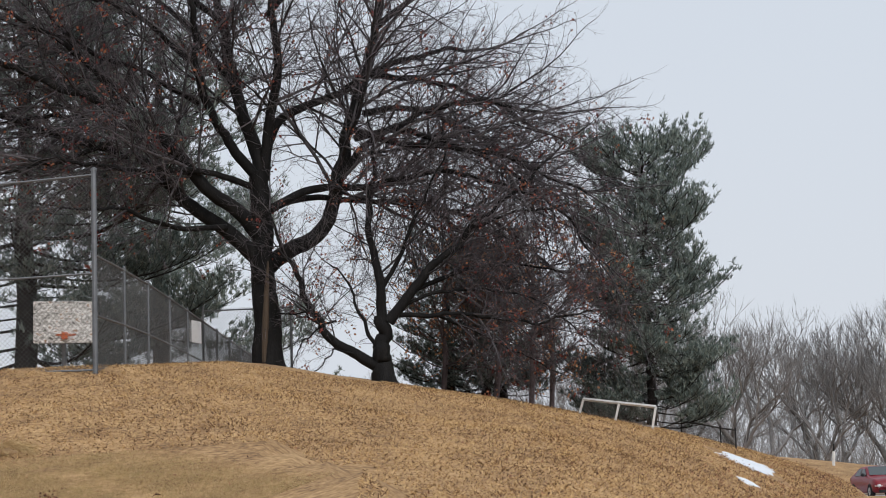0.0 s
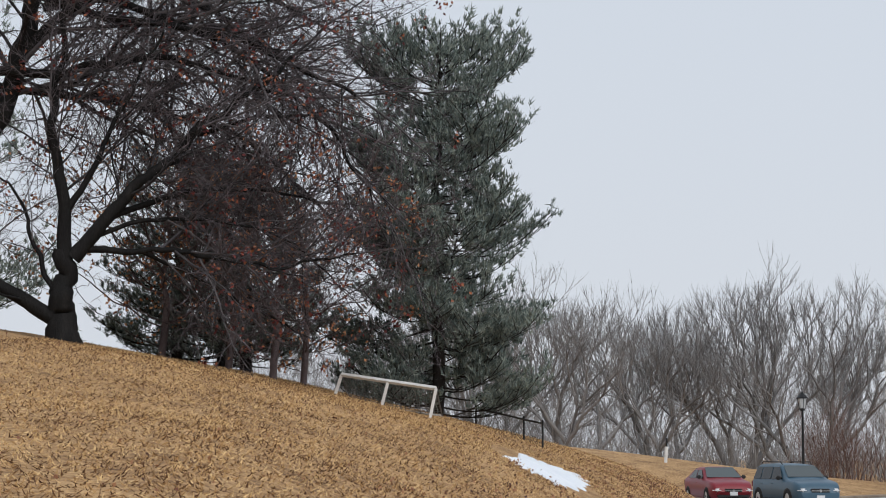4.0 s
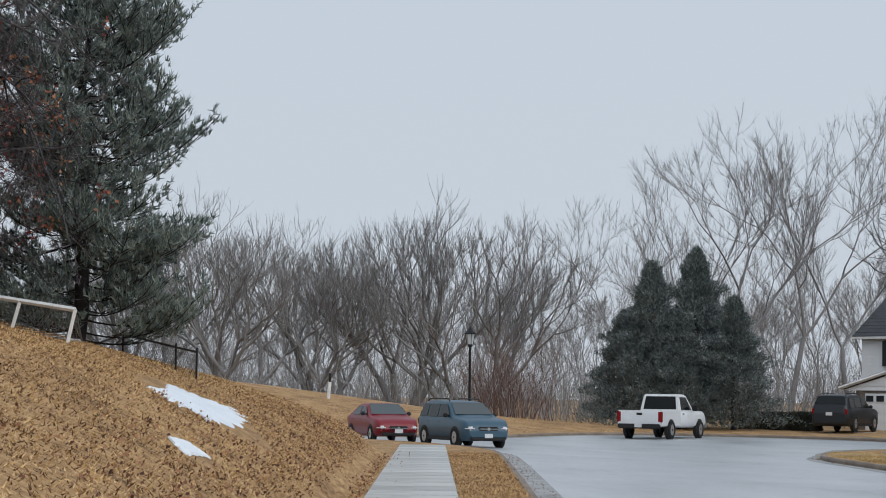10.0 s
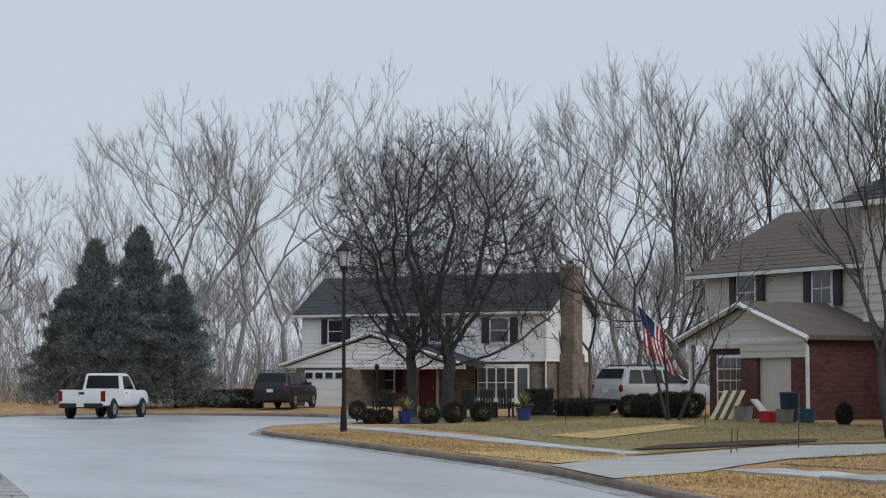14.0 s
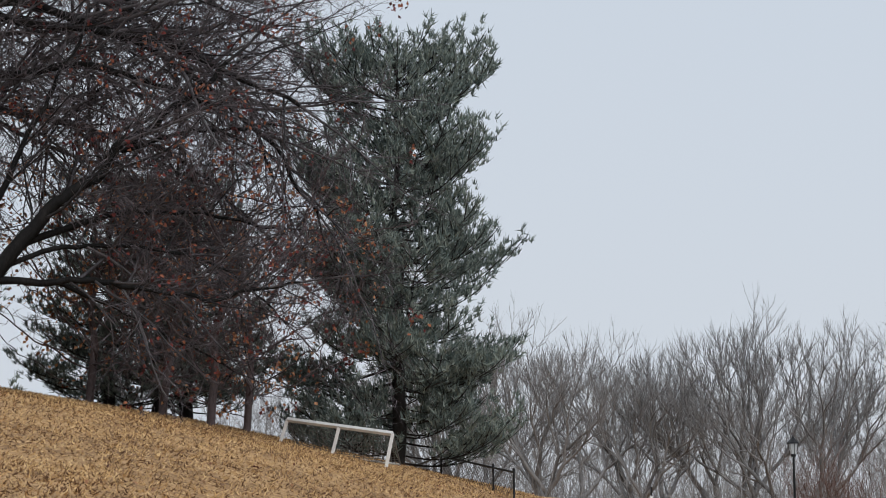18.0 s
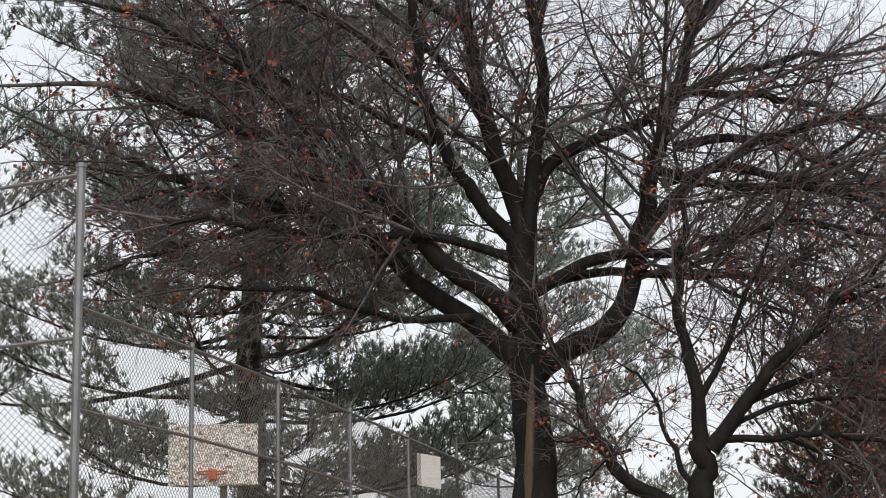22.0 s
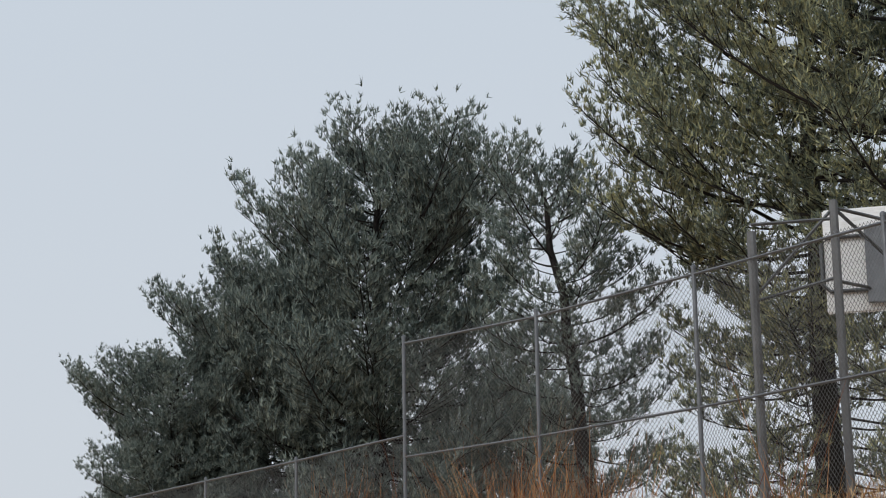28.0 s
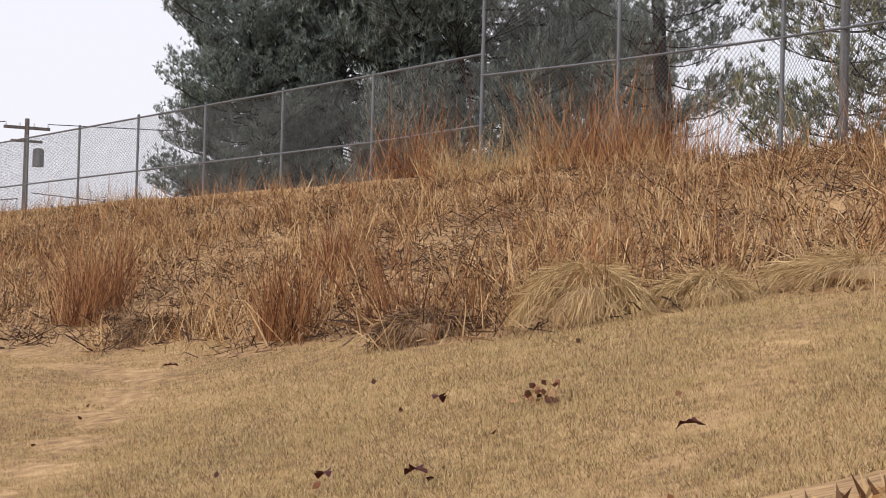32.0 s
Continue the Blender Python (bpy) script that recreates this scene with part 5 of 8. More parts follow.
flat_patch("driveway_apron", [(18.75, 27.3), (17.0, 23.1), (19.4, 24.0), (21.2, 25.3), (22.9, 25.9), (25.8, 24.5), (28.5, 18.5), (31.2, 19.5), (27.6, 26.1), (25.7, 29.4), (21.9, 29.5)], M_CONCRETE, "damp concrete driveway sloping to the street", "driveway", 0.149, 0.2)
flat_patch("driveway_far", [(24.9, 51.6), (27.6, 56.0), (34.5, 61.6), (38.5, 68.0), (41.0, 84.0), (44.5, 85.5), (47.0, 81.5), (40.5, 62.0), (30.0, 52.0)], M_CONCRETE, "pale concrete driveway by the white house", "driveway", 0.16, 0.2)
flat_patch("lawn_patch", [(20.3, 17.0), (21.9, 25.0), (22.9, 25.6), (25.6, 24.2), (28.2, 18.3)], M_GREENLAWN, "greenish winter front lawn", "lawn", 0.147, 0.05)
flat_patch("lawn_patch", [(22.6, 30.1), (25.9, 29.8), (28.0, 26.6), (31.4, 20.0), (32.2, 20.0), (32.2, 31.2), (38.5, 47), (36.5, 58), (30.8, 54), (27.4, 43)], M_GREENLAWN, "greenish winter front lawn with straw-coloured spots", "lawn", 0.147, 0.05)
flat_patch("straw_strip", [(19.3, 27.9), (21.4, 29.0), (22.6, 33.2), (20.6, 33.6)], M_STRAWLAWN, "verge strewn with pale straw", "lawn", 0.15, 0.05)
flat_patch("straw_strip", [(16.2, 20.6), (19.6, 21.6), (18.6, 14.5), (14.4, 14.5)], M_STRAWLAWN, "verge strewn with pale straw", "lawn", 0.15, 0.05)
flat_patch("straw_strip", [(26.3, 36.5), (31.5, 39.0), (32.5, 41.5), (27.1, 39.6)], M_STRAWLAWN, "straw-covered strip across the front lawn", "lawn", 0.165, 0.05)
flat_patch("mulch_bed", [(23.6, 31.6), (24.3, 30.7), (25.6, 29.9), (26.9, 29.6), (27.6, 30.3), (26.8, 31.6), (25.2, 32.3)], M_MULCH, "dark mulch bed at the edge of the lawn", "flower bed", 0.17, 0.1)
flat_patch("mulch_bed", [(31.5, 58), (38.6, 50), (41.5, 54), (46, 62), (40, 68)], M_MULCH, "broad dark mulch bed before the white house", "flower bed", 0.15, 0.1)

M_BLACKIRON = varied("black_painted_iron", (0.012, 0.012, 0.013), 0.3, rough=0.45)
M_LAMPGLASS = bpy.data.materials.new("frosted_lamp_glass")
M_LAMPGLASS.use_nodes = True
_p = M_LAMPGLASS.node_tree.nodes["Principled BSDF"]
_p.inputs["Base Color"].default_value, _p.inputs["Roughness"].default_value = (0.45, 0.46, 0.46, 1), 0.25


def street_lamp(at, height, label, r=0.075):
    ob = thing("street_lamp", at, label, "street lamp", "street lamps")
    part("base", tube([(0, 0, -0.1), (0, 0, 0.25), (0, 0, 0.7), (0, 0, 0.78)], [r * 1.8, r * 1.7, r * 1.4, r * 1.1], 12), M_BLACKIRON, ob)
    part("pole", tube([(0, 0, 0.7), (0, 0, height - 0.85)], [r, r * 0.8], 12), M_BLACKIRON, ob)
    z = height - 0.85
    part("collar", tube([(0, 0, z), (0, 0, z + 0.06), (0, 0, z + 0.12)], [0.09, 0.12, 0.09], 12), M_BLACKIRON, ob)
    lan = part("lantern", tube([(0, 0, z + 0.12), (0, 0, z + 0.55)], [0.13, 0.21], 4), M_LAMPGLASS, ob, "frosted lantern glass")
    for k in range(4):
        t = math.pi / 2 * k + 0.0
        part("bar", tube([(0.135 * math.cos(t), 0.135 * math.sin(t), z + 0.1), (0.215 * math.cos(t), 0.215 * math.sin(t), z + 0.56)], 0.014, 4), M_BLACKIRON, lan)
    part("roof", tube([(0, 0, z + 0.54), (0, 0, z + 0.58), (0, 0, z + 0.74), (0, 0, z + 0.8), (0, 0, z + 0.87)], [0.27, 0.27, 0.1, 0.05, 0.012], 8), M_BLACKIRON, ob)
    return ob


street_lamp((26.1, 48.4, 0.12), 5.5, "tall black street lamp with a lantern head on the verge", 0.058)
street_lamp((21.85, 78.2, 0.14), 4.5, "black street lamp with a lantern head behind parked cars", 0.06)
yl = thing("yard_lamp", (41.0, 73.0, 0.25), "slim black yard lamp on the white house's lawn", "yard lamp")
part("pole", tube([(0, 0, -0.1), (0, 0, 1.75)], 0.035, 8), M_BLACKIRON, yl)
part("lantern", tube([(0, 0, 1.75), (0, 0, 1.95), (0, 0, 2.02), (0, 0, 2.1)], [0.07, 0.11, 0.12, 0.02], 6), M_BLACKIRON, yl)
wp = thing("marker_post", (17.8, 88.2, float(ground_z(17.8, 88.2)) - 0.02), "short white marker post leaning on the far lawn", "post", turn=20)
part("shaft", tube([(0, 0, -0.2), (0.07, 0, 0.78)], 0.08, 8), M_WHITE, wp)
part("cap", tube([(0.07, 0, 0.78), (0.09, 0, 1.2)], 0.05, 8), M_BLACKIRON, wp, "dark cap")


# ---- parked cars ----
def paint(name, c, rough=0.4):
    return material(name, (tuple(v * 0.85 for v in c), c), 1.5, rough, 0.0, spec=0.4, coat=0.15)


M_GLASS = bpy.data.materials.new("tinted_car_glass")
M_GLASS.use_nodes = True
_p = M_GLASS.node_tree.nodes["Principled BSDF"]
_p.inputs["Base Color"].default_value, _p.inputs["Roughness"].default_value, _p.inputs["Specular IOR Level"].default_value = (0.05, 0.062, 0.062, 1), 0.05, 0.8
M_SIDEGLASS = bpy.data.materials.new("dark_side_glass")
M_SIDEGLASS.use_nodes = True
_p = M_SIDEGLASS.node_tree.nodes["Principled BSDF"]
_p.inputs["Base Color"].default_value, _p.inputs["Roughness"].default_value, _p.inputs["Specular IOR Level"].default_value = (0.012, 0.014, 0.015, 1), 0.12, 0.25
M_RUBBER = varied("black_tyre_rubber", (0.018, 0.018, 0.018), 0.2, rough=0.85)
M_ALLOY = varied("silver_alloy", (0.5, 0.5, 0.5), 0.1, rough=0.35, metal=0.8)
M_TRIM = varied("black_plastic_trim", (0.02, 0.02, 0.021), 0.2, rough=0.6)
M_HEADLAMP = varied("clear_headlamp", (0.75, 0.76, 0.78), 0.1, rough=0.1, spec=0.8)
M_TAILLAMP = varied("red_tail_lamp", (0.2, 0.01, 0.012), 0.15, rough=0.2)
M_PLATE = varied("pale_plate", (0.62, 0.63, 0.64), 0.1, rough=0.5)


def bezel(bm, w=0.05, seg=2):
    bmesh.ops.bevel(bm, geom=bm.edges[:], offset=w, segments=seg, affect="EDGES", clamp_overlap=True)
    return bm


def loft(sections):
    """A closed body through outlines with equal counts of (x, y, z) points."""
    bm = bmesh.new()
    rings = [[bm.verts.new(p) for p in s] for s in sections]
    k = len(rings[0])
    for a, b in zip(rings, rings[1:]):
        for i in range(k):
            bm.faces.new((a[i], a[(i + 1) % k], b[(i + 1) % k], b[i]))
    bm.faces.new(rings[0][::-1])
    bm.faces.new(rings[-1])
    bmesh.ops.recalc_face_normals(bm, faces=bm.faces[:])
    return bm


def body_shell(stations, w):
    """Stations (x, low z, side z, top z, share of the width): a car body's lower shell, rounded at its shoulders."""
    out = []
    for x, z0, zs, z1, f in stations:
        h = w / 2 * f
        half = [(h * 0.86, z0), (h * 0.98, z0 + 0.1), (h, (z0 + zs) / 2), (h * 0.985, zs), (h * 0.93, z1 - 0.02), (h * 0.6, z1 + 0.015)]
        out.append([(x, y, z) for y, z in half] + [(x, -y, z) for y, z in half[::-1]])
    bm = loft(out)
    for f in bm.faces:
        f.smooth = len(f.verts) == 4
    return bm


def coach_shell(line, belt, sill, w, n=30):
    """A whole car body from its side outline: line is (x, top z) from tail to nose; the sides lean in above the belt."""
    xs, zs = [p[0] for p in line], [p[1] for p in line]
    r, f = xs[0], xs[-1]
    out = []
    for i in range(n + 1):
        u = i / n
        x = r + (f - r) * (u + 0.03 * math.sin(2 * math.pi * u) * -1)
        top = float(np.interp(x, xs, zs))
        end = min(x - r, f - x)
        h = w / 2 * (1 - 0.2 * max(0.0, 1 - end / 0.55) ** 2.2)
        lo = sill + 0.16 * max(0.0, 1 - end / 0.35) ** 2
        b = min(belt, top - 0.04)
        q = min(1.0, max(0.0, (top - belt) / 0.45))
        t = h * (0.9 - 0.14 * q)
        half = [(h * 0.88, lo), (h * 0.985, lo + 0.1), (h, lo + 0.55 * (b - lo)), (h * 0.985, b - 0.05), (h * 0.95, b), (h * 0.95 + (t - h * 0.95) * 0.6, b + (top - b) * 0.62), (t, b + (top - b) * 0.9), (t * 0.86, top - 0.012), (t * 0.4, top + 0.012)]
        out.append([(x, y, z) for y, z in half] + [(x, -y, z) for y, z in half[::-1]])
    bm = loft(out)
    for face in bm.faces:
        face.smooth = len(face.verts) == 4
    return bm


def pane(quad, inset, push, thick=0.01):
    """A glass plate inside a four-cornered face, moved outwards."""
    q = [Vector(p) for p in quad]
    n = (q[1] - q[0]).cross(q[3] - q[0]).normalized()

    def at(u, v):
        return q[0].lerp(q[1], u).lerp(q[3].lerp(q[2], u), v)

    u0, u1, v0, v1 = inset
    top = [at(u0, v0), at(u1, v0), at(u1, v1), at(u0, v1)]
    bm = bmesh.new()
    a = [bm.verts.new(p + n * push) for p in top]
    b = [bm.verts.new(p + n * (push - thick)) for p in top]
    bm.faces.new(a)
    bm.faces.new(b[::-1])
    for i in range(4):
        bm.faces.new((a[i], b[i], b[(i + 1) % 4], a[(i + 1) % 4]))
    bmesh.ops.recalc_face_normals(bm, faces=bm.faces[:])
    return bm


def wheel(parent, x, y, r, w=0.22):
    s = 1 if y > 0 else -1
    prof = [(w * 0.5, r * 0.62), (w * 0.5, r * 0.9), (w * 0.38, r), (-w * 0.38, r), (-w * 0.5, r * 0.9), (-w * 0.5, r * 0.62)]
    bm, rings = bmesh.new(), []
    for k in range(20):
        t = 2 * math.pi * k / 20
        rings.append([bm.verts.new((x + q * math.cos(t), y + p, r + q * math.sin(t))) for p, q in prof])
    for a, b in zip(rings, rings[1:] + rings[:1]):
        for i in range(len(prof)):
            bm.faces.new((a[i], b[i], b[(i + 1) % len(prof)], a[(i + 1) % len(prof)]))
    bmesh.ops.recalc_face_normals(bm, faces=bm.faces[:])
    wh = part("wheel", bm, M_RUBBER, parent, "black rubber tyre")
    rim = part("rim", tube([(x, y - 0.02 * s, r), (x, y + w * 0.42 * s, r), (x, y + w * 0.46 * s, r)], [r * 0.63, r * 0.62, r * 0.5], 16), M_ALLOY, wh, "silver alloy rim")
    part("hub", tube([(x, y + w * 0.44 * s, r), (x, y + w * 0.5 * s, r)], r * 0.12, 10), M_TRIM, wh)
    return rim


def car(name, at, heading, col, label, L, W, H, line, belt, glass, wheels, wr, rack=False, size=1.0, dark_skirt=True):
    """A car facing along its own +x. line: its side outline in shares of L and H; glass: side lights as (x low rear, x low front, x high rear, x high front) and the windscreen's and back light's feet and heads."""
    ob = thing(name, at, label, "car", "parked cars", turn=90 - heading)
    pts = [(x * L / 2, z * H) for x, z in line]
    hw, ht = W / 2 * 0.95, W / 2 * 0.76
    part("body", coach_shell(pts, belt, 0.24, W), col, ob, "painted body")
    z0, z1 = belt + 0.05, H - 0.13

    def wide(z):
        return hw + (ht - hw) * min(1.0, (z - belt) / (0.9 * (H - belt))) + 0.012

    sides, screen, back = glass
    for a, b, c, d in sides:
        y0, y1 = wide(z0), wide(z1)
        part("side_window", pane([(a, -y0, z0), (b, -y0, z0), (d, -y1, z1), (c, -y1, z1)], (0, 1, 0, 1), 0.012), M_SIDEGLASS, ob)
        part("side_window", pane([(b, y0, z0), (a, y0, z0), (c, y1, z1), (d, y1, z1)], (0, 1, 0, 1), 0.012), M_SIDEGLASS, ob)
    for nm, (xa, xb), mat in (("windscreen", screen, M_GLASS), ("rear_window", back, M_SIDEGLASS)):
        za, zb = (float(np.interp(x, [p[0] for p in pts], [p[1] for p in pts])) for x in (xa, xb))
        s = 1 if nm == "windscreen" else -1
        ya, yb = wide(za) - 0.1, wide(zb) - 0.1
        part(nm, pane([(xa, -s * ya, za), (xa, s * ya, za), (xb, s * yb, zb), (xb, -s * yb, zb)], (0.0, 1.0, 0.05, 0.96), 0.03), mat, ob)
    for x in wheels:
        for s in (1, -1):
            part("wheel_arch", tube([(x, s * (W / 2 - 0.12), wr), (x, s * (W / 2 + 0.004), wr)], wr * 1.13, 22), M_TRIM, ob)
            wheel(ob, x, s * (W / 2 - 0.08), wr)
    f, r = L / 2, -L / 2
    nose = pts[-3][1]
    part("front_bumper", bezel(box(0.16, W * 0.76, 0.16, (f - 0.07, 0, 0.26)), 0.04), M_TRIM, ob)
    g = part("grille", bezel(box(0.1, W * 0.42, 0.17, (f - 0.05, 0, nose - 0.33)), 0.03), M_TRIM, ob)
    part("grille_bar", bezel(box(0.03, W * 0.4, 0.025, (f + 0.005, 0, nose - 0.25)), 0.008), M_ALLOY, g, "chrome bar")
    part("badge", tube([(f - 0.01, 0, nose - 0.24), (f + 0.02, 0, nose - 0.24)], 0.055, 12), M_ALLOY, ob)
    part("number_plate", box(0.02, 0.32, 0.15, (f + 0.012, 0, 0.36), 0.005), M_PLATE, ob, "pale blank plate")
    for s in (1, -1):
        hl = bezel(box(0.34, 0.3, 0.15, (0, 0, 0)), 0.06, 3)
        bmesh.ops.rotate(hl, verts=hl.verts[:], matrix=Matrix.Rotation(radians(-32 * s), 3, "Z"))
        bmesh.ops.translate(hl, verts=hl.verts[:], vec=(f - 0.15, s * W * 0.372, nose - 0.3))
        part("headlight", hl, M_HEADLAMP, ob, "clear headlight")
        part("fog_lamp", tube([(f - 0.1, s * W * 0.33, 0.42), (f - 0.03, s * W * 0.33, 0.42)], 0.05, 10), M_TRIM, ob)
        part("tail_light", bezel(box(0.16, 0.14, 0.3, (r + 0.1, s * W * 0.41, belt - 0.3)), 0.04), M_TAILLAMP, ob, "red tail light")
        part("mirror", bezel(box(0.12, 0.2, 0.15, (screen[0] - 0.42, s * (hw + 0.1), belt + 0.03)), 0.045, 3), M_TRIM, ob)
        if dark_skirt:
            part("sill", bezel(box(L * 0.5, 0.05, 0.14, (0, s * (W / 2 - 0.01), 0.24)), 0.02), M_TRIM, ob, "dark plastic sill")
        for x in (sides[-1][0] + 0.1, sides[-2][0] + 0.1):
            part("door_handle", bezel(box(0.2, 0.03, 0.04, (x, s * (W / 2 - 0.005), belt - 0.14)), 0.012), col, ob)
    part("rear_bumper", bezel(box(0.14, W * 0.8, 0.2, (r + 0.05, 0, 0.34)), 0.04), M_TRIM, ob)
    part("rear_plate", box(0.02, 0.32, 0.16, (r - 0.015, 0, 0.75), 0.005), M_PLATE, ob, "pale blank plate")
    if rack:
        for s in (1, -1):
            x0, x1 = back[1] + 0.15, screen[1] - 0.15
            part("roof_rail", tube([(x0, s * ht * 0.85, H - 0.03), (x0 + 0.15, s * ht * 0.85, H + 0.06), (x1 - 0.15, s * ht * 0.85, H + 0.06), (x1, s * ht * 0.85, H - 0.03)], 0.022, 6), M_TRIM, ob)
    ob.scale = (size, size, size)
    return ob


SUV_LINE = ((-1.0, 0.5), (-0.99, 0.62), (-0.93, 0.72), (-0.84, 0.95), (-0.72, 0.99), (-0.3, 1.0), (0.06, 0.985), (0.16, 0.95), (0.48, 0.67), (0.56, 0.64), (0.8, 0.6), (0.92, 0.545), (0.98, 0.46), (1.0, 0.36))
SEDAN_LINE = ((-1.0, 0.45), (-0.985, 0.62), (-0.95, 0.69), (-0.78, 0.71), (-0.45, 0.94), (-0.3, 0.99), (-0.1, 1.0), (0.08, 0.98), (0.44, 0.68), (0.55, 0.655), (0.82, 0.6), (0.93, 0.53), (0.985, 0.43), (1.0, 0.33))


P_BLUE, P_RED, P_WHITE, P_BLACK, P_SILVER = paint("slate_blue_car_paint", (0.045, 0.098, 0.145)), paint("red_car_paint", (0.22, 0.012, 0.022)), paint("white_car_paint", (0.75, 0.76, 0.77)), paint("black_car_paint", (0.012, 0.014, 0.018)), paint("silver_car_paint", (0.42, 0.43, 0.44))
def suv_glass(L):
    k = L / 2
    return [(-0.84 * k, -0.55 * k, -0.76 * k, -0.55 * k), (-0.51 * k, -0.13 * k, -0.51 * k, -0.13 * k), (-0.09 * k, 0.36 * k, -0.09 * k, 0.14 * k)], (0.47 * k, 0.15 * k), (-0.93 * k, -0.83 * k)


def sedan_glass(L):
    k = L / 2
    return [(-0.55 * k, -0.12 * k, -0.34 * k, -0.12 * k), (-0.08 * k, 0.34 * k, -0.08 * k, 0.1 * k)], (0.43 * k, 0.08 * k), (-0.75 * k, -0.42 * k)


car("suv_car", (17.55, 63.65, 0.005), 171, P_BLUE, "slate-blue compact SUV parked at the kerb", 4.6, 1.84, 1.68, SUV_LINE, 1.04, suv_glass(4.6), (-1.38, 1.36), 0.36, True, 0.93)
car("sedan_car", (16.22, 70.1, 0.005), 176, P_RED, "dark red compact sedan parked behind an SUV", 4.4, 1.74, 1.48, SEDAN_LINE, 0.97, sedan_glass(4.4), (-1.3, 1.34), 0.32, False, 0.955, False)
car("suv_car", (43.0, 85.8, 0.3), 45, P_BLACK, "black SUV standing in the driveway of the white house", 4.9, 1.95, 1.75, SUV_LINE, 1.08, suv_glass(4.9), (-1.45, 1.46), 0.38, True)
car("minivan_car", (46.6, 60.6, 0.4), 86, P_SILVER, "silver minivan parked between the two houses", 5.0, 1.95, 1.76, SUV_LINE, 1.06, suv_glass(5.0), (-1.5, 1.5), 0.34, True)


def pickup(at, heading):
    L, W, f = 5.8, 2.0, 2.9
    ob = thing("pickup_truck", at, "white pickup truck parked at the far kerb", "pickup truck", "parked cars", turn=90 - heading)
    part("body", body_shell([(-0.55, 0.5, 1.0, 1.18, 1.0), (0.3, 0.48, 1.0, 1.2, 1.0), (f - 1.5, 0.48, 1.0, 1.22, 1.0), (f - 0.5, 0.5, 0.98, 1.2, 0.98), (f - 0.08, 0.52, 0.9, 1.1, 0.93), (f, 0.55, 0.85, 1.02, 0.9)], W), P_WHITE, ob)
    bed = part("bed", bezel(box(2.35, W * 0.86, 0.1, (-1.72, 0, 0.62)), 0.02), M_TRIM, ob)
    for s in (1, -1):
        part("bed_side", bezel(box(2.35, 0.1, 0.66, (-1.72, s * (W / 2 - 0.05), 0.55)), 0.03), P_WHITE, bed)
    part("tailgate", bezel(box(0.09, W * 0.98, 0.62, (-f + 0.03, 0, 0.6)), 0.03), P_WHITE, ob, "white tailgate")
    part("tailgate_handle", box(0.03, 0.26, 0.1, (-f - 0.02, 0, 1.02), 0.01), M_TRIM, ob)
    b = [(-0.5, -0.92, 1.18), (1.35, -0.92, 1.18), (1.35, 0.92, 1.18), (-0.5, 0.92, 1.18)]
    t = [(-0.36, -0.8, 1.9), (0.55, -0.8, 1.9), (0.55, 0.8, 1.9), (-0.36, 0.8, 1.9)]
    cab = loft([[(x, y, z - 0.15) for x, y, z in b], b, t, [(x * 0.8, y * 0.85, 1.93) for x, y, z in t]])
    bmesh.ops.bevel(cab, geom=cab.edges[:], offset=0.045, segments=3, affect="EDGES", clamp_overlap=True)
    cabp = part("cab", cab, P_WHITE, ob)
    part("windscreen", pane([b[1], b[2], t[2], t[1]], (0.07, 0.93, 0.06, 0.92), 0.006), M_GLASS, cabp)
    part("rear_window", pane([b[3], b[0], t[0], t[3]], (0.08, 0.92, 0.12, 0.9), 0.006), M_SIDEGLASS, cabp)
    part("side_window", pane([b[0], b[1], t[1], t[0]], (0.12, 0.85, 0.08, 0.86), 0.006), M_SIDEGLASS, cabp)
    part("side_window", pane([b[2], b[3], t[3], t[2]], (0.15, 0.88, 0.08, 0.86), 0.006), M_SIDEGLASS, cabp)
    for x in (-1.75, 1.85):
        for s in (1, -1):
            part("wheel_arch", tube([(x, s * (W / 2 - 0.12), 0.4), (x, s * (W / 2 + 0.005), 0.4)], 0.46, 20), M_TRIM, ob)
            wheel(ob, x, s * (W / 2 - 0.06), 0.4, 0.26)
    part("rear_bumper", bezel(box(0.2, W * 0.95, 0.2, (-f - 0.06, 0, 0.45)), 0.04), M_TRIM, ob, "black rear bumper")
    part("front_bumper", bezel(box(0.2, W * 0.95, 0.24, (f + 0.02, 0, 0.45)), 0.04), M_ALLOY, ob)
    part("number_plate", box(0.02, 0.32, 0.16, (-f - 0.17, 0, 0.5), 0.005), M_PLATE, ob, "pale blank plate")
    for s in (1, -1):
        part("tail_light", bezel(box(0.1, 0.2, 0.46, (-f + 0.03, s * (W / 2 - 0.07), 0.72)), 0.02), M_TAILLAMP, ob, "red tail light")
        part("mirror", bezel(box(0.14, 0.24, 0.24, (0.95, s * (W / 2 + 0.1), 1.2)), 0.04), M_TRIM, ob)
        part("door_handle", bezel(box(0.2, 0.03, 0.05, (-0.2, s * (W / 2), 1.05)), 0.012), M_TRIM, ob)
    return ob


pickup((31.05, 79.4, 0.005), 42)


# ---- houses ----
M_SIDING = material("white_lap_siding", ((0.74, 0.755, 0.77), (0.84, 0.85, 0.86)), 0.8, 0.5, 0.1, 30)
M_CREAM = material("cream_lap_siding", ((0.48, 0.46, 0.41), (0.60, 0.575, 0.52)), 0.8, 0.55, 0.1, 30)
M_ROOF = material("dark_grey_shingles", ((0.035, 0.037, 0.042), (0.075, 0.078, 0.085)), 2.5, 0.85, 0.5, 40, fine=0.6)
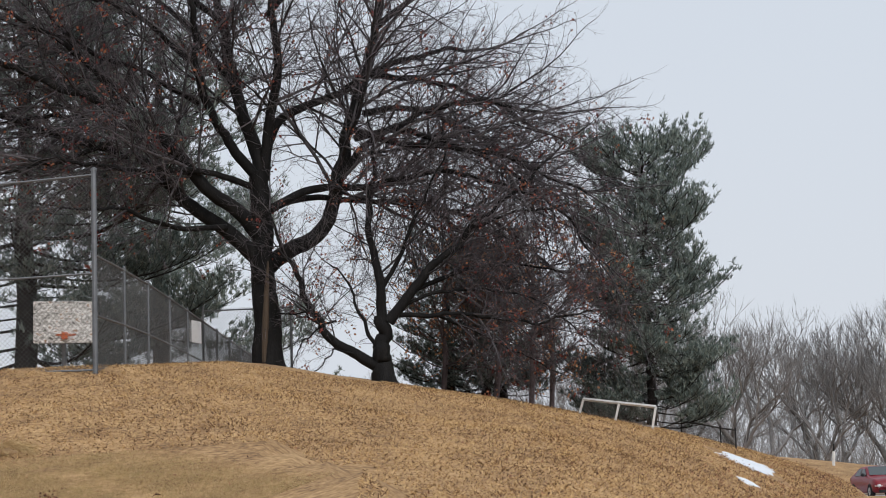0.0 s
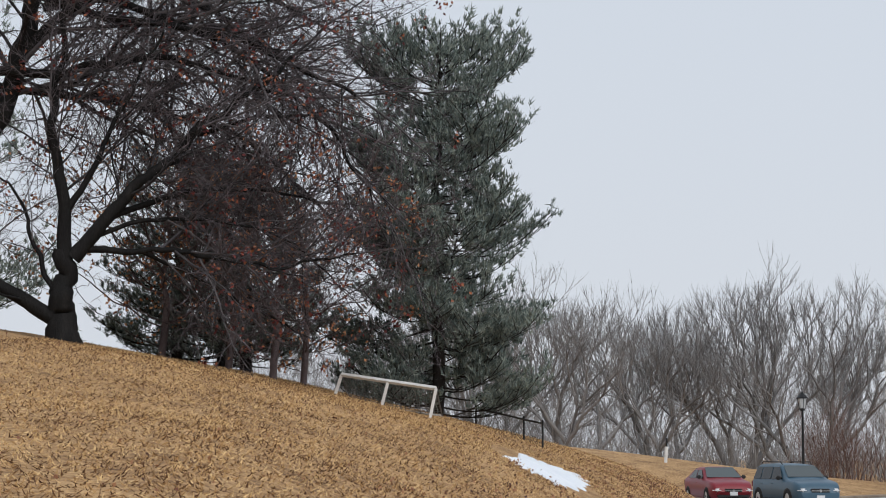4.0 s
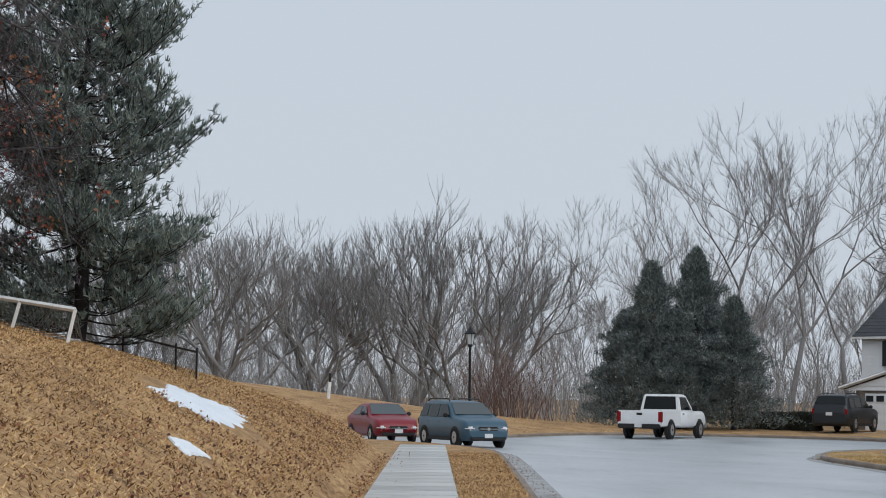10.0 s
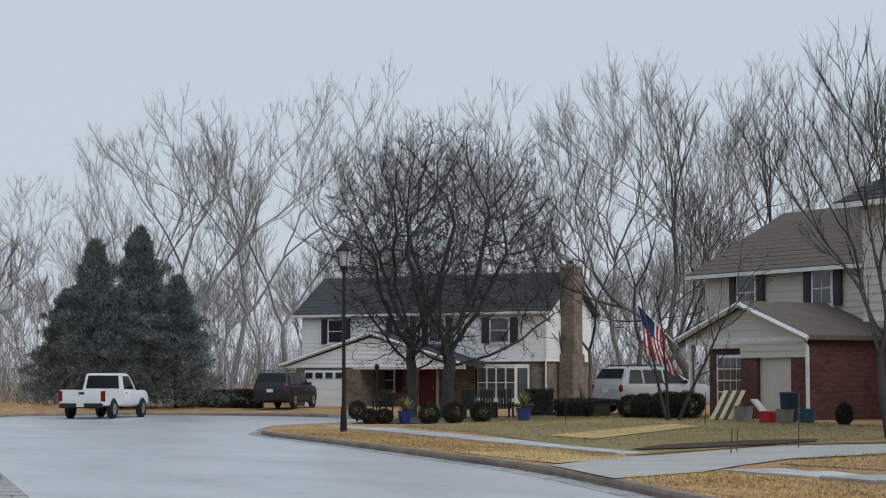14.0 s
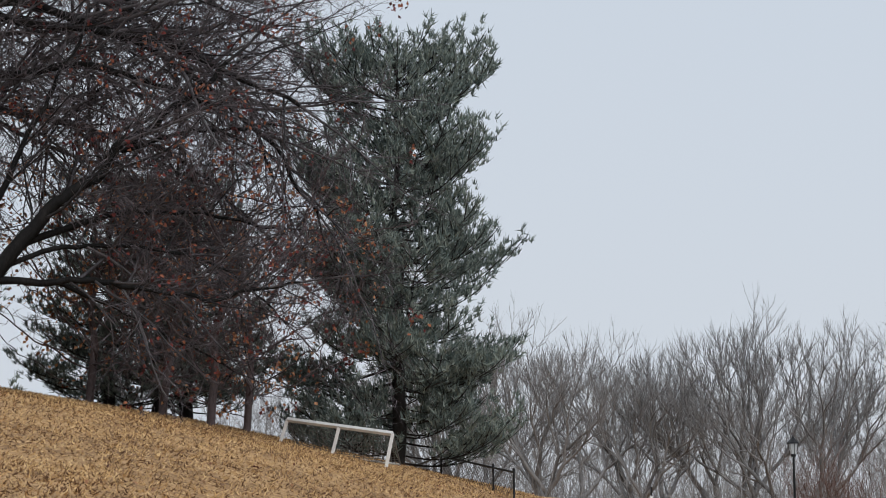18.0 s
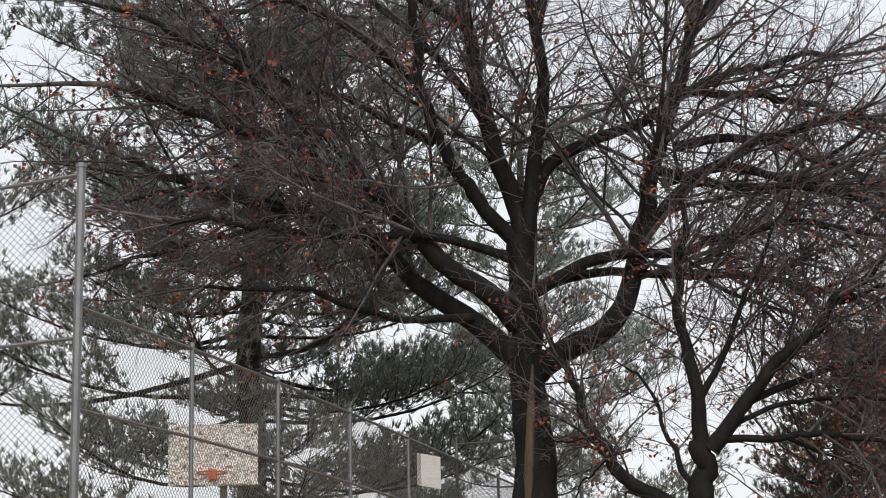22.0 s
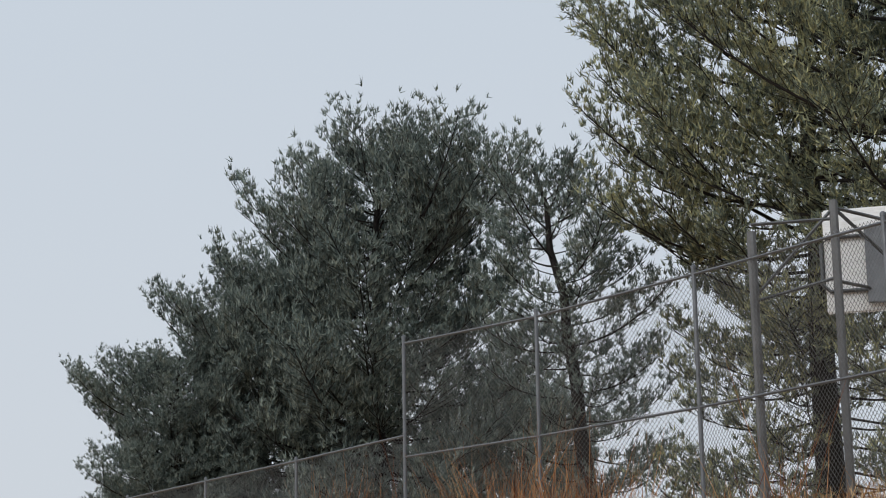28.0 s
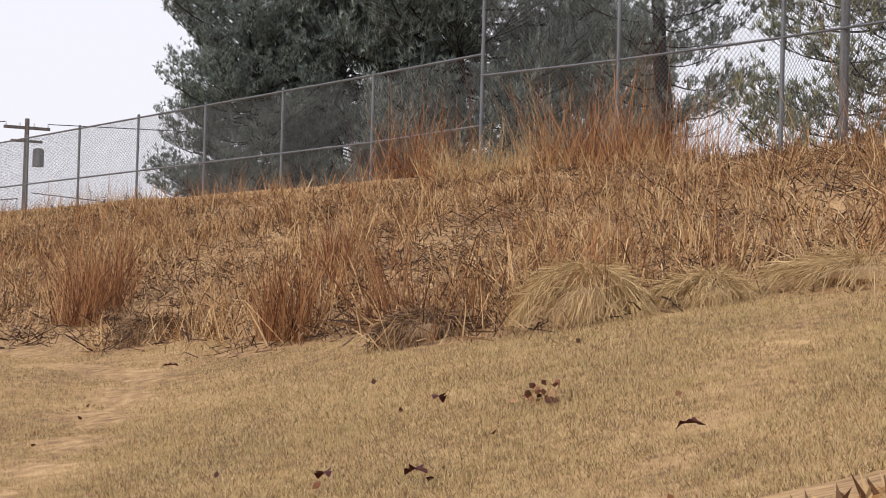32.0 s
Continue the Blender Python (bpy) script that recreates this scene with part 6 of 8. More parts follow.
M_ROOF_B = material("brown_shingles", ((0.085, 0.068, 0.058), (0.15, 0.125, 0.108)), 2.5, 0.85, 0.5, 40, fine=0.6)
M_SHUTTER = varied("dark_shutter_paint", (0.03, 0.032, 0.036), 0.2, rough=0.5)
M_REDSHUT = varied("maroon_shutter_paint", (0.10, 0.022, 0.022), 0.2, rough=0.5)
M_DOOR = varied("maroon_door_paint", (0.13, 0.012, 0.022), 0.15, rough=0.4)
M_PANE = bpy.data.materials.new("window_glass")
M_PANE.use_nodes = True
_p = M_PANE.node_tree.nodes["Principled BSDF"]
_p.inputs["Base Color"].default_value, _p.inputs["Roughness"].default_value, _p.inputs["Specular IOR Level"].default_value = (0.03, 0.036, 0.04, 1), 0.05, 0.8


def brick_mat(name, tones, mortar, scale=1.0):
    m = material(name, tones, 1.5, 0.85, 0.0, fine=0.4)
    n, l = m.node_tree.nodes, m.node_tree.links
    b = n["Principled BSDF"]
    old = b.inputs["Base Color"].links[0].from_socket
    bt, mx, tc = n.new("ShaderNodeTexBrick"), n.new("ShaderNodeMix"), n.new("ShaderNodeTexCoord")
    mp = n.new("ShaderNodeMapping")
    mp.inputs["Rotation"].default_value = (radians(90), 0, 0)
    bt.inputs["Scale"].default_value, bt.inputs["Brick Width"].default_value, bt.inputs["Row Height"].default_value, bt.inputs["Mortar Size"].default_value = 1.0, 0.215 * scale, 0.075 * scale, 0.008
    bt.inputs["Color1"].default_value, bt.inputs["Color2"].default_value, bt.inputs["Mortar"].default_value = (0.75, 0.75, 0.75, 1), (1.2, 1.2, 1.2, 1), (*mortar, 1)
    sep, com = n.new("ShaderNodeSeparateXYZ"), n.new("ShaderNodeCombineXYZ")
    add = n.new("ShaderNodeMath")
    l.new(tc.outputs["Object"], sep.inputs[0])
    l.new(sep.outputs["X"], add.inputs[0])
    l.new(sep.outputs["Y"], add.inputs[1])
    l.new(add.outputs[0], com.inputs["X"])
    l.new(sep.outputs["Z"], com.inputs["Y"])
    l.new(com.outputs[0], bt.inputs["Vector"])
    mx.data_type, mx.blend_type = "RGBA", "MULTIPLY"
    mx.inputs[0].default_value = 1.0
    l.new(old, mx.inputs[6])
    l.new(bt.outputs["Color"], mx.inputs[7])
    l.new(mx.outputs[2], b.inputs["Base Color"])
    bp = n.new("ShaderNodeBump")
    bp.inputs["Strength"].default_value, bp.inputs["Distance"].default_value = 0.6, 0.01
    l.new(bt.outputs["Fac"], bp.inputs["Height"])
    bp.invert = True
    l.new(bp.outputs[0], b.inputs["Normal"])
    return m


M_TANBRICK = brick_mat("tan_brick", ((0.11, 0.075, 0.055), (0.24, 0.175, 0.125), (0.38, 0.31, 0.245)), (0.9, 0.9, 0.88))
M_BROWNBRICK = brick_mat("brown_brick", ((0.095, 0.078, 0.066), (0.19, 0.155, 0.128), (0.29, 0.245, 0.21)), (0.9, 0.9, 0.88))
M_REDBRICK = brick_mat("red_brick", ((0.085, 0.038, 0.034), (0.145, 0.068, 0.06)), (0.8, 0.75, 0.7))


def siding(w, h, lap=0.2, thick=0.06):
    """Lapped boards w wide and h high, facing -y, base at z 0."""
    n = max(1, int(round(h / lap)))
    s = h / n
    prof = [(0.0, 0.0)]
    for i in range(n):
        prof += [(-thick - 0.02, i * s + 0.001), (-thick + 0.005, (i + 1) * s)]
    prof.append((0.0, h))
    return prism(prof, w, "x")


def wall(name, parent, x0, x1, z0, z1, y, mat, lap=0.0, label=""):
    """A wall facing -y at depth y."""
    if lap:
        bm = siding(x1 - x0, z1 - z0, lap)
        bmesh.ops.translate(bm, verts=bm.verts[:], vec=((x0 + x1) / 2, y, z0))
    else:
        bm = box(x1 - x0, 0.2, z1 - z0, ((x0 + x1) / 2, y + 0.08, z0))
    return part(name, bm, mat, parent, label)


def end_wall(name, parent, x, y0, y1, z0, z1, side, mat, lap=0.0):
    """A wall facing along x; side is 1 or -1."""
    if lap:
        bm = siding(y1 - y0, z1 - z0, lap)
        bmesh.ops.rotate(bm, verts=bm.verts[:], matrix=Matrix.Rotation(radians(90 * side), 3, "Z"))
        bmesh.ops.translate(bm, verts=bm.verts[:], vec=(x, (y0 + y1) / 2, z0))
    else:
        bm = box(0.2, y1 - y0, z1 - z0, (x - 0.08 * side, (y0 + y1) / 2, z0))
    return part(name, bm, mat, parent)


def window(parent, x, z, w, h, y, rows=2, cols=1, shutters=None, frame=None, apart=0.0):
    """A window in a wall facing -y: frame, panes, glazing bars, sill, shutters."""
    frame = frame or M_WHITE
    o = part("window", box(w + 0.16, 0.1, h + 0.16, (x, y - 0.07, z - 0.08), 0.01), frame, parent, "white window frame")
    for r in range(rows):
        for c in range(cols):
            pw, ph = w / cols, h / rows
            part("pane", box(pw - 0.05, 0.03, ph - 0.05, (x - w / 2 + pw * (c + 0.5), y - 0.12, z + ph * r + 0.025)), M_PANE, o)
    part("sill", box(w + 0.26, 0.14, 0.06, (x, y - 0.12, z - 0.14), 0.01), frame, o)
    if shutters:
        for s in (-1, 1):
            sw = w * 0.42
            sh = part("shutter", box(sw, 0.06, h + 0.12, (x + s * (w / 2 + 0.1 + sw / 2), y - 0.09, z - 0.06), 0.01), shutters, parent, "louvred shutter")
            for k in range(int(h / 0.16)):
                part("slat", box(sw - 0.12, 0.03, 0.1, (x + s * (w / 2 + 0.1 + sw / 2), y - 0.125, z + 0.03 + 0.16 * k)), shutters, sh)
    return o


def gable_roof(parent, x0, x1, y0, y1, eave, ridge, mat, over=0.4, thick=0.16, name="roof"):
    """Two slopes with a ridge along x."""
    ym = (y0 + y1) / 2
    k = (ridge - eave) / (ym - y0)
    prof = [(y0 - over, eave - k * over), (ym, ridge), (y1 + over, eave - k * over), (y1 + over, eave - k * over + thick), (ym, ridge + thick * 1.2), (y0 - over, eave - k * over + thick)]
    bm = prism(prof, x1 - x0 + 2 * over, "x", at=((x0 + x1) / 2, 0, 0))
    r = part(name, bm, mat, parent)
    part("fascia", box(x1 - x0 + 2 * over, 0.04, 0.13, ((x0 + x1) / 2, y0 - over - 0.03, eave - k * over + 0.01)), M_WHITE, r, "white gutter board")
    return r


def shingle_rows(parent, x0, x1, y0, eave, k, run, over, mat, step=0.32):
    """Courses of shingles stepping up the front slope; each course a strip with staggered tabs."""
    bm = bmesh.new()
    n = int(run / step)
    for i in range(n):
        y, z = y0 - over + i * step, eave - k * over + k * i * step + 0.165
        a, b = [bm.verts.new((x, y, z + 0.02)) for x in (x0, x1)], [bm.verts.new((x, y + step * 1.05, z + k * step * 1.05)) for x in (x0, x1)]
        c = [bm.verts.new((x, y, z - 0.01)) for x in (x0, x1)]
        bm.faces.new((a[0], a[1], b[1], b[0]))
        bm.faces.new((c[0], c[1], a[1], a[0]))
    return part("shingle_layer", bm, mat, parent)


def gable_end(parent, x, y0, y1, eave, ridge, side, mat, name="gable"):
    bm = prism([(y0, eave - 0.02), ((y0 + y1) / 2, ridge - 0.02), (y1, eave - 0.02)], 0.14, "x", at=(x - 0.05 * side, 0, 0))
    return part(name, bm, mat, parent)


def front_gable(parent, x0, x1, y, z0, zapex, mat, lap=0.2):
    """A lapped triangular gable facing -y."""
    n = max(2, int((zapex - z0) / lap))
    bm = bmesh.new()
    xm, hw = (x0 + x1) / 2, (x1 - x0) / 2
    for i in range(n):
        a, b = z0 + (zapex - z0) * i / n, z0 + (zapex - z0) * (i + 1) / n
        wa, wb = hw * (1 - i / n), hw * (1 - (i + 1) / n)
        v = [bm.verts.new(p) for p in ((xm - wa, y - 0.03, a), (xm + wa, y - 0.03, a), (xm + wb, y, b), (xm - wb, y, b))]
        bm.faces.new(v if wb > 0.001 else v[:3])
        u = [bm.verts.new(p) for p in ((xm - wa, y + 0.05, a), (xm + wa, y + 0.05, a))]
        bm.faces.new((u[0], u[1], v[1], v[0]))
    return part("gable", bm, mat, parent, "lapped siding gable")


def cross_roof(parent, x0, x1, y0, y1, eave, apex, mat, over=0.3, thick=0.14):
    """Two slopes with a ridge along y."""
    xm = (x0 + x1) / 2
    k = (apex - eave) / (xm - x0)
    prof = [(x0 - over, eave - k * over), (xm, apex), (x1 + over, eave - k * over), (x1 + over, eave - k * over + thick), (xm, apex + thick * 1.1), (x0 - over, eave - k * over + thick)]
    r = part("roof", prism(prof, y1 - y0, "y", at=(0, (y0 + y1) / 2, 0)), mat, parent)
    for s in (-1, 1):
        e = x0 - over if s < 0 else x1 + over
        part("rake_board", tube([(e, y0 - 0.02, eave - k * over + 0.04), (xm, y0 - 0.02, apex + 0.04)], 0.09, 4), M_WHITE, r, "white rake board")
    return r


def chimney(parent, x, y, w, d, z0, z1, mat):
    c = part("chimney", box(w, d, z1 - z0, (x, y, z0)), mat, parent, "brick chimney")
    part("cap", box(w + 0.14, d + 0.14, 0.14, (x, y, z1), 0.02), M_CONCRETE, c)
    part("flue", tube([(x, y, z1 + 0.1), (x, y, z1 + 0.35)], 0.14, 8), M_REDBRICK, c)
    return c


def white_house():
    h = thing("house", (47.4, 92.6, 0.1), "two-storey white-sided house with dark grey roof and tan brick below", "house", "houses along the street", turn=-57.8)
    L, D = 14.3, 6.0
    wall("front_wall", h, 0, L, 2.5, 5.15, 0, M_SIDING, 0.2, "white lapped siding")
    wall("brick_wall", h, 0, L, 0, 2.5, 0.12, M_BROWNBRICK, 0, "tan brick ground floor")
    end_wall("end_wall", h, L, 0, D, 2.5, 5.15, 1, M_SIDING, 0.2)
    end_wall("end_brick", h, L - 0.1, 0.1, D, 0, 2.5, 1, M_BROWNBRICK)
    part("core", box(L - 0.5, D - 0.5, 5.1, (L / 2, D / 2, 0)), M_SIDING, h)
    gable_end(h, L, 0, D, 5.15, 7.0, 1, M_SIDING)
    gable_end(h, 0, 0, D, 5.15, 7.0, -1, M_SIDING)
    r = gable_roof(h, 0, L, 0, D, 5.15, 7.0, M_ROOF)
    shingle_rows(r, -0.4, L + 0.4, 0, 5.15, 1.85 / 3.0, 3.3, 0.4, M_ROOF)
    for x, z, w, hh in ((2.15, 3.55, 0.85, 1.2), (6.1, 3.55, 0.85, 1.2), (8.2, 3.55, 0.85, 1.2), (11.8, 3.5, 1.0, 1.2)):
        window(h, x, z, w, hh, -0.06, 2, 1, M_SHUTTER)
    # garage wing with its wide gable
    wall("garage_front", h, 1.3, 4.9, 0, 2.3, -2.8, M_BROWNBRICK)
    wall("garage_side", h, 4.9, 5.1, 0, 2.3, -2.8, M_BROWNBRICK)
    end_wall("garage_flank", h, 5.1, -2.8, 0.1, 0, 2.5, 1, M_BROWNBRICK)
    front_gable(h, 0.5, 11.1, -2.85, 2.2, 3.75, M_SIDING)
    cross_roof(h, 0.7, 10.9, -3.0, 0.1, 2.35, 3.9, M_ROOF)
    part("porch_beam", box(6.4, 0.2, 0.22, (7.9, -2.75, 2.1)), M_WHITE, h)
    g = part("garage_door", box(2.35, 0.08, 2.05, (3.1, -2.96, 0)), M_SIDING, h, "white panelled garage door")
    for i in range(4):
        part("panel", box(2.2, 0.03, 0.42, (3.1, -3.0, 0.05 + 0.5 * i), 0.01), M_SIDING, g)
        part("light", box(0.42, 0.03, 0.3, (2.2 + 0.6 * i, -3.03, 1.64)), M_PANE, g)
    d = part("front_door", box(1.0, 0.08, 2.1, (7.6, -0.05, 0.15), 0.01), M_DOOR, h, "maroon front door")
    part("door_frame", box(1.3, 0.06, 2.3, (7.6, 0.0, 0.12)), M_WHITE, d)
    part("handle", tube([(7.98, -0.14, 1.1), (7.98, -0.1, 1.2)], 0.03, 6), M_ALLOY, d)
    window(h, 5.2, 1.0, 0.9, 1.1, -0.0, 2, 1, M_SHUTTER)
    # bay window
    bay = part("bay_window", loft([[(10.3, 0, z), (10.8, -0.65, z), (12.9, -0.65, z), (13.4, 0, z)] for z in (0.35, 2.35)]), M_WHITE, h, "white bay window")
    for k in range(4):
        part("pane", box(0.42, 0.03, 1.5, (11.05 + 0.53 * k, -0.67, 0.65)), M_PANE, bay)
        part("glazing_bar", box(0.44, 0.04, 0.05, (11.05 + 0.53 * k, -0.68, 1.4)), M_WHITE, bay)
    for a, b in (((10.3, 0), (10.8, -0.65)), ((12.9, -0.65), (13.4, 0))):
        part("pane", pane([(*a, 0.5), (*b, 0.5), (*b, 2.3), (*a, 2.3)], (0.15, 0.85, 0.08, 0.92), 0.02, 0.03), M_PANE, bay)
    chimney(h, L + 0.4, 2.4, 0.8, 1.15, 0, 7.4, M_BROWNBRICK)
    part("chimney_shoulder", box(0.8, 1.7, 2.9, (L + 0.38, 2.5, 0), 0.05), M_BROWNBRICK, h)
    part("downpipe", tube([(L + 0.05, -0.1, 0.1), (L + 0.05, -0.1, 5.0)], 0.045, 6), M_WHITE, h)
    return h


white_house()


def cream_house():
    h = thing("house", (42.3, 52.0, 0.3), "cream-sided house with brown roof and a red brick garage wing", "house", "houses along the street", turn=-90)
    L, D = 16.5, 8.0
    wall("front_wall", h, 0, L, 2.4, 5.05, 0, M_CREAM, 0.2, "cream lapped siding")
    wall("brick_wall", h, 0, L, 0, 2.4, 0.12, M_REDBRICK, 0, "red brick ground floor")
    part("core", box(L - 0.4, D - 0.4, 5.0, (L / 2, D / 2, 0)), M_CREAM, h)
    gable_end(h, 0, 0, D, 5.05, 7.15, -1, M_CREAM)
    gable_end(h, L, 0, D, 5.05, 7.15, 1, M_CREAM)
    r = gable_roof(h, 0, L, 0, D, 5.05, 7.15, M_ROOF_B, 0.5)
    shingle_rows(r, -0.5, L + 0.5, 0, 5.05, 2.1 / 4, 4.4, 0.5, M_ROOF_B)
    for x in (2.3, 6.0, 9.4):
        window(h, x, 3.75, 0.85, 1.02, -0.06, 2, 2, M_SHUTTER)
    chimney(h, 4.6, 4.0, 1.5, 0.8, 5.5, 7.9, M_REDBRICK)
    # the wing towards the street: open porch on one side, garage on the other
    f, x0, x1 = -3.5, 3.3, 9.0
    xm = 6.0
    cross_roof(h, x0, x1, f - 0.25, 0.2, 2.62, 3.62, M_ROOF_B, 0.3)
    front_gable(h, x0 - 0.2, x1 + 0.2, f, 2.62, 3.57, M_CREAM)
    part("lintel", box(x1 - x0, 0.14, 0.18, ((x0 + x1) / 2, f, 2.45)), M_WHITE, h)
    wall("gable_siding", h, xm, x1, 2.0, 2.62, f, M_CREAM, 0.2)
    part("brick_pier", box(0.75, 0.3, 2.05, (xm + 0.38, f + 0.1, 0)), M_REDBRICK, h)
    part("brick_pier", box(0.7, 0.3, 2.05, (x1 - 0.35, f + 0.1, 0)), M_REDBRICK, h)
    part("garage_door", box(1.55, 0.08, 2.0, ((xm + 0.75 + x1 - 0.7) / 2, f + 0.12, 0)), M_CREAM, h, "pale plain garage door")
    end_wall("garage_side", h, x1, f, 0, 0, 2.55, 1, M_REDBRICK)
    end_wall("inner_wall", h, xm, f, 0, 0, 2.55, -1, M_REDBRICK)
    part("porch_post", box(0.14, 0.14, 2.5, (x0 + 0.1, f + 0.1, 0)), M_WHITE, h, "white porch post")
    window(h, 1.4, 0.15, 1.3, 1.95, -0.02, 5, 4)
    part("downpipe", tube([(x1 + 0.02, f - 0.18, 2.5), (x1 + 0.08, f - 0.1, 2.3), (x1 + 0.08, f - 0.1, 0.1)], 0.06, 6), M_WHITE, h)
    part("porch_slab", box(3.0, 3.4, 0.12, (4.6, f + 1.75, 0.0)), M_CONCRETE, h)
    return h


cream_house()


def brick_house():
    h = thing("house", (32.6, 33.7, 0.5), "two-storey house with cream siding above tan brick and maroon shutters", "house", "houses along the street", turn=-90)
    L, D = 13, 8.0
    wall("front_wall", h, 0, L, 2.55, 5.4, -0.35, M_CREAM, 0.2, "cream lapped siding")
    end_wall("end_wall", h, 0, -0.35, D, 2.55, 5.4, -1, M_CREAM, 0.2)
    wall("brick_wall", h, 0.6, L, 0, 2.55, 0, M_TANBRICK, 0, "tan brick ground floor")
    part("core", box(L - 0.8, D - 0.5, 5.1, (L / 2 + 0.1, D / 2 + 0.1, 0)), M_CREAM, h)
    part("soffit", box(L, 0.5, 0.1, (L / 2, -0.2, 2.5)), M_WHITE, h)
    gable_end(h, 0, 0, D, 5.4, 7.2, -1, M_CREAM)
    r = gable_roof(h, 0, L, -0.35, D, 5.4, 7.2, M_ROOF, 0.5)
    shingle_rows(r, -0.5, L + 0.5, -0.35, 5.4, 1.8 / 4.175, 4.4, 0.5, M_ROOF)
    window(h, 1.6, 3.55, 0.62, 1.2, -0.42, 2, 1, M_REDSHUT)
    window(h, 5.6, 3.55, 0.75, 1.2, -0.42, 2, 1, M_REDSHUT)
    window(h, 1.95, 0.95, 0.7, 1.45, -0.04, 4, 2, M_REDSHUT)
    part("apron_panel", box(0.85, 0.06, 0.65, (1.95, -0.08, 0.15), 0.01), M_WHITE, h, "white panel under the window")
    window(h, 6.0, 0.95, 0.8, 1.45, -0.04, 2, 2, M_REDSHUT)
    part("porch_roof", prism([(3.7, 2.9), (5.3, 3.9), (6.9, 2.9)], 1.3, "y", at=(0, -0.9, 0)), M_WHITE, h, "white porch gable")
    part("downpipe", tube([(0.6, -0.12, 0.1), (0.6, -0.12, 2.5)], 0.045, 6), M_WHITE, h)
    return h


brick_house()



# ---- front gardens ----
def clump(seed, radius, height, n, leaf, mat, name="foliage"):
    """A rounded shrub of small leaves with an uneven skin."""
    R = np.random.RandomState(seed)
    v = R.normal(0, 1, (n, 3))
    v /= np.linalg.norm(v, axis=1)[:, None]
    k = R.uniform(0.72, 1.0, (n, 1)) * (1 + 0.08 * np.sin(v[:, :1] * 9 + v[:, 1:2] * 7))
    c = v * k * np.array((radius, radius, height / 2)) + np.array((0, 0, height / 2))
    d = v + R.normal(0, 0.6, v.shape)
    d /= np.linalg.norm(d, axis=1)[:, None]
    s = np.cross(d, R.normal(0, 1, v.shape))
    s /= np.linalg.norm(s, axis=1)[:, None]
    co = np.stack([c - s * leaf * 0.4, c + s * leaf * 0.4, c + d * leaf], 1).reshape(-1, 3)
    return fast_mesh(name, co, np.arange(3 * n).reshape(-1, 3), mat)


M_SHRUB = material("dark_boxwood", ((0.012, 0.014, 0.010), (0.035, 0.04, 0.026), (0.06, 0.055, 0.035)), 2, 0.8, island=0.6)
M_HEDGE = material("grey_green_hedge", ((0.02, 0.024, 0.02), (0.05, 0.055, 0.045)), 2, 0.8, island=0.6)
M_BLUEPOT = varied("glazed_blue_pot", (0.02, 0.05, 0.20), 0.2, rough=0.2, spec=0.6)
M_SPIKE = material("yellowed_spiky_leaves", ((0.10, 0.12, 0.05), (0.34, 0.30, 0.13)), 2, 0.7, island=0.7)
shrub_me, shrub_low = clump(1, 0.36, 0.72, 6000, 0.036, M_SHRUB), clump(2, 0.3, 0.52, 5000, 0.036, M_SHRUB)


def by_view(px, d):
    """A place d metres out along the street scene's bearings."""
    a = radians(33.48 + math.degrees(math.atan((px - 784) / 3394)))
    return d * math.sin(a), d * math.cos(a)


for i, (px, d, low) in enumerate(((525, 66, 1), (551, 66, 1), (630, 63, 0), (674, 62, 0), (722, 63, 0), (503, 74, 0))):
    x, y = by_view(px, d)
    ob = thing("round_shrub", (x, y, float(street_z(x, y)) + 0.12), "small clipped dark shrub in the mulch bed", "shrub", "clipped shrubs")
    part("leaf_mass", shrub_low if low else shrub_me, None, ob)
    part("stem", tube([(0, 0, -0.1), (0, 0, 0.3)], 0.05, 6), M_PBARK, ob)
for px, d, s in ((985, 62, 1.0), (1010, 61, 1.05), (1045, 60, 1.15), (1085, 60, 1.15), (1062, 61, 1.1)):
    x, y = by_view(px, d)
    ob = thing("round_shrub", (x, y, float(street_z(x, y)) + 0.12), "dark rounded shrub before the cream house", "shrub", "shrubs by the drive")
    ob.scale = (s * 1.2, s * 1.2, s * 1.05)
    part("leaf_mass", shrub_me, None, ob)
    part("stem", tube([(0, 0, -0.1), (0, 0, 0.3)], 0.05, 6), M_PBARK, ob)
for px, d in ((1358, 50), (1505, 41.5)):
    x, y = by_view(px, d)
    ob = thing("round_shrub", (x, y, float(street_z(x, y)) + 0.12), "small evergreen shrub against the brick wall", "shrub")
    ob.scale = (0.42, 0.42, 0.6) if px < 1400 else (0.55, 0.55, 0.7)
    part("leaf_mass", clump(int(px), 0.5, 0.95, 2000, 0.11, M_HEDGE), None, ob)
    part("stem", tube([(0, 0, -0.1), (0, 0, 0.3)], 0.05, 6), M_PBARK, ob)


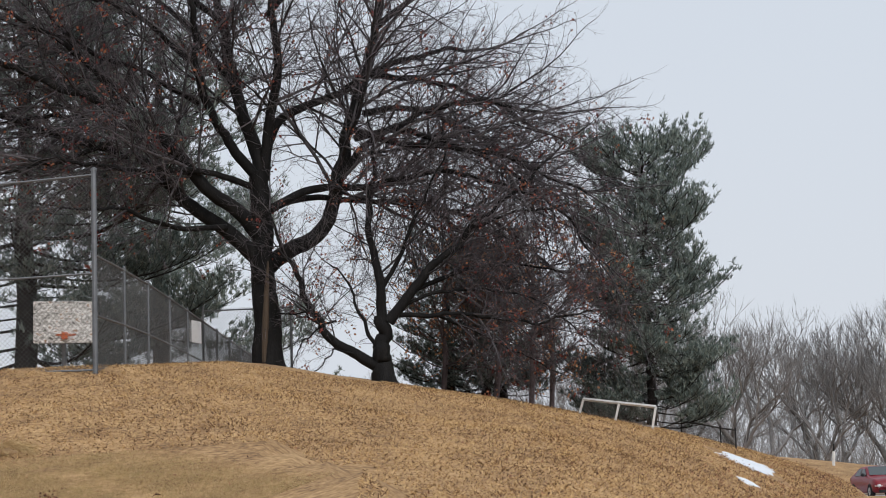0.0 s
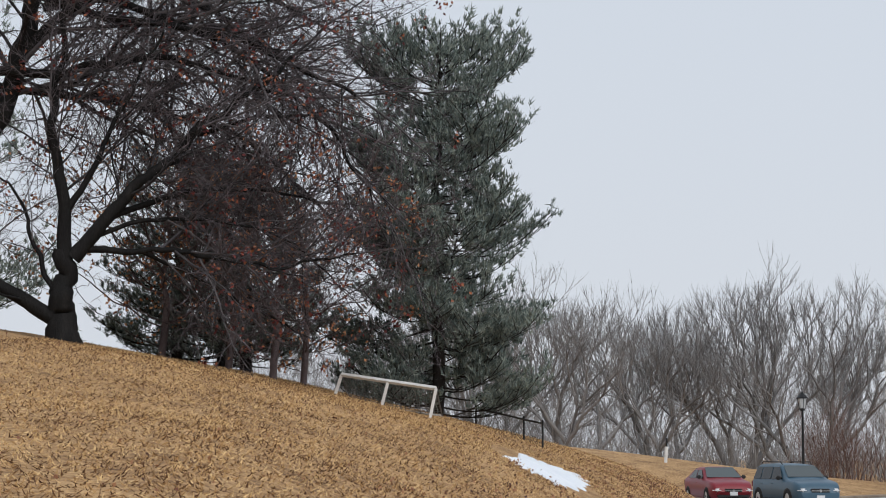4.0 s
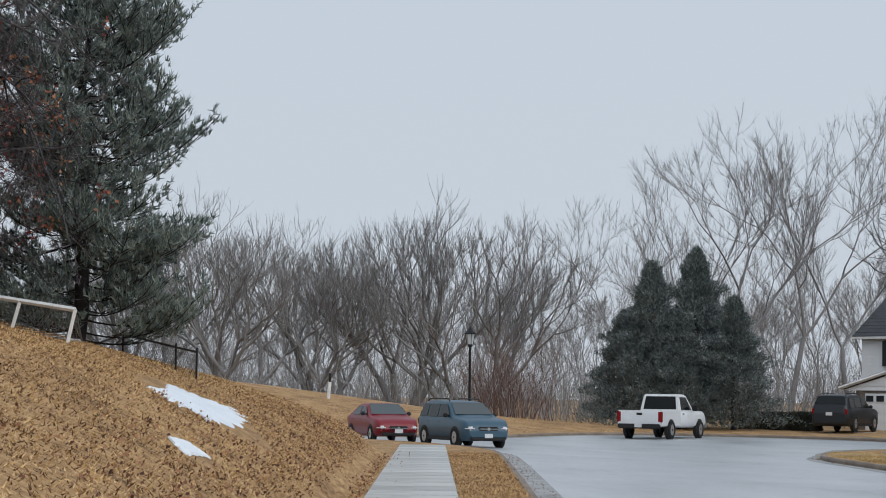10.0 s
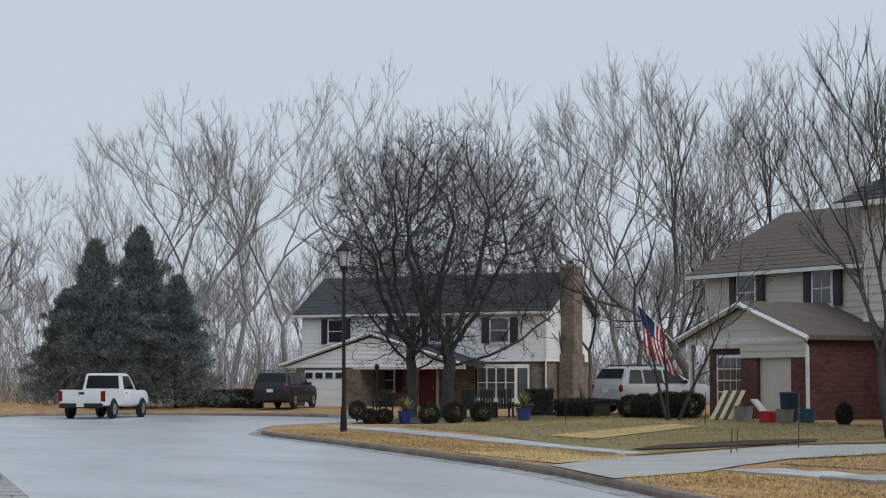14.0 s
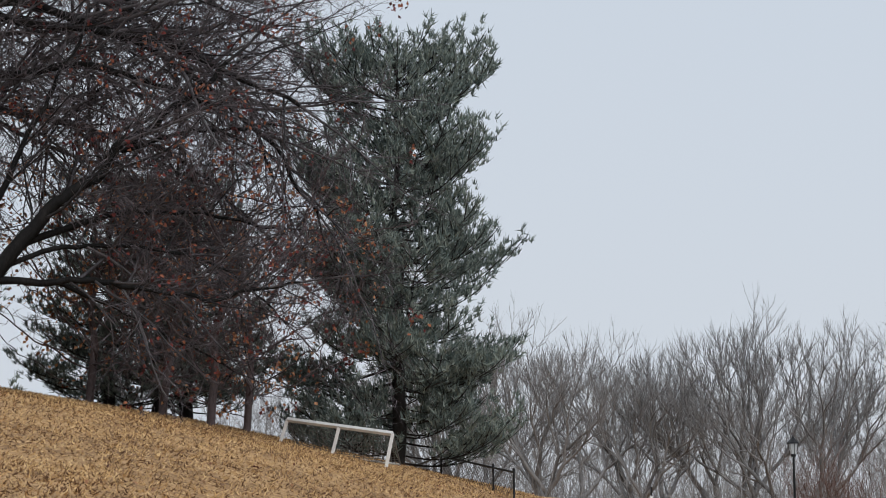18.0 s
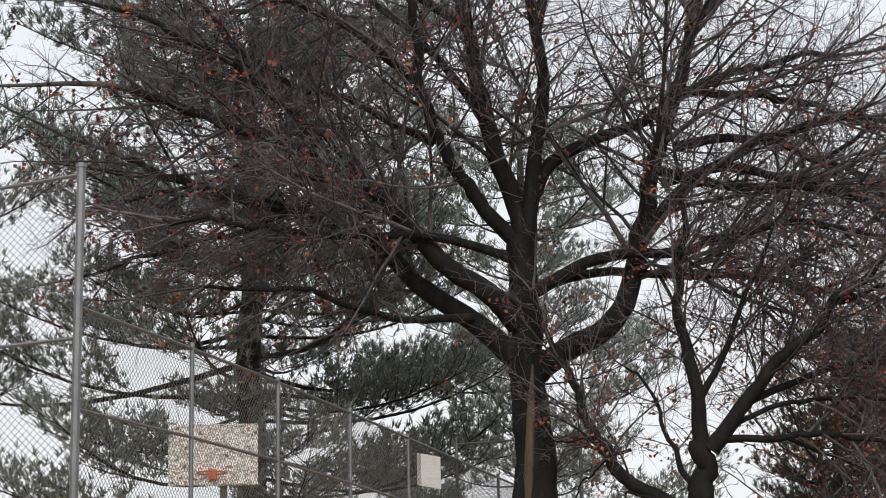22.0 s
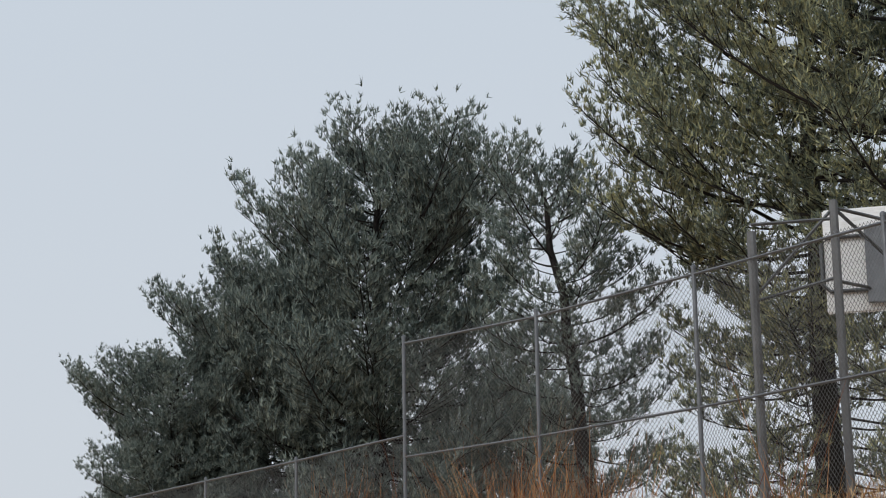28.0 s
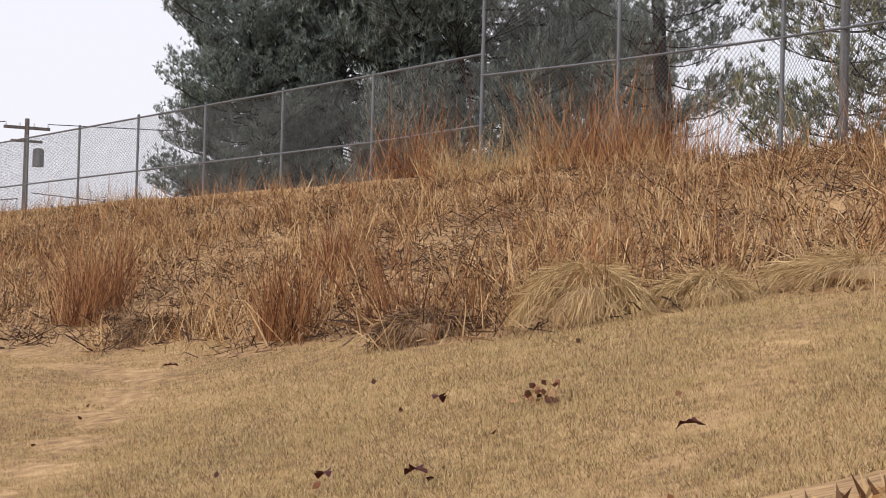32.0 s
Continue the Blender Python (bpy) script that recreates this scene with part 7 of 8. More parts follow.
def hedge(px0, d0, px1, d1, h, w, seed, label):
    (x0, y0), (x1, y1) = by_view(px0, d0), by_view(px1, d1)
    ln = math.hypot(x1 - x0, y1 - y0)
    R = np.random.RandomState(seed)
    n = int(ln * 2200)
    c = np.stack([R.uniform(-ln / 2, ln / 2, n), R.uniform(-w / 2, w / 2, n), R.uniform(0, h, n)], 1)
    face = R.randint(0, 3, n)
    c[face == 0, 1] = -w / 2 + R.normal(0, 0.03, (face == 0).sum())
    c[face == 1, 2] = h + R.normal(0, 0.04, (face == 1).sum())
    d = R.normal(0, 1, c.shape)
    d /= np.linalg.norm(d, axis=1)[:, None]
    s = np.cross(d, R.normal(0, 1, c.shape))
    s /= np.linalg.norm(s, axis=1)[:, None]
    co = np.stack([c - s * 0.028, c + s * 0.028, c + d * 0.075], 1).reshape(-1, 3)
    xm, ym = (x0 + x1) / 2, (y0 + y1) / 2
    ob = thing("hedge", (xm, ym, float(street_z(xm, ym)) + 0.12), label, "hedge", turn=math.degrees(math.atan2(y1 - y0, x1 - x0)))
    part("leaf_mass", fast_mesh("foliage", co, np.arange(3 * n).reshape(-1, 3), M_HEDGE), None, ob)
    part("inner_growth", box(ln - 0.1, w - 0.12, h - 0.08, (0, 0, 0), 0.05), M_SHRUB, ob)


hedge(188, 99, 240, 99, 0.85, 0.9, 1, "clipped dark hedge at the end of the street")
hedge(246, 99, 280, 98, 0.85, 0.9, 2, "clipped dark hedge section")
hedge(286, 98, 330, 97, 0.9, 0.9, 3, "clipped dark hedge section by the driveway")
hedge(800, 78, 850, 78, 1.0, 0.8, 4, "dark clipped hedge by the bay window")
hedge(868, 74, 935, 70, 0.6, 0.8, 5, "low dark hedge beside the white house")


def spiky_pot(px, d):
    x, y = by_view(px, d)
    ob = thing("plant_pot", (x, y, float(street_z(x, y)) + 0.14), "glazed blue pot with a yellowed spiky plant", "plant pot", "blue pots")
    bm = tube([(0, 0, 0), (0, 0, 0.05), (0, 0, 0.4), (0, 0, 0.44), (0, 0, 0.44), (0, 0, 0.36)], [0.16, 0.18, 0.25, 0.26, 0.21, 0.2], 14)
    part("pot", bm, M_BLUEPOT, ob)
    g, co, tris = random.Random(int(px)), [], []
    for _ in range(60):
        a, t = g.uniform(0, 6.28), g.uniform(0.15, 1.2)
        dr = Vector((math.cos(a) * math.sin(t), math.sin(a) * math.sin(t), math.cos(t)))
        sd = Vector((-math.sin(a), math.cos(a), 0)) * 0.022
        p = Vector((0, 0, 0.4))
        m, e = p + dr * 0.35, p + dr * 0.62 - Vector((0, 0, 0.12 * t))
        k = len(co)
        co += [tuple(p - sd), tuple(p + sd), tuple(m + sd), tuple(m - sd), tuple(e)]
        tris += [(k, k + 1, k + 2), (k, k + 2, k + 3), (k + 3, k + 2, k + 4)]
    part("leaves", fast_mesh("leaves", co, tris, M_SPIKE), None, ob, "yellowed sword-shaped leaves")


spiky_pot(587, 66)
spiky_pot(797, 62)


def garden_chair(px, d, turn):
    x, y = by_view(px, d)
    ob = thing("garden_chair", (x, y, float(street_z(x, y)) + 0.14), "dark slatted garden chair before the white house", "chair", "garden chairs", turn=turn)
    for k in range(5):
        part("seat_slat", box(0.09, 0.5, 0.03, (-0.22 + 0.11 * k, 0, 0.36), 0.005), M_TRIM, ob)
        b = part("back_slat", box(0.09, 0.03, 0.75, (-0.22 + 0.11 * k, 0.28, 0.36), 0.005), M_TRIM, ob)
    for s in (-1, 1):
        part("armrest", box(0.12, 0.62, 0.03, (s * 0.34, -0.02, 0.58), 0.005), M_TRIM, ob)
        for yy in (-0.25, 0.27):
            part("leg", box(0.06, 0.06, 0.58, (s * 0.32, yy, 0)), M_TRIM, ob)
    return ob


for px, d, t in ((690, 74, -70), (730, 74, -40), (760, 73, -50), (548, 82, -60)):
    garden_chair(px, d, t)

# flag on a staff by the porch
fl = thing("flag", (38.75, 48.95, 2.6), "striped flag with a blue corner hanging from a white staff", "flag")
part("staff", tube([(0, 0, 0), (-0.9, 1.1, 1.5)], 0.022, 6), M_WHITE, fl)
M_FRED, M_FWHITE, M_FBLUE = varied("flag_red", (0.48, 0.035, 0.055), 0.1), varied("flag_white", (0.8, 0.8, 0.8), 0.06), varied("flag_blue", (0.03, 0.045, 0.13), 0.1)
for k in range(13):
    u0, u1 = k / 13, (k + 1) / 13
    bm, n = bmesh.new(), 8
    rows = []
    for i in range(n + 1):
        v = i / n
        ring = []
        for u in (u0, u1):
            base = Vector((-0.9, 1.1, 1.48)).lerp(Vector((-0.32, 0.39, 0.5)), u)
            start = 0.42 if k < 7 else 0.0
            w = start + (1 - start) * v
            ring.append(bm.verts.new(base + Vector((0.16 * w + 0.07 * math.sin(5 * w + 3 * u), -0.22 * w + 0.05 * math.sin(6 * w), -1.55 * w + 0.16 * u * w))))
        rows.append(ring)
    for a, b in zip(rows, rows[1:]):
        bm.faces.new((a[0], a[1], b[1], b[0]))
    part("stripe", bm, M_FRED if k % 2 == 0 else M_FWHITE, fl)
bm, rows = bmesh.new(), []
for i in range(6):
    w = 0.42 * i / 5
    ring = []
    for u in (0, 7 / 13):
        base = Vector((-0.9, 1.1, 1.48)).lerp(Vector((-0.32, 0.39, 0.5)), u)
        ring.append(bm.verts.new(base + Vector((0.16 * w + 0.07 * math.sin(5 * w + 3 * u), -0.22 * w + 0.05 * math.sin(6 * w), -1.55 * w + 0.16 * u * w))))
    rows.append(ring)
for a, b in zip(rows, rows[1:]):
    bm.faces.new((a[0], a[1], b[1], b[0]))
part("canton", bm, M_FBLUE, fl, "dark blue corner field")

# clutter by the garage: bins, a cooler, a folded lounger, tubs
def tub(px, d, r, h, mat, label, category, lid=None):
    x, y = by_view(px, d)
    ob = thing(category.replace(" ", "_"), (x, y, float(street_z(x, y)) + 0.16), label, category)
    part("body", tube([(0, 0, 0), (0, 0, 0.04), (0, 0, h), (0, 0, h + 0.03), (0, 0, h + 0.03), (0, 0, h * 0.8)], [r * 0.8, r * 0.84, r, r * 1.06, r * 0.94, r * 0.9], 14), mat, ob)
    if lid:
        part("lid", tube([(0, 0, h + 0.03), (0, 0, h + 0.08), (0, 0, h + 0.1)], [r * 1.08, r * 1.05, r * 0.6], 14), lid, ob)
    return ob


M_BIN, M_STONEPOT = varied("dark_blue_plastic", (0.015, 0.03, 0.07), 0.2, rough=0.5), material("stone_grey_pot", ((0.16, 0.15, 0.14), (0.28, 0.27, 0.25)), 3, 0.8)
M_TEAL, M_COOLRED = varied("teal_plastic", (0.04, 0.11, 0.17), 0.15, rough=0.5), varied("red_plastic", (0.42, 0.02, 0.03), 0.1, rough=0.4)
tub(1262, 53, 0.25, 0.72, M_BIN, "dark blue wheeled bin by the garage", "rubbish bin", M_BIN)
tub(1292, 52, 0.24, 0.34, M_TEAL, "teal plastic tub by the brick wall", "plastic tub")
tub(1183, 54, 0.26, 0.4, M_STONEPOT, "grey stone planter on the drive", "planter")
tub(1255, 51.5, 0.25, 0.34, M_STONEPOT, "large grey planter by the garage", "planter")
x, y = by_view(1225, 52)
ob = thing("cool_box", (x, y, float(street_z(x, y)) + 0.16), "red cool box with its white lid leaning open", "cool box", turn=30)
part("body", box(0.5, 0.34, 0.3, (0, 0, 0), 0.03), M_COOLRED, ob)
part("lid", pane([(-0.28, 0.1, 0.3), (0.22, 0.1, 0.3), (0.05, 0.32, 0.62), (-0.42, 0.32, 0.62)], (0, 1, 0, 1), 0.02, 0.05), M_WHITE, ob, "white lid")
x, y = by_view(1152, 54)
ob = thing("folded_lounger", (x, y, float(street_z(x, y)) + 0.16), "yellow-striped folded lounger leaning by the porch", "lounger", turn=-40)
M_YSTRIPE, M_DSTRIPE = varied("pale_yellow_canvas", (0.55, 0.50, 0.30), 0.1), varied("dark_canvas", (0.06, 0.06, 0.06), 0.1)
for k in range(5):
    part("stripe", pane([(-0.45 + 0.12 * k, 0, 0.05), (-0.33 + 0.12 * k, 0, 0.05), (0.07 + 0.12 * k, 0.35, 0.85), (-0.05 + 0.12 * k, 0.35, 0.85)], (0, 1, 0, 1), 0.02, 0.04), M_YSTRIPE if k % 2 == 0 else M_DSTRIPE, ob)
for px, d, h in ((1115, 52, 0.9), (1278, 38, 1.1), (870, 56, 0.9), (1160, 37, 0.5), (1170, 37.5, 0.45)):
    x, y = by_view(px, d)
    ob = thing("garden_stake", (x, y, float(street_z(x, y)) + 0.1), "thin wooden garden stake in the lawn", "stake", "garden stakes")
    part("stick", tube([(0, 0, 0), (0.05, 0.02, h)], 0.012, 5), M_SCAR, ob)

# trees in the gardens
M_YARDBARK = material("dark_grey_bark", ((0.028, 0.027, 0.027), (0.07, 0.065, 0.064)), 3, 0.85, 0.4, 30, island=0.3)
yard = [crown_tree(501, M_YARDBARK, [stem_line(0, 0, -0.2, 3.6, (-0.15, 0), 9, 0.03, 1)] + limb_lines(9, 1.9, 3.5, 3.4, 9.5, 5), round_crown(4600, (-0.4, 0, 6.7), 3.7, 4.9, 0.1, 0.3, 0.4), 0.19, 0.0085, (0.09, 0.42, 0.0055), sides=(10, 4, 3), pull=(0, 0, 0.08), power=2.22),
        crown_tree(502, M_YARDBARK, [stem_line(0, 0, -0.2, 3.6, (0.2, 0), 9, 0.03, 2)] + limb_lines(10, 1.9, 3.5, 4.2, 10.0, 6), round_crown(5800, (0.5, 0, 6.7), 4.4, 5.1, 0.05, 0.3, 0.4), 0.19, 0.0085, (0.09, 0.42, 0.0055), sides=(10, 4, 3), pull=(0, 0, 0.08), power=2.22)]
for k, (px, d, t, s) in enumerate(((601, 78, 33, 1.0), (661, 77, 33, 1.03))):
    x, y = by_view(px, d)
    place_tree("yard_tree", yard[k], TREE_PARTS, (x, y, float(street_z(x, y)) + 0.1), -t, s, "dark spreading bare tree before the white house", "yard trees")
upright = fan_tree(523, 8.2, 1, 0.03, M_YARDBARK, 6, 0.185, 0.115, 0.34, (0.16, 0.45, 0.004), 0.22, 0.006)
x, y = by_view(1438, 40.5)
place_tree("yard_tree", upright, TREE_PARTS, (x, y, float(street_z(x, y)) + 0.1), 30, 1.0, "young bare tree with upright branches on the front lawn")
small = bare_tree(530, 5.0, 1.8, M_YARDBARK, dict(OAK, first=9, kids=[1.6, 2.4, 3.0, 3], thin=0.004, taper=0.012, lift=[0.05, 0.08, 0.06, 0.04, 0]), 3, forks=3, clear=0.25, radius=0.08, sides=(7, 4), lean=0.45, twig=(0.12, 0.35, 0.004))
x, y = by_view(1057, 57)
place_tree("yard_tree", small, TREE_PARTS, (x, y, float(street_z(x, y)) + 0.1), 75, 1.0, "small bare tree with several leaning stems")


# ---- snow left on the slope ----
def snow_patch(outline, label, seed):
    """A thin ragged sheet of snow lying on the slope, with grass tips showing at its rim."""
    R = np.random.RandomState(seed)
    c = np.mean(outline, 0)
    p = []
    for (a, b) in zip(outline, outline[1:] + outline[:1]):
        for k in range(9):
            q = np.array(a) + (np.array(b) - np.array(a)) * k / 9
            p.append(q + (q - c) * R.uniform(-0.22, 0.16))
    bm = bmesh.new()
    rings = []
    for s, h in ((1.0, 0.0), (0.93, 0.022), (0.6, 0.035), (0.25, 0.04)):
        rings.append([bm.verts.new((*(c + (q - c) * s), float(ground_z(*(c + (q - c) * s))) + h + (R.uniform(-0.006, 0.006) if h else 0.0))) for q in p])
    mid = bm.verts.new((*c, float(ground_z(*c)) + 0.04))
    n = len(p)
    for a, b in zip(rings, rings[1:]):
        for i in range(n):
            bm.faces.new((a[i], a[(i + 1) % n], b[(i + 1) % n], b[i]))
    for i in range(n):
        bm.faces.new((rings[-1][i], rings[-1][(i + 1) % n], mid))
    bmesh.ops.recalc_face_normals(bm, faces=bm.faces[:])
    return tagged(part("snow_patch", bm, M_SNOW), label, "snow", "snow patches")


snow_patch([(2.75, 25.4), (3.35, 28.4), (3.9, 28.6), (4.65, 29.3), (4.2, 26.6), (3.4, 23.9), (2.8, 23.9)], "ragged patch of old snow on the slope", 1)
snow_patch([(2.37, 19.8), (2.66, 20.4), (2.84, 20.0), (2.45, 18.9)], "small strip of old snow on the slope", 2)


# ---- grass, leaves and the weedy bank ----
GR = np.random.RandomState(2024)


def scatter(n, x0, x1, y0, y1, keep):
    x, y = GR.uniform(x0, x1, n), GR.uniform(y0, y1, n)
    ok = keep(x, y)
    x, y = x[ok], y[ok]
    return np.stack([x, y, ground_z(x, y) - 0.005], 1)


def lean_ways(n, spread):
    w = np.stack([GR.normal(0, spread, n), GR.normal(0, spread, n), np.ones(n)], 1)
    return w / np.linalg.norm(w, axis=1)[:, None]


def walk_side(x, y):
    return x < np.interp(y, WALK_EDGE[:, 1], WALK_EDGE[:, 0]) + 0.46


def in_bank(x, y):
    """The unmown bank below the court fence."""
    edge = np.interp(x, [-50, -18, -13, -10, -8.4], [7.6, 7.9, 8.1, 8.3, 11.5])
    top = np.interp(x, [-50, -26, -21, -12, -9.5, -8], [16.2, 16.6, 18.4, 18.6, 18.0, 16.0])
    return (y > edge + 0.25 * np.sin(3 * x)) & (y < top) & (x < -7.4 - 0.235 * y)


def no_snow(x, y):
    return (np.hypot((x - 3.6) / 0.9, (y - 26.4) / 2.5) > 1) & (np.hypot((x - 2.6) / 0.25, (y - 19.7) / 0.75) > 1)


def clumped(x, y):
    return 0.5 + 0.25 * np.sin(2.3 * x + 1.9 * np.sin(1.1 * y)) + 0.25 * np.sin(1.7 * y - 1.3 * x)


def spikes(base, way, length, width, R):
    """Short blades, one triangle each."""
    side = np.cross(way, R.normal(0, 1, base.shape))
    side /= np.linalg.norm(side, axis=1)[:, None] + 1e-9
    w = width[:, None]
    co = np.stack([base - side * w, base + side * w, base + way * length[:, None]], 1).reshape(-1, 3)
    return co, np.arange(len(co)).reshape(-1, 3)


hillside = scatter(560000, -13, 10.5, -1, 50, lambda x, y: walk_side(x, y) & ~in_bank(x, y) & no_snow(x, y) & ((x > -11.5) | (y < 9)) & ~((x < -4.5) & (y > 25)) & ~((x < -4) & (y < 9.6)) & (GR.rand(len(x)) < np.clip(1.25 - y / 60, 0.3, 1)))
n = len(hillside)
co, tris = spikes(hillside, lean_ways(n, 1.5), GR.uniform(0.03, 0.075, n), GR.uniform(0.005, 0.011, n), GR)
soft(tagged(new("hill_grass", fast_mesh("hill_grass", co, tris, M_BLADE)), "short tan winter grass on the slope", "grass"))
near = scatter(1700000, -19, -4, 3.6, 9.6, lambda x, y: ~in_bank(x, y) & (x * 0.3 + y > 1.6) & (np.hypot(x + 1, y - 1.9) < 17) & (np.hypot(x + 1, y - 1.9) > 5.6)
               & (GR.rand(len(x)) < np.clip(8.5 / np.hypot(x + 1, y - 1.9), 0, 1) ** 2 * np.clip((np.arctan2(-x - 1, y - 1.9) - 0.62) * 9, 0, 1) * np.clip((1.5 - np.arctan2(-x - 1, y - 1.9)) * 9, 0, 1) * (0.55 + 0.45 * clumped(2.1 * x, 2.7 * y))))
n = len(near)
M_LAWNBLADE = material("mown_winter_blades", ((0.15, 0.095, 0.045), (0.42, 0.285, 0.135), (0.72, 0.54, 0.32), (0.46, 0.36, 0.16)), 1.7, 0.9, island=0.75, fine=0.5)
co, tris = spikes(near, lean_ways(n, 0.75), GR.uniform(0.018, 0.042, n), GR.uniform(0.001, 0.0021, n), GR)
soft(tagged(new("lawn_grass", fast_mesh("lawn_grass", co, tris, M_LAWNBLADE)), "mown straw-coloured lawn with green blades showing", "grass"))


# straw on the verges beside both kerbs
def verge_blades(a, b, n):
    i, u = GR.randint(0, len(a) - 1, n), GR.rand(n, 1)
    f = GR.rand(n, 1)
    p = (a[i] + (a[i + 1] - a[i]) * f) * (1 - u) + (b[i] + (b[i + 1] - b[i]) * f) * u
    return np.stack([p[:, 0], p[:, 1], street_z(p[:, 0], p[:, 1]) + 0.128], 1)


feet = verge_blades(WALK_R[44:], KERB_L[44:], 30000)
n = len(feet)
co, tris = spikes(feet, lean_ways(n, 0.9), GR.uniform(0.03, 0.075, n), GR.uniform(0.004, 0.008, n), GR)
soft(tagged(new("verge_grass", fast_mesh("verge_grass", co, tris, M_BLADE)), "short dead grass on the verge", "grass"))
feet = verge_blades(offset(ROAD_R, 0.2)[36:62], offset(ROAD_R, 2.4)[36:62], 30000)
feet = feet[line_gap(feet[:, 0], feet[:, 1], [(16.5, 25.3, 0), (20.0, 26.4, 0)])[0] > 2.1]
n = len(feet)
M_GOLDBLADE = material("golden_straw_blades", ((0.22, 0.13, 0.055), (0.56, 0.39, 0.17), (0.76, 0.57, 0.29)), 0.4, 0.9, island=0.4, fine=0.3)
co, tris = spikes(feet, lean_ways(n, 1.2), GR.uniform(0.03, 0.075, n), GR.uniform(0.005, 0.01, n), GR)
soft(tagged(new("verge_straw", fast_mesh("verge_straw", co, tris, M_GOLDBLADE)), "golden straw spread over the verge by the kerb", "grass"))


lots = np.stack([GR.uniform(17, 46, 90000), GR.uniform(16, 62, 90000)], 1)
paved = [((18.6, 12.5), (20.95, 25.6), 0.75), ((23.2, 30.4), (29.6, 55.5), 0.7), ((18.2, 25.2), (23.2, 27.9), 2.1), ((23.2, 27.9), (25.6, 27.4), 2.0), ((25.6, 27.4), (29.6, 19.2), 1.7), ((28.0, 53.0), (43.0, 80.0), 3.6)]
free = ~on_road(lots[:, 0], lots[:, 1]) & (lots[:, 0] < 32.5 + 0.55 * np.clip(lots[:, 1] - 33, 0, 18)) & (line_gap(lots[:, 0], lots[:, 1], [(*p, 0) for p in ROAD_R])[0] > 0.3) & (lots[:, 0] > np.interp(lots[:, 1], LOT_EDGE[:, 1], LOT_EDGE[:, 0]))
for a, b, w in paved:
    free &= line_gap(lots[:, 0], lots[:, 1], [(*a, 0), (*b, 0)])[0] > w
free &= np.hypot((lots[:, 0] - 25.6) / 2.0, (lots[:, 1] - 30.9) / 1.2) > 1
lots = lots[free]
lots = np.concatenate([lots, (street_z(lots[:, 0], lots[:, 1]) + 0.14)[:, None]], 1)
n = len(lots)
M_LOTBLADE = material("mottled_lawn_blades", ((0.12, 0.10, 0.045), (0.26, 0.22, 0.09), (0.42, 0.32, 0.15), (0.55, 0.41, 0.2)), 0.35, 0.9, island=0.5, fine=0.4)
co, tris = spikes(lots, lean_ways(n, 0.9), GR.uniform(0.035, 0.08, n), GR.uniform(0.006, 0.011, n), GR)
soft(tagged(new("garden_grass", fast_mesh("garden_grass", co, tris, M_LOTBLADE)), "patchy olive and straw grass on the front lawns", "grass"))


def tussocks(name, feet, per, tall, spread, width, mat, label, droop=0.25, rim=0.09):
    n = len(feet) * per
    base = np.repeat(feet, per, 0) + np.concatenate([GR.normal(0, rim, (n, 2)), np.zeros((n, 1))], 1)
    size = np.repeat(0.4 + 1.1 * GR.rand(len(feet)) ** 1.6, per)
    tilt = np.repeat(np.concatenate([GR.normal(0, 0.18, (len(feet), 2)), np.zeros((len(feet), 1))], 1), per, 0)
    w = lean_ways(n, spread) + tilt
    w /= np.linalg.norm(w, axis=1)[:, None]
    co, tris = ribbons(base, w, tall * size * GR.uniform(0.5, 1.15, n), GR.uniform(0.6, 1.2, n) * width, droop * GR.uniform(0.2, 1.6, n), GR)
    return soft(tagged(new(name, fast_mesh(name, co, tris, mat)), label, "tall grass"))


def bank_share(x, y):
    return in_bank(x, y) & (0.5 + 0.5 * np.sin(0.9 * x + 1.7 * np.sin(0.6 * y)) * np.sin(0.8 * y + 0.5 * x) > GR.rand(len(x)) * 0.75)


M_RUSSET = material("russet_grass_stems", ((0.12, 0.04, 0.018), (0.30, 0.13, 0.055), (0.44, 0.24, 0.11)), 0.6, 0.9, island=0.6)
M_MAT = material("flattened_brown_grass", ((0.045, 0.022, 0.015), (0.15, 0.082, 0.045), (0.36, 0.23, 0.125)), 0.6, 0.9, island=0.7)
tussocks("flattened_grass", scatter(14000, -48, -8.4, 7, 19, in_bank), 8, 0.4, 1.3, 0.006, M_MAT, "matted brown dead grass on the bank", 0.8, 0.16)
tussocks("bent_straw", scatter(3600, -48, -8.4, 7.6, 19, bank_share), 12, 0.5, 0.6, 0.005, M_TALL, "bent straw-coloured dead grass on the bank", 0.7, 0.12)
tussocks("tall_grass", scatter(2300, -48, -8.4, 8, 18.6, bank_share), 13, 0.56, 0.26, 0.0045, M_TALL, "tall straw-coloured dead grass on the bank", 0.35)
tussocks("russet_grass", scatter(900, -48, -8.4, 8, 18.6, bank_share), 12, 0.7, 0.18, 0.004, M_RUSSET, "upright russet grass stems on the bank", 0.15)
tussocks("fence_weeds", scatter(250, -27.5, -17.5, 17.3, 18.5, lambda x, y: (np.sin(1.1 * x + 0.4) > -0.2) & (x < -7.4 - 0.235 * y)), 12, 1.5, 0.24, 0.005, M_RUSSET, "tall russet weeds along the fence", 0.12, 0.2)
tussocks("feathery_weeds", scatter(30, -25.0, -23.0, 17.0, 18.6, lambda x, y: x < 0), 40, 1.25, 0.5, 0.0035, M_STRAW, "pale feathery weeds before the fence", 0.5, 0.25)


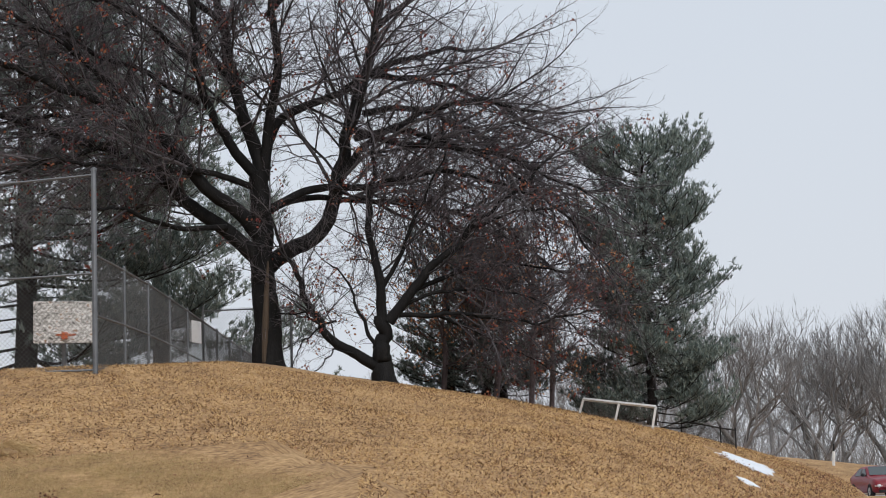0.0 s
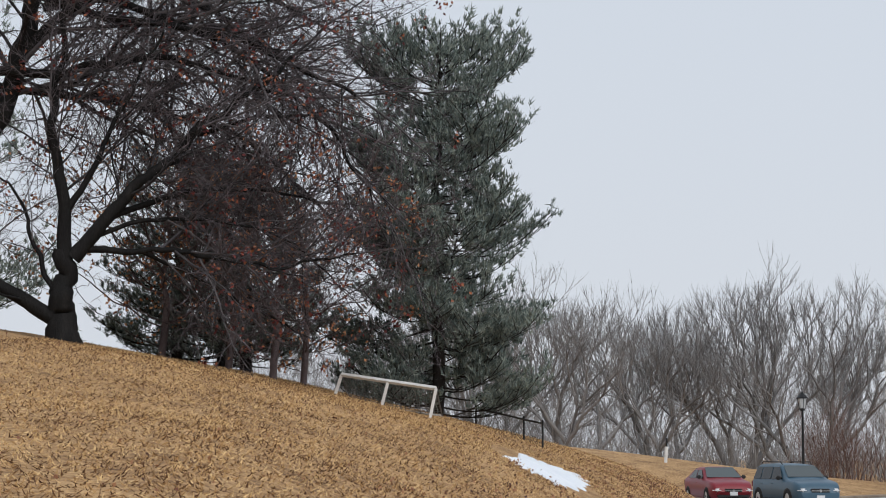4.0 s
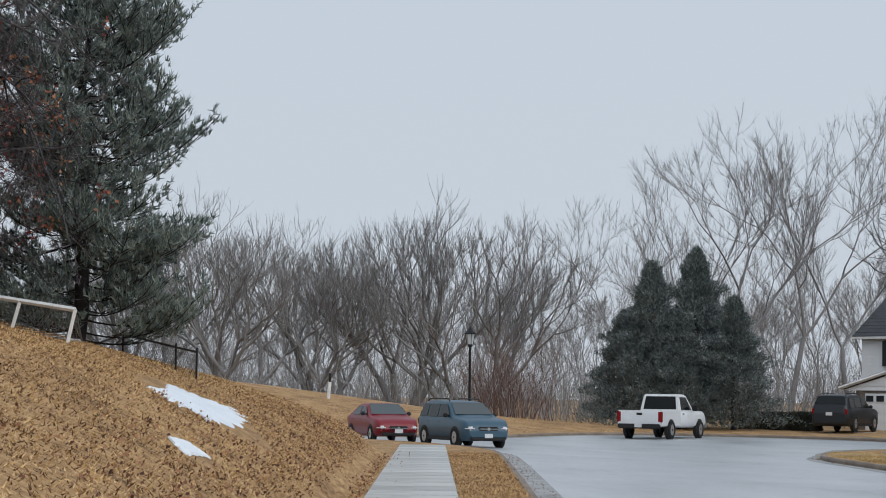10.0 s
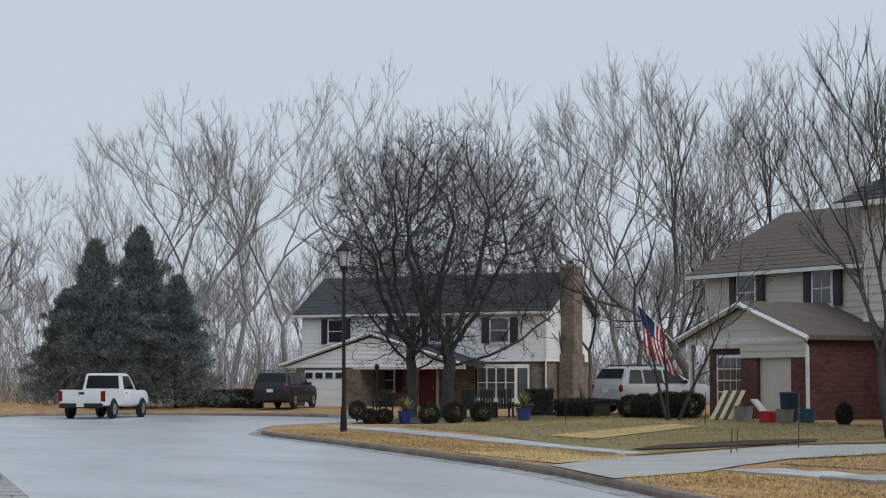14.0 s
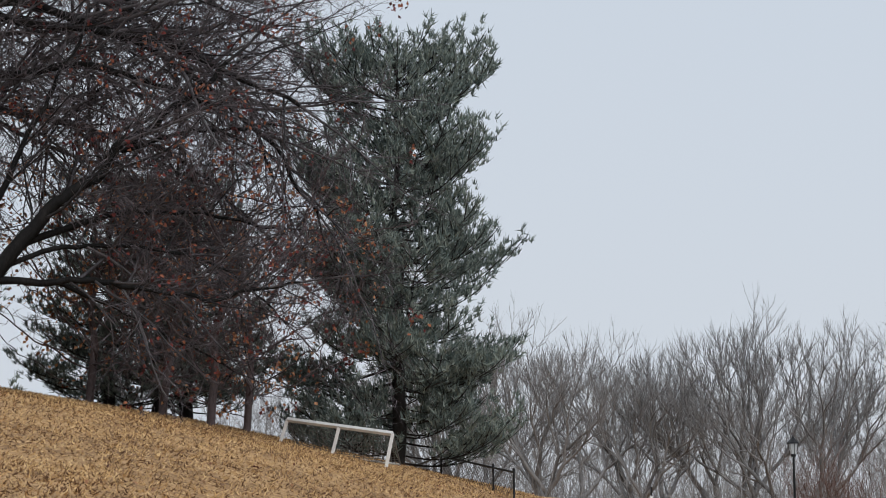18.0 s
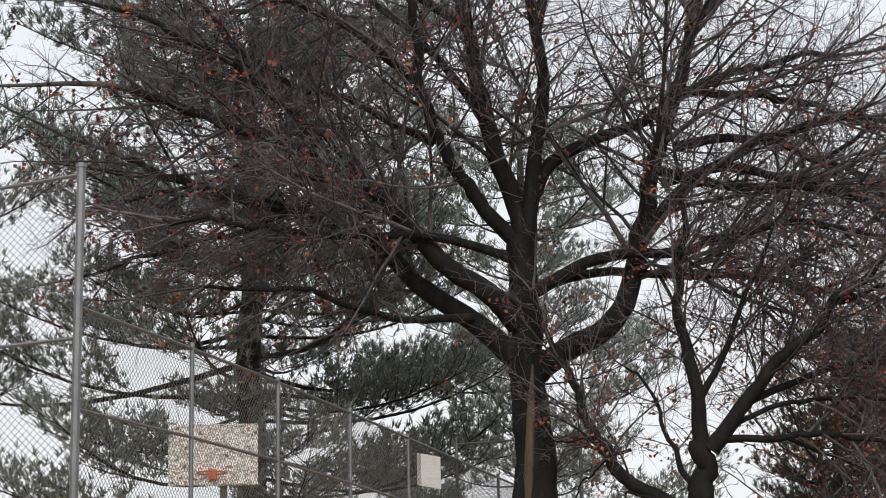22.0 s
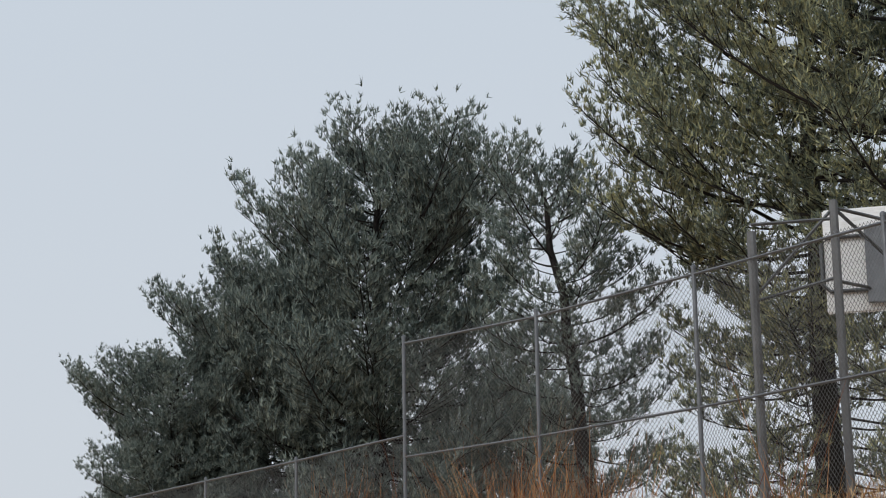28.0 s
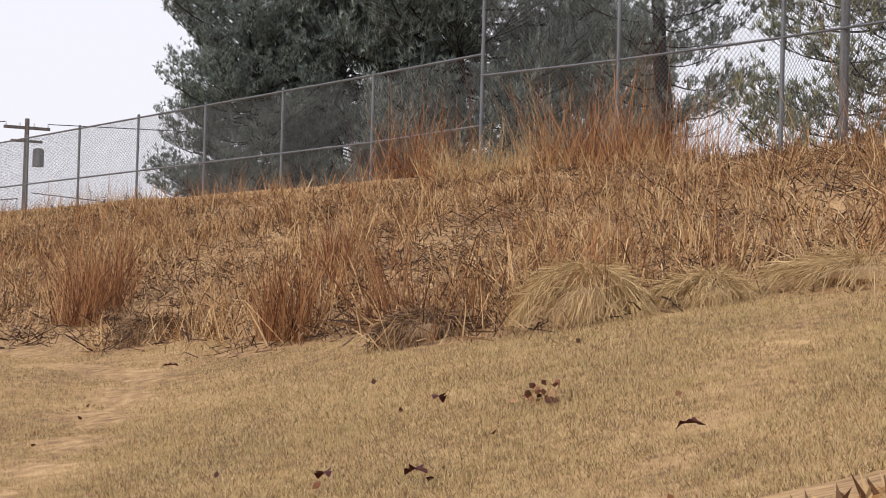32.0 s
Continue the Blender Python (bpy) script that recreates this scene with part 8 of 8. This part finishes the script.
def mound(at, r, h, mat, label, seed, name="grass_mound"):
    """A slumped tussock, its blades combed over and down."""
    R = np.random.RandomState(seed)
    n = 2000
    a, k = R.uniform(0, 6.28, n), R.uniform(0, 1, n) ** 0.7
    phi = 0.1 + 1.35 * k
    lump = 1 + 0.25 * np.sin(3 * a + seed) + 0.15 * np.sin(7 * a)
    base = np.stack([r * lump * np.sin(phi) * np.cos(a), r * lump * np.sin(phi) * np.sin(a), h * np.cos(phi) + 0.01], 1)
    w = np.stack([r * np.cos(phi) * np.cos(a), r * np.cos(phi) * np.sin(a), -h * np.sin(phi)], 1)
    w = w / np.linalg.norm(w, axis=1)[:, None] + np.stack([np.sin(phi) * np.cos(a), np.sin(phi) * np.sin(a), np.cos(phi)], 1) * 0.3 + R.normal(0, 0.42, (n, 3))
    w /= np.linalg.norm(w, axis=1)[:, None]
    co, tris = ribbons(base, w, R.uniform(0.25, 0.8, n) * r, R.uniform(0.0015, 0.003, n), R.uniform(0.0, 0.5, n), R)
    ob = thing(name, hill(*at), label, "tall grass", "grass mounds")
    soft(part("blade_mass", fast_mesh("blade_mass", co, tris, mat), None, ob))
    core = bmesh.new()
    bmesh.ops.create_icosphere(core, subdivisions=2, radius=1.0, matrix=Matrix.Translation((0, 0, 0.0)) @ Matrix.Diagonal((r * 0.62, r * 0.62, h * 0.6, 1)))
    part("thatch", core, M_MAT, ob)


mound((-10.15, 8.75), 0.34, 0.34, M_STRAW, "slumped pale straw tussock at the foot of the bank", 1)
mound((-9.75, 9.35), 0.25, 0.17, M_STRAW, "low pale straw tussock", 2)
mound((-9.2, 10.1), 0.45, 0.13, M_STRAW, "flattened yellowish straw tussock at the edge of the lawn", 3)
mound((-15.4, 8.35), 0.3, 0.16, M_MAT, "dark flattened tussock at the foot of the bank", 4)
mound((-11.3, 8.4), 0.32, 0.14, M_MAT, "dark flattened tussock with broken stems", 5)
for k, (x, y, tall) in enumerate(((-13.1, 8.35, 0.85), (-12.6, 8.9, 0.7), (-17.6, 8.6, 0.75), (-18.4, 9.2, 0.8), (-11.8, 10.0, 0.6), (-16.2, 10.5, 0.7))):
    f = np.array([[x, y, float(ground_z(x, y))]] * 3)
    tussocks("russet_tussock", f, 90, tall, 0.22, 0.004, M_RUSSET, "dense russet tussock standing up from the bank", 0.15, 0.11)

# fallen leaves
M_LEAF = material("fallen_brown_leaves", ((0.07, 0.028, 0.018), (0.18, 0.074, 0.042), (0.34, 0.17, 0.09)), 2, 0.8, island=0.8)


def litter(name, feet, size, label, seed):
    g = random.Random(seed)
    spots = [Vector(p) + Vector((0, 0, 0.045)) for p in feet]
    return soft(tagged(new(name, scraps(name, spots, size, 1, g, M_LEAF, 0)), label, "leaves"))


def oak_leaf(seed, size):
    """One lobed, curled leaf."""
    g = random.Random(seed)
    bm = bmesh.new()
    rim, mid = [], []
    for i in range(7):
        u = i / 6
        w = size * (0.5 * math.sin(math.pi * (0.08 + 0.88 * u)) * (1.0 if i % 2 else 0.45))
        z = 0.35 * size * math.sin(2.6 * u + g.uniform(-0.3, 0.3))
        mid.append(bm.verts.new((size * (u - 0.5) * 1.5, 0, z)))
        rim.append([bm.verts.new((size * (u - 0.5) * 1.5 + 0.08 * size, s * w, z + w * g.uniform(0.2, 0.7))) for s in (1, -1)])
    for i in range(6):
        bm.faces.new((mid[i], mid[i + 1], rim[i + 1][0], rim[i][0]))
        bm.faces.new((mid[i + 1], mid[i], rim[i][1], rim[i + 1][1]))
    return bm


def leafy_zone(x, y):
    u = -0.968 * (x + 0.33) + 0.25 * y
    return walk_side(x, y) & no_snow(x, y) & (GR.rand(len(x)) < np.clip(1.2 - u / 4.5, 0.05, 1) * clumped(x, y) ** 1.5) & (x > -9)


litter("leaf_litter", scatter(15000, -9, 9.5, 2, 46, leafy_zone), 0.042, "scattered brown oak leaves on the slope", 8)
litter("leaf_litter", scatter(40000, 0, 11.5, 14, 48, lambda x, y: walk_side(x, y) & no_snow(x, y) & (GR.rand(len(x)) < np.clip(1.1 - (-0.968 * (x + 0.33) + 0.25 * y) / 3.0, 0, 1) * (0.35 + 0.65 * clumped(1.6 * x, 1.3 * y)))), 0.048, "drift of red-brown leaves along the foot of the slope", 12)
litter("gutter_litter", np.concatenate([verge_blades(offset(ROAD_L, 0.04)[40:80], offset(ROAD_L, 0.42)[40:80], 350) - np.array((0, 0, 0.15)), verge_blades(offset(ROAD_R, -0.3)[42:70], offset(ROAD_R, -0.03)[42:70], 260) - np.array((0, 0, 0.15)),
                                         verge_blades(WALK_R[44:], KERB_L[44:], 420), verge_blades(WALK_R[44:] - np.array((1.5, 0)), WALK_R[44:] - np.array((1.0, 0)), 110)]), 0.04, "wet brown leaves in the gutters and on the verge", 21)
litter("leaf_litter", scatter(60, -18, -4, 4.4, 8.5, lambda x, y: ~in_bank(x, y)), 0.035, "a few brown leaves on the mown lawn", 9)
for x, y in ((-8.29, 6.55), (-6.49, 6.49), (-7.36, 5.45), (-6.95, 5.6), (-12.98, 7.38), (0.04, 20.4)):
    ob = thing("fallen_leaf", (x, y, float(ground_z(x, y)) + 0.05), "dark red curled oak leaf lying on the lawn", "leaf", "fallen leaves", turn=50 * x)
    part("blade", oak_leaf(int(10 * abs(x)), 0.075), M_REDLEAF, ob)
ob = thing("leaf_heap", hill(-7.84, 6.79, 0.03), "small dark heap of wet leaves on the lawn", "leaves")
soft(part("leaf_mass", scraps("leaf_mass", [Vector((0.02 * i - 0.12, 0.02 * math.sin(i), 0)) for i in range(12)], 0.035, 4, random.Random(3), M_LEAF, 0), None, ob))
soft(ob)


# ---- utility pole and wires beyond the bank ----
M_POLE = material("weathered_pole_wood", ((0.09, 0.08, 0.075), (0.16, 0.145, 0.135)), 3, 0.9, 0.3, 30)
px_, py_ = -85.5, 33.0
up = thing("utility_pole", (px_, py_, float(ground_z(px_, py_))), "grey wooden utility pole with a crossarm and transformer", "utility pole")
topz = 9.6 - float(ground_z(px_, py_))
part("pole", tube([(0, 0, -0.3), (0, 0, topz)], [0.16, 0.11], 8), M_POLE, up)
part("crossarm", box(0.12, 2.2, 0.14, (0, 0, topz - 0.5), 0.01), M_POLE, up)
part("crossarm", box(0.12, 1.5, 0.12, (0, 0, topz - 1.1), 0.01), M_POLE, up)
part("transformer", tube([(0.1, 0.55, topz - 2.2), (0.1, 0.55, topz - 1.4), (0.1, 0.55, topz - 1.33)], [0.26, 0.26, 0.12], 12), M_GALV, up, "grey transformer can")
for k in (-1.0, -0.35, 0.35, 1.0):
    part("insulator", tube([(0, k, topz - 0.36), (0, k, topz - 0.2)], [0.05, 0.03], 6), M_PLATE, up)
for y0, z0, x1, y1, z1 in ((-1.0, topz - 0.2, -60, -60, 2.0), (1.0, topz - 0.2, 60, 70, 1.5), (0.3, topz - 3.4, 50, 40, -1.6), (-0.3, topz - 3.7, -50, -60, -2)):
    pts = [(x1 * i / 8, y0 + (y1 - y0) * i / 8, z0 + z1 * i / 8 - 3.0 * math.sin(math.pi * i / 16)) for i in range(9)]
    part("wire", tube(pts, 0.02, 4), M_BLACKIRON, up)
